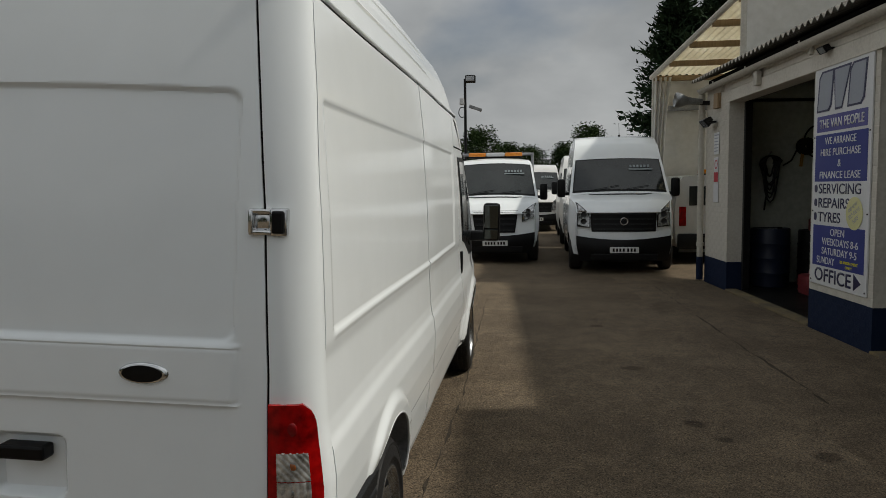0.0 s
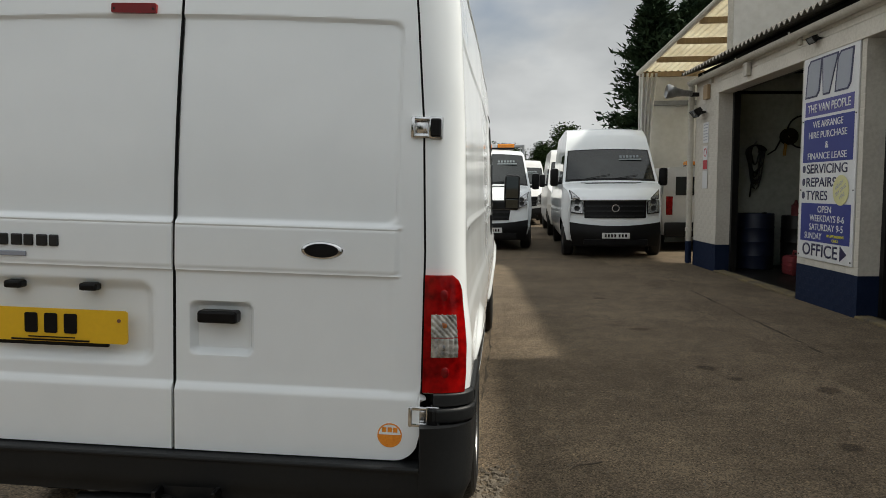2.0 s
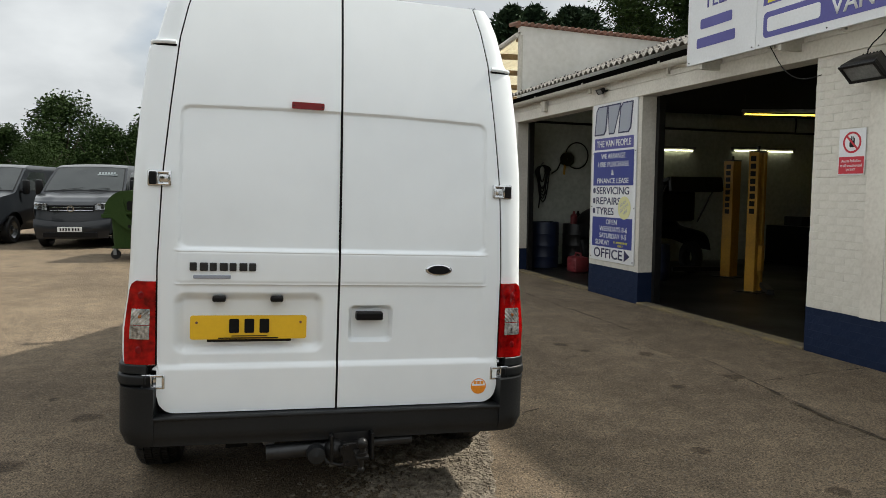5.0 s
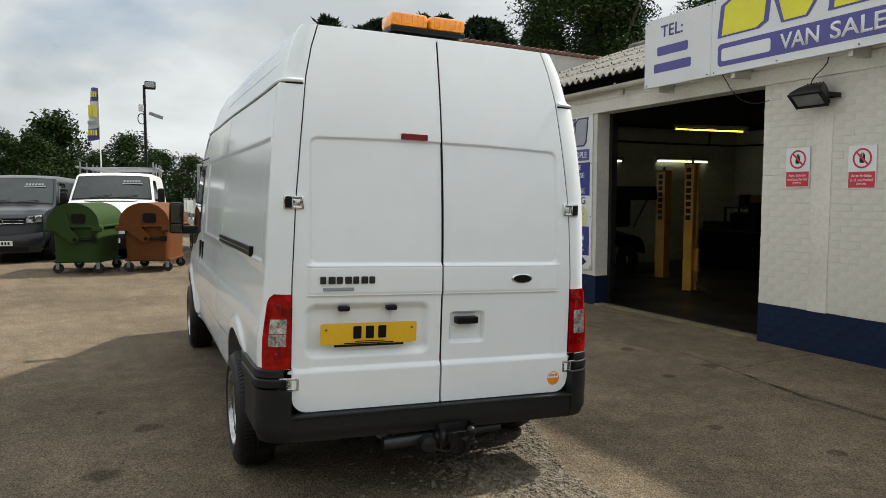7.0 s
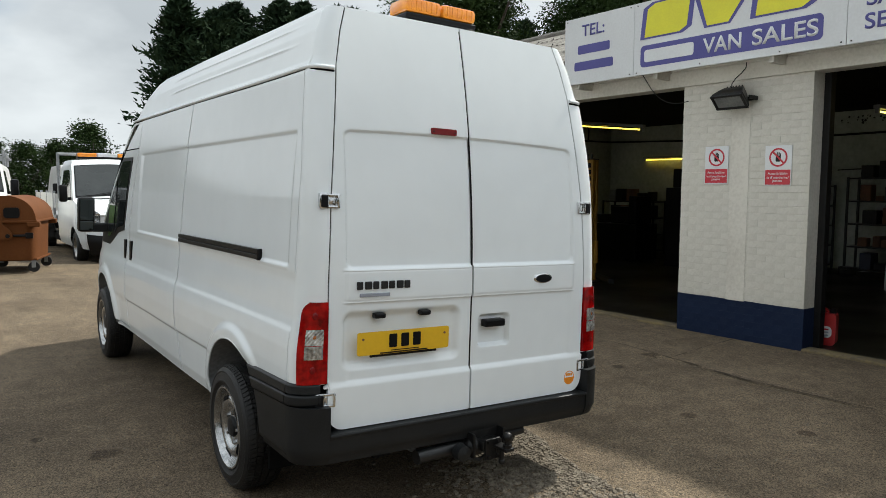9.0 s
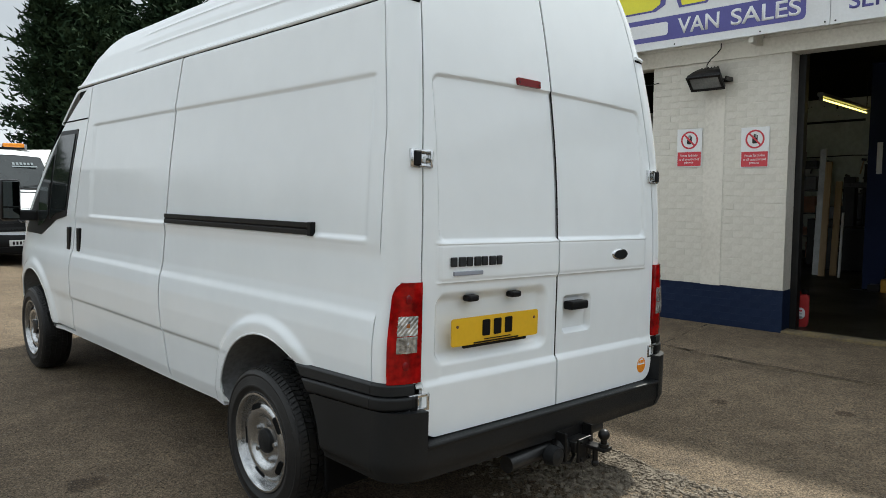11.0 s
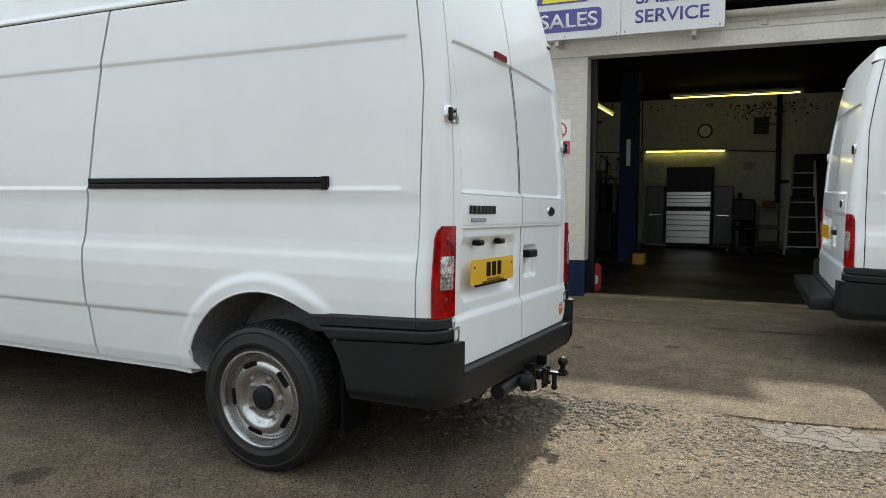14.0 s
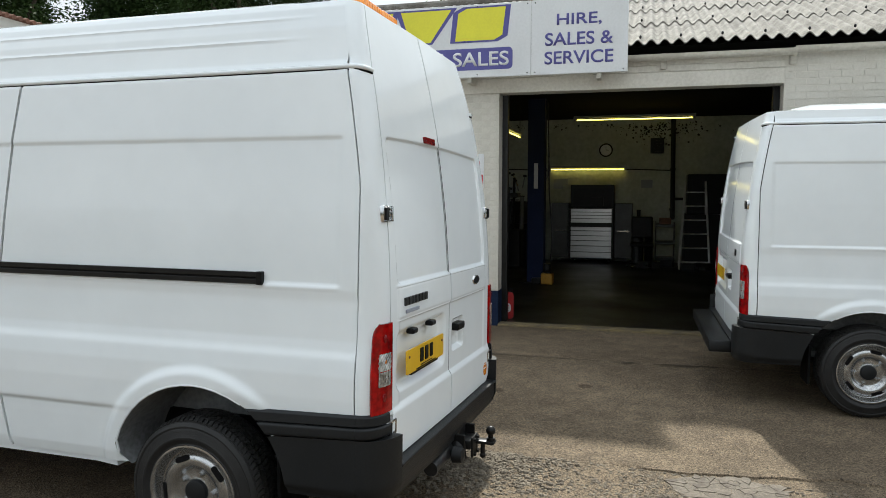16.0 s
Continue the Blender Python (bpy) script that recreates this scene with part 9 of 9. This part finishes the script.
# the bent twig
tw = thing("twig", "thin dark bent twig on the tarmac", "twig", matrix=pose(1.50, 1.15, 0.012, 0, 0, 40))
bm = bmesh.new()
pipe(bm, [(0.04 * k, 0.02 * math.sin(k), 0.006) for k in range(6)], 0.004, 6)
part("stem", bm, "bark", tw)

# ---- painted bricks on the piers, each its own piece ----
def brick_meshes():
    rng = random.Random(3)
    out = []
    for k in range(6):
        bm = bmesh.new()
        box(bm, -0.003 - 0.002 * rng.random(), 0.012, -0.106, 0.106, -0.0365 + (0.0005, 0.001, 0.0035, 0.001, 0.008, 0.002)[k], 0.0368 - 0.0015 * rng.random(), 0.0022)
        me = bpy.data.meshes.new("brick")
        bm.to_mesh(me)
        bm.free()
        out.append(me)
    return out


for key in ("brickpaint", "blueband"):
    M[key + "_meshes"] = brick_meshes()
    for me in M[key + "_meshes"]:
        me.materials.append(M[key])


def lay_bricks(wall, u0, u1, z_top, skip=()):
    rng = random.Random(int(u0 * 10))
    n = max(2, round((u1 - u0) / 0.222))
    w = (u1 - u0) / n
    c = 0
    z = 0.037
    while z < z_top - 0.03:
        half = 0.5 if c % 2 else 0.0
        for k in range(n + (1 if half else 0)):
            a = max(u0, u0 + (k - half) * w)
            b = min(u1, u0 + (k + 1 - half) * w)
            blue = z < 0.43
            ob = new("brick", rng.choice(M[("blueband" if blue else "brickpaint") + "_meshes"]))
            ob.parent = wall
            ob.location = (0.0005 + 0.0022 * rng.random(), (a + b) / 2, z + rng.uniform(-0.0015, 0.0015))
            ob.rotation_euler = (rng.uniform(-0.004, 0.004), 0, rng.uniform(-0.008, 0.008))
            ob.scale = (1, (b - a - rng.choice((0.0, 0.0, 0.0, 0.0, 0.003))) / 0.208, 1)
        z += 0.0745
        c += 1


lay_bricks(pier_walls[2], 1.0, 2.50, LINTEL)
lay_bricks(pier_walls[1], 5.48, 6.84, LINTEL)
lay_bricks(pier_walls[0], 9.70, 10.82, LINTEL)


# smooth plastered strip down the middle of the pier with the notices
bm = bmesh.new()
box(bm, -0.0075, 0.002, 1.66, 1.88, 0.44, 2.56, 0.003)
part("plaster_strip", bm, "whitewash", pier_walls[2])


# the reveals keep the blue foot; the long wall's courses stay one part
def course_part(name, wall, boxes, material, stuff=False):
    bm = bmesh.new()
    for b in boxes:
        box(bm, *b)
    ob = part(name, bm, material, wall)
    if stuff:
        tagged(ob, kind="stuff")
    return ob


for (a, b), wall in zip(PIERS[:3], pier_walls[:3]):
    course_part("blue_foot", wall, [(-0.0005, 0.0008, a, b, 0.0, 0.44), (-0.002, THICK + 0.004, b, b + 0.004, 0.0, 0.445), (-0.002, THICK + 0.004, a - 0.004, a, 0.0, 0.445)], "blueband")
rng = random.Random(12)
bx, z, c = [], 0.037, 0
while z < EAVE - 0.03:
    u = -2.17 - (0.111 if c % 2 else 0.0)
    if c % 2:
        bx.append((-0.004, 0.014, -2.17 - 0.105, -2.174, z - 0.031, z + 0.031))
    while u > -7.4:
        bx.append((-0.004 - 0.003 * rng.random(), 0.014, u - 0.216, u - 0.006, z - 0.031, z + 0.031))
        u -= 0.222
    z += 0.0745
    c += 1
course_part("bricks", pier_walls[3], bx, "brickpaint", True)
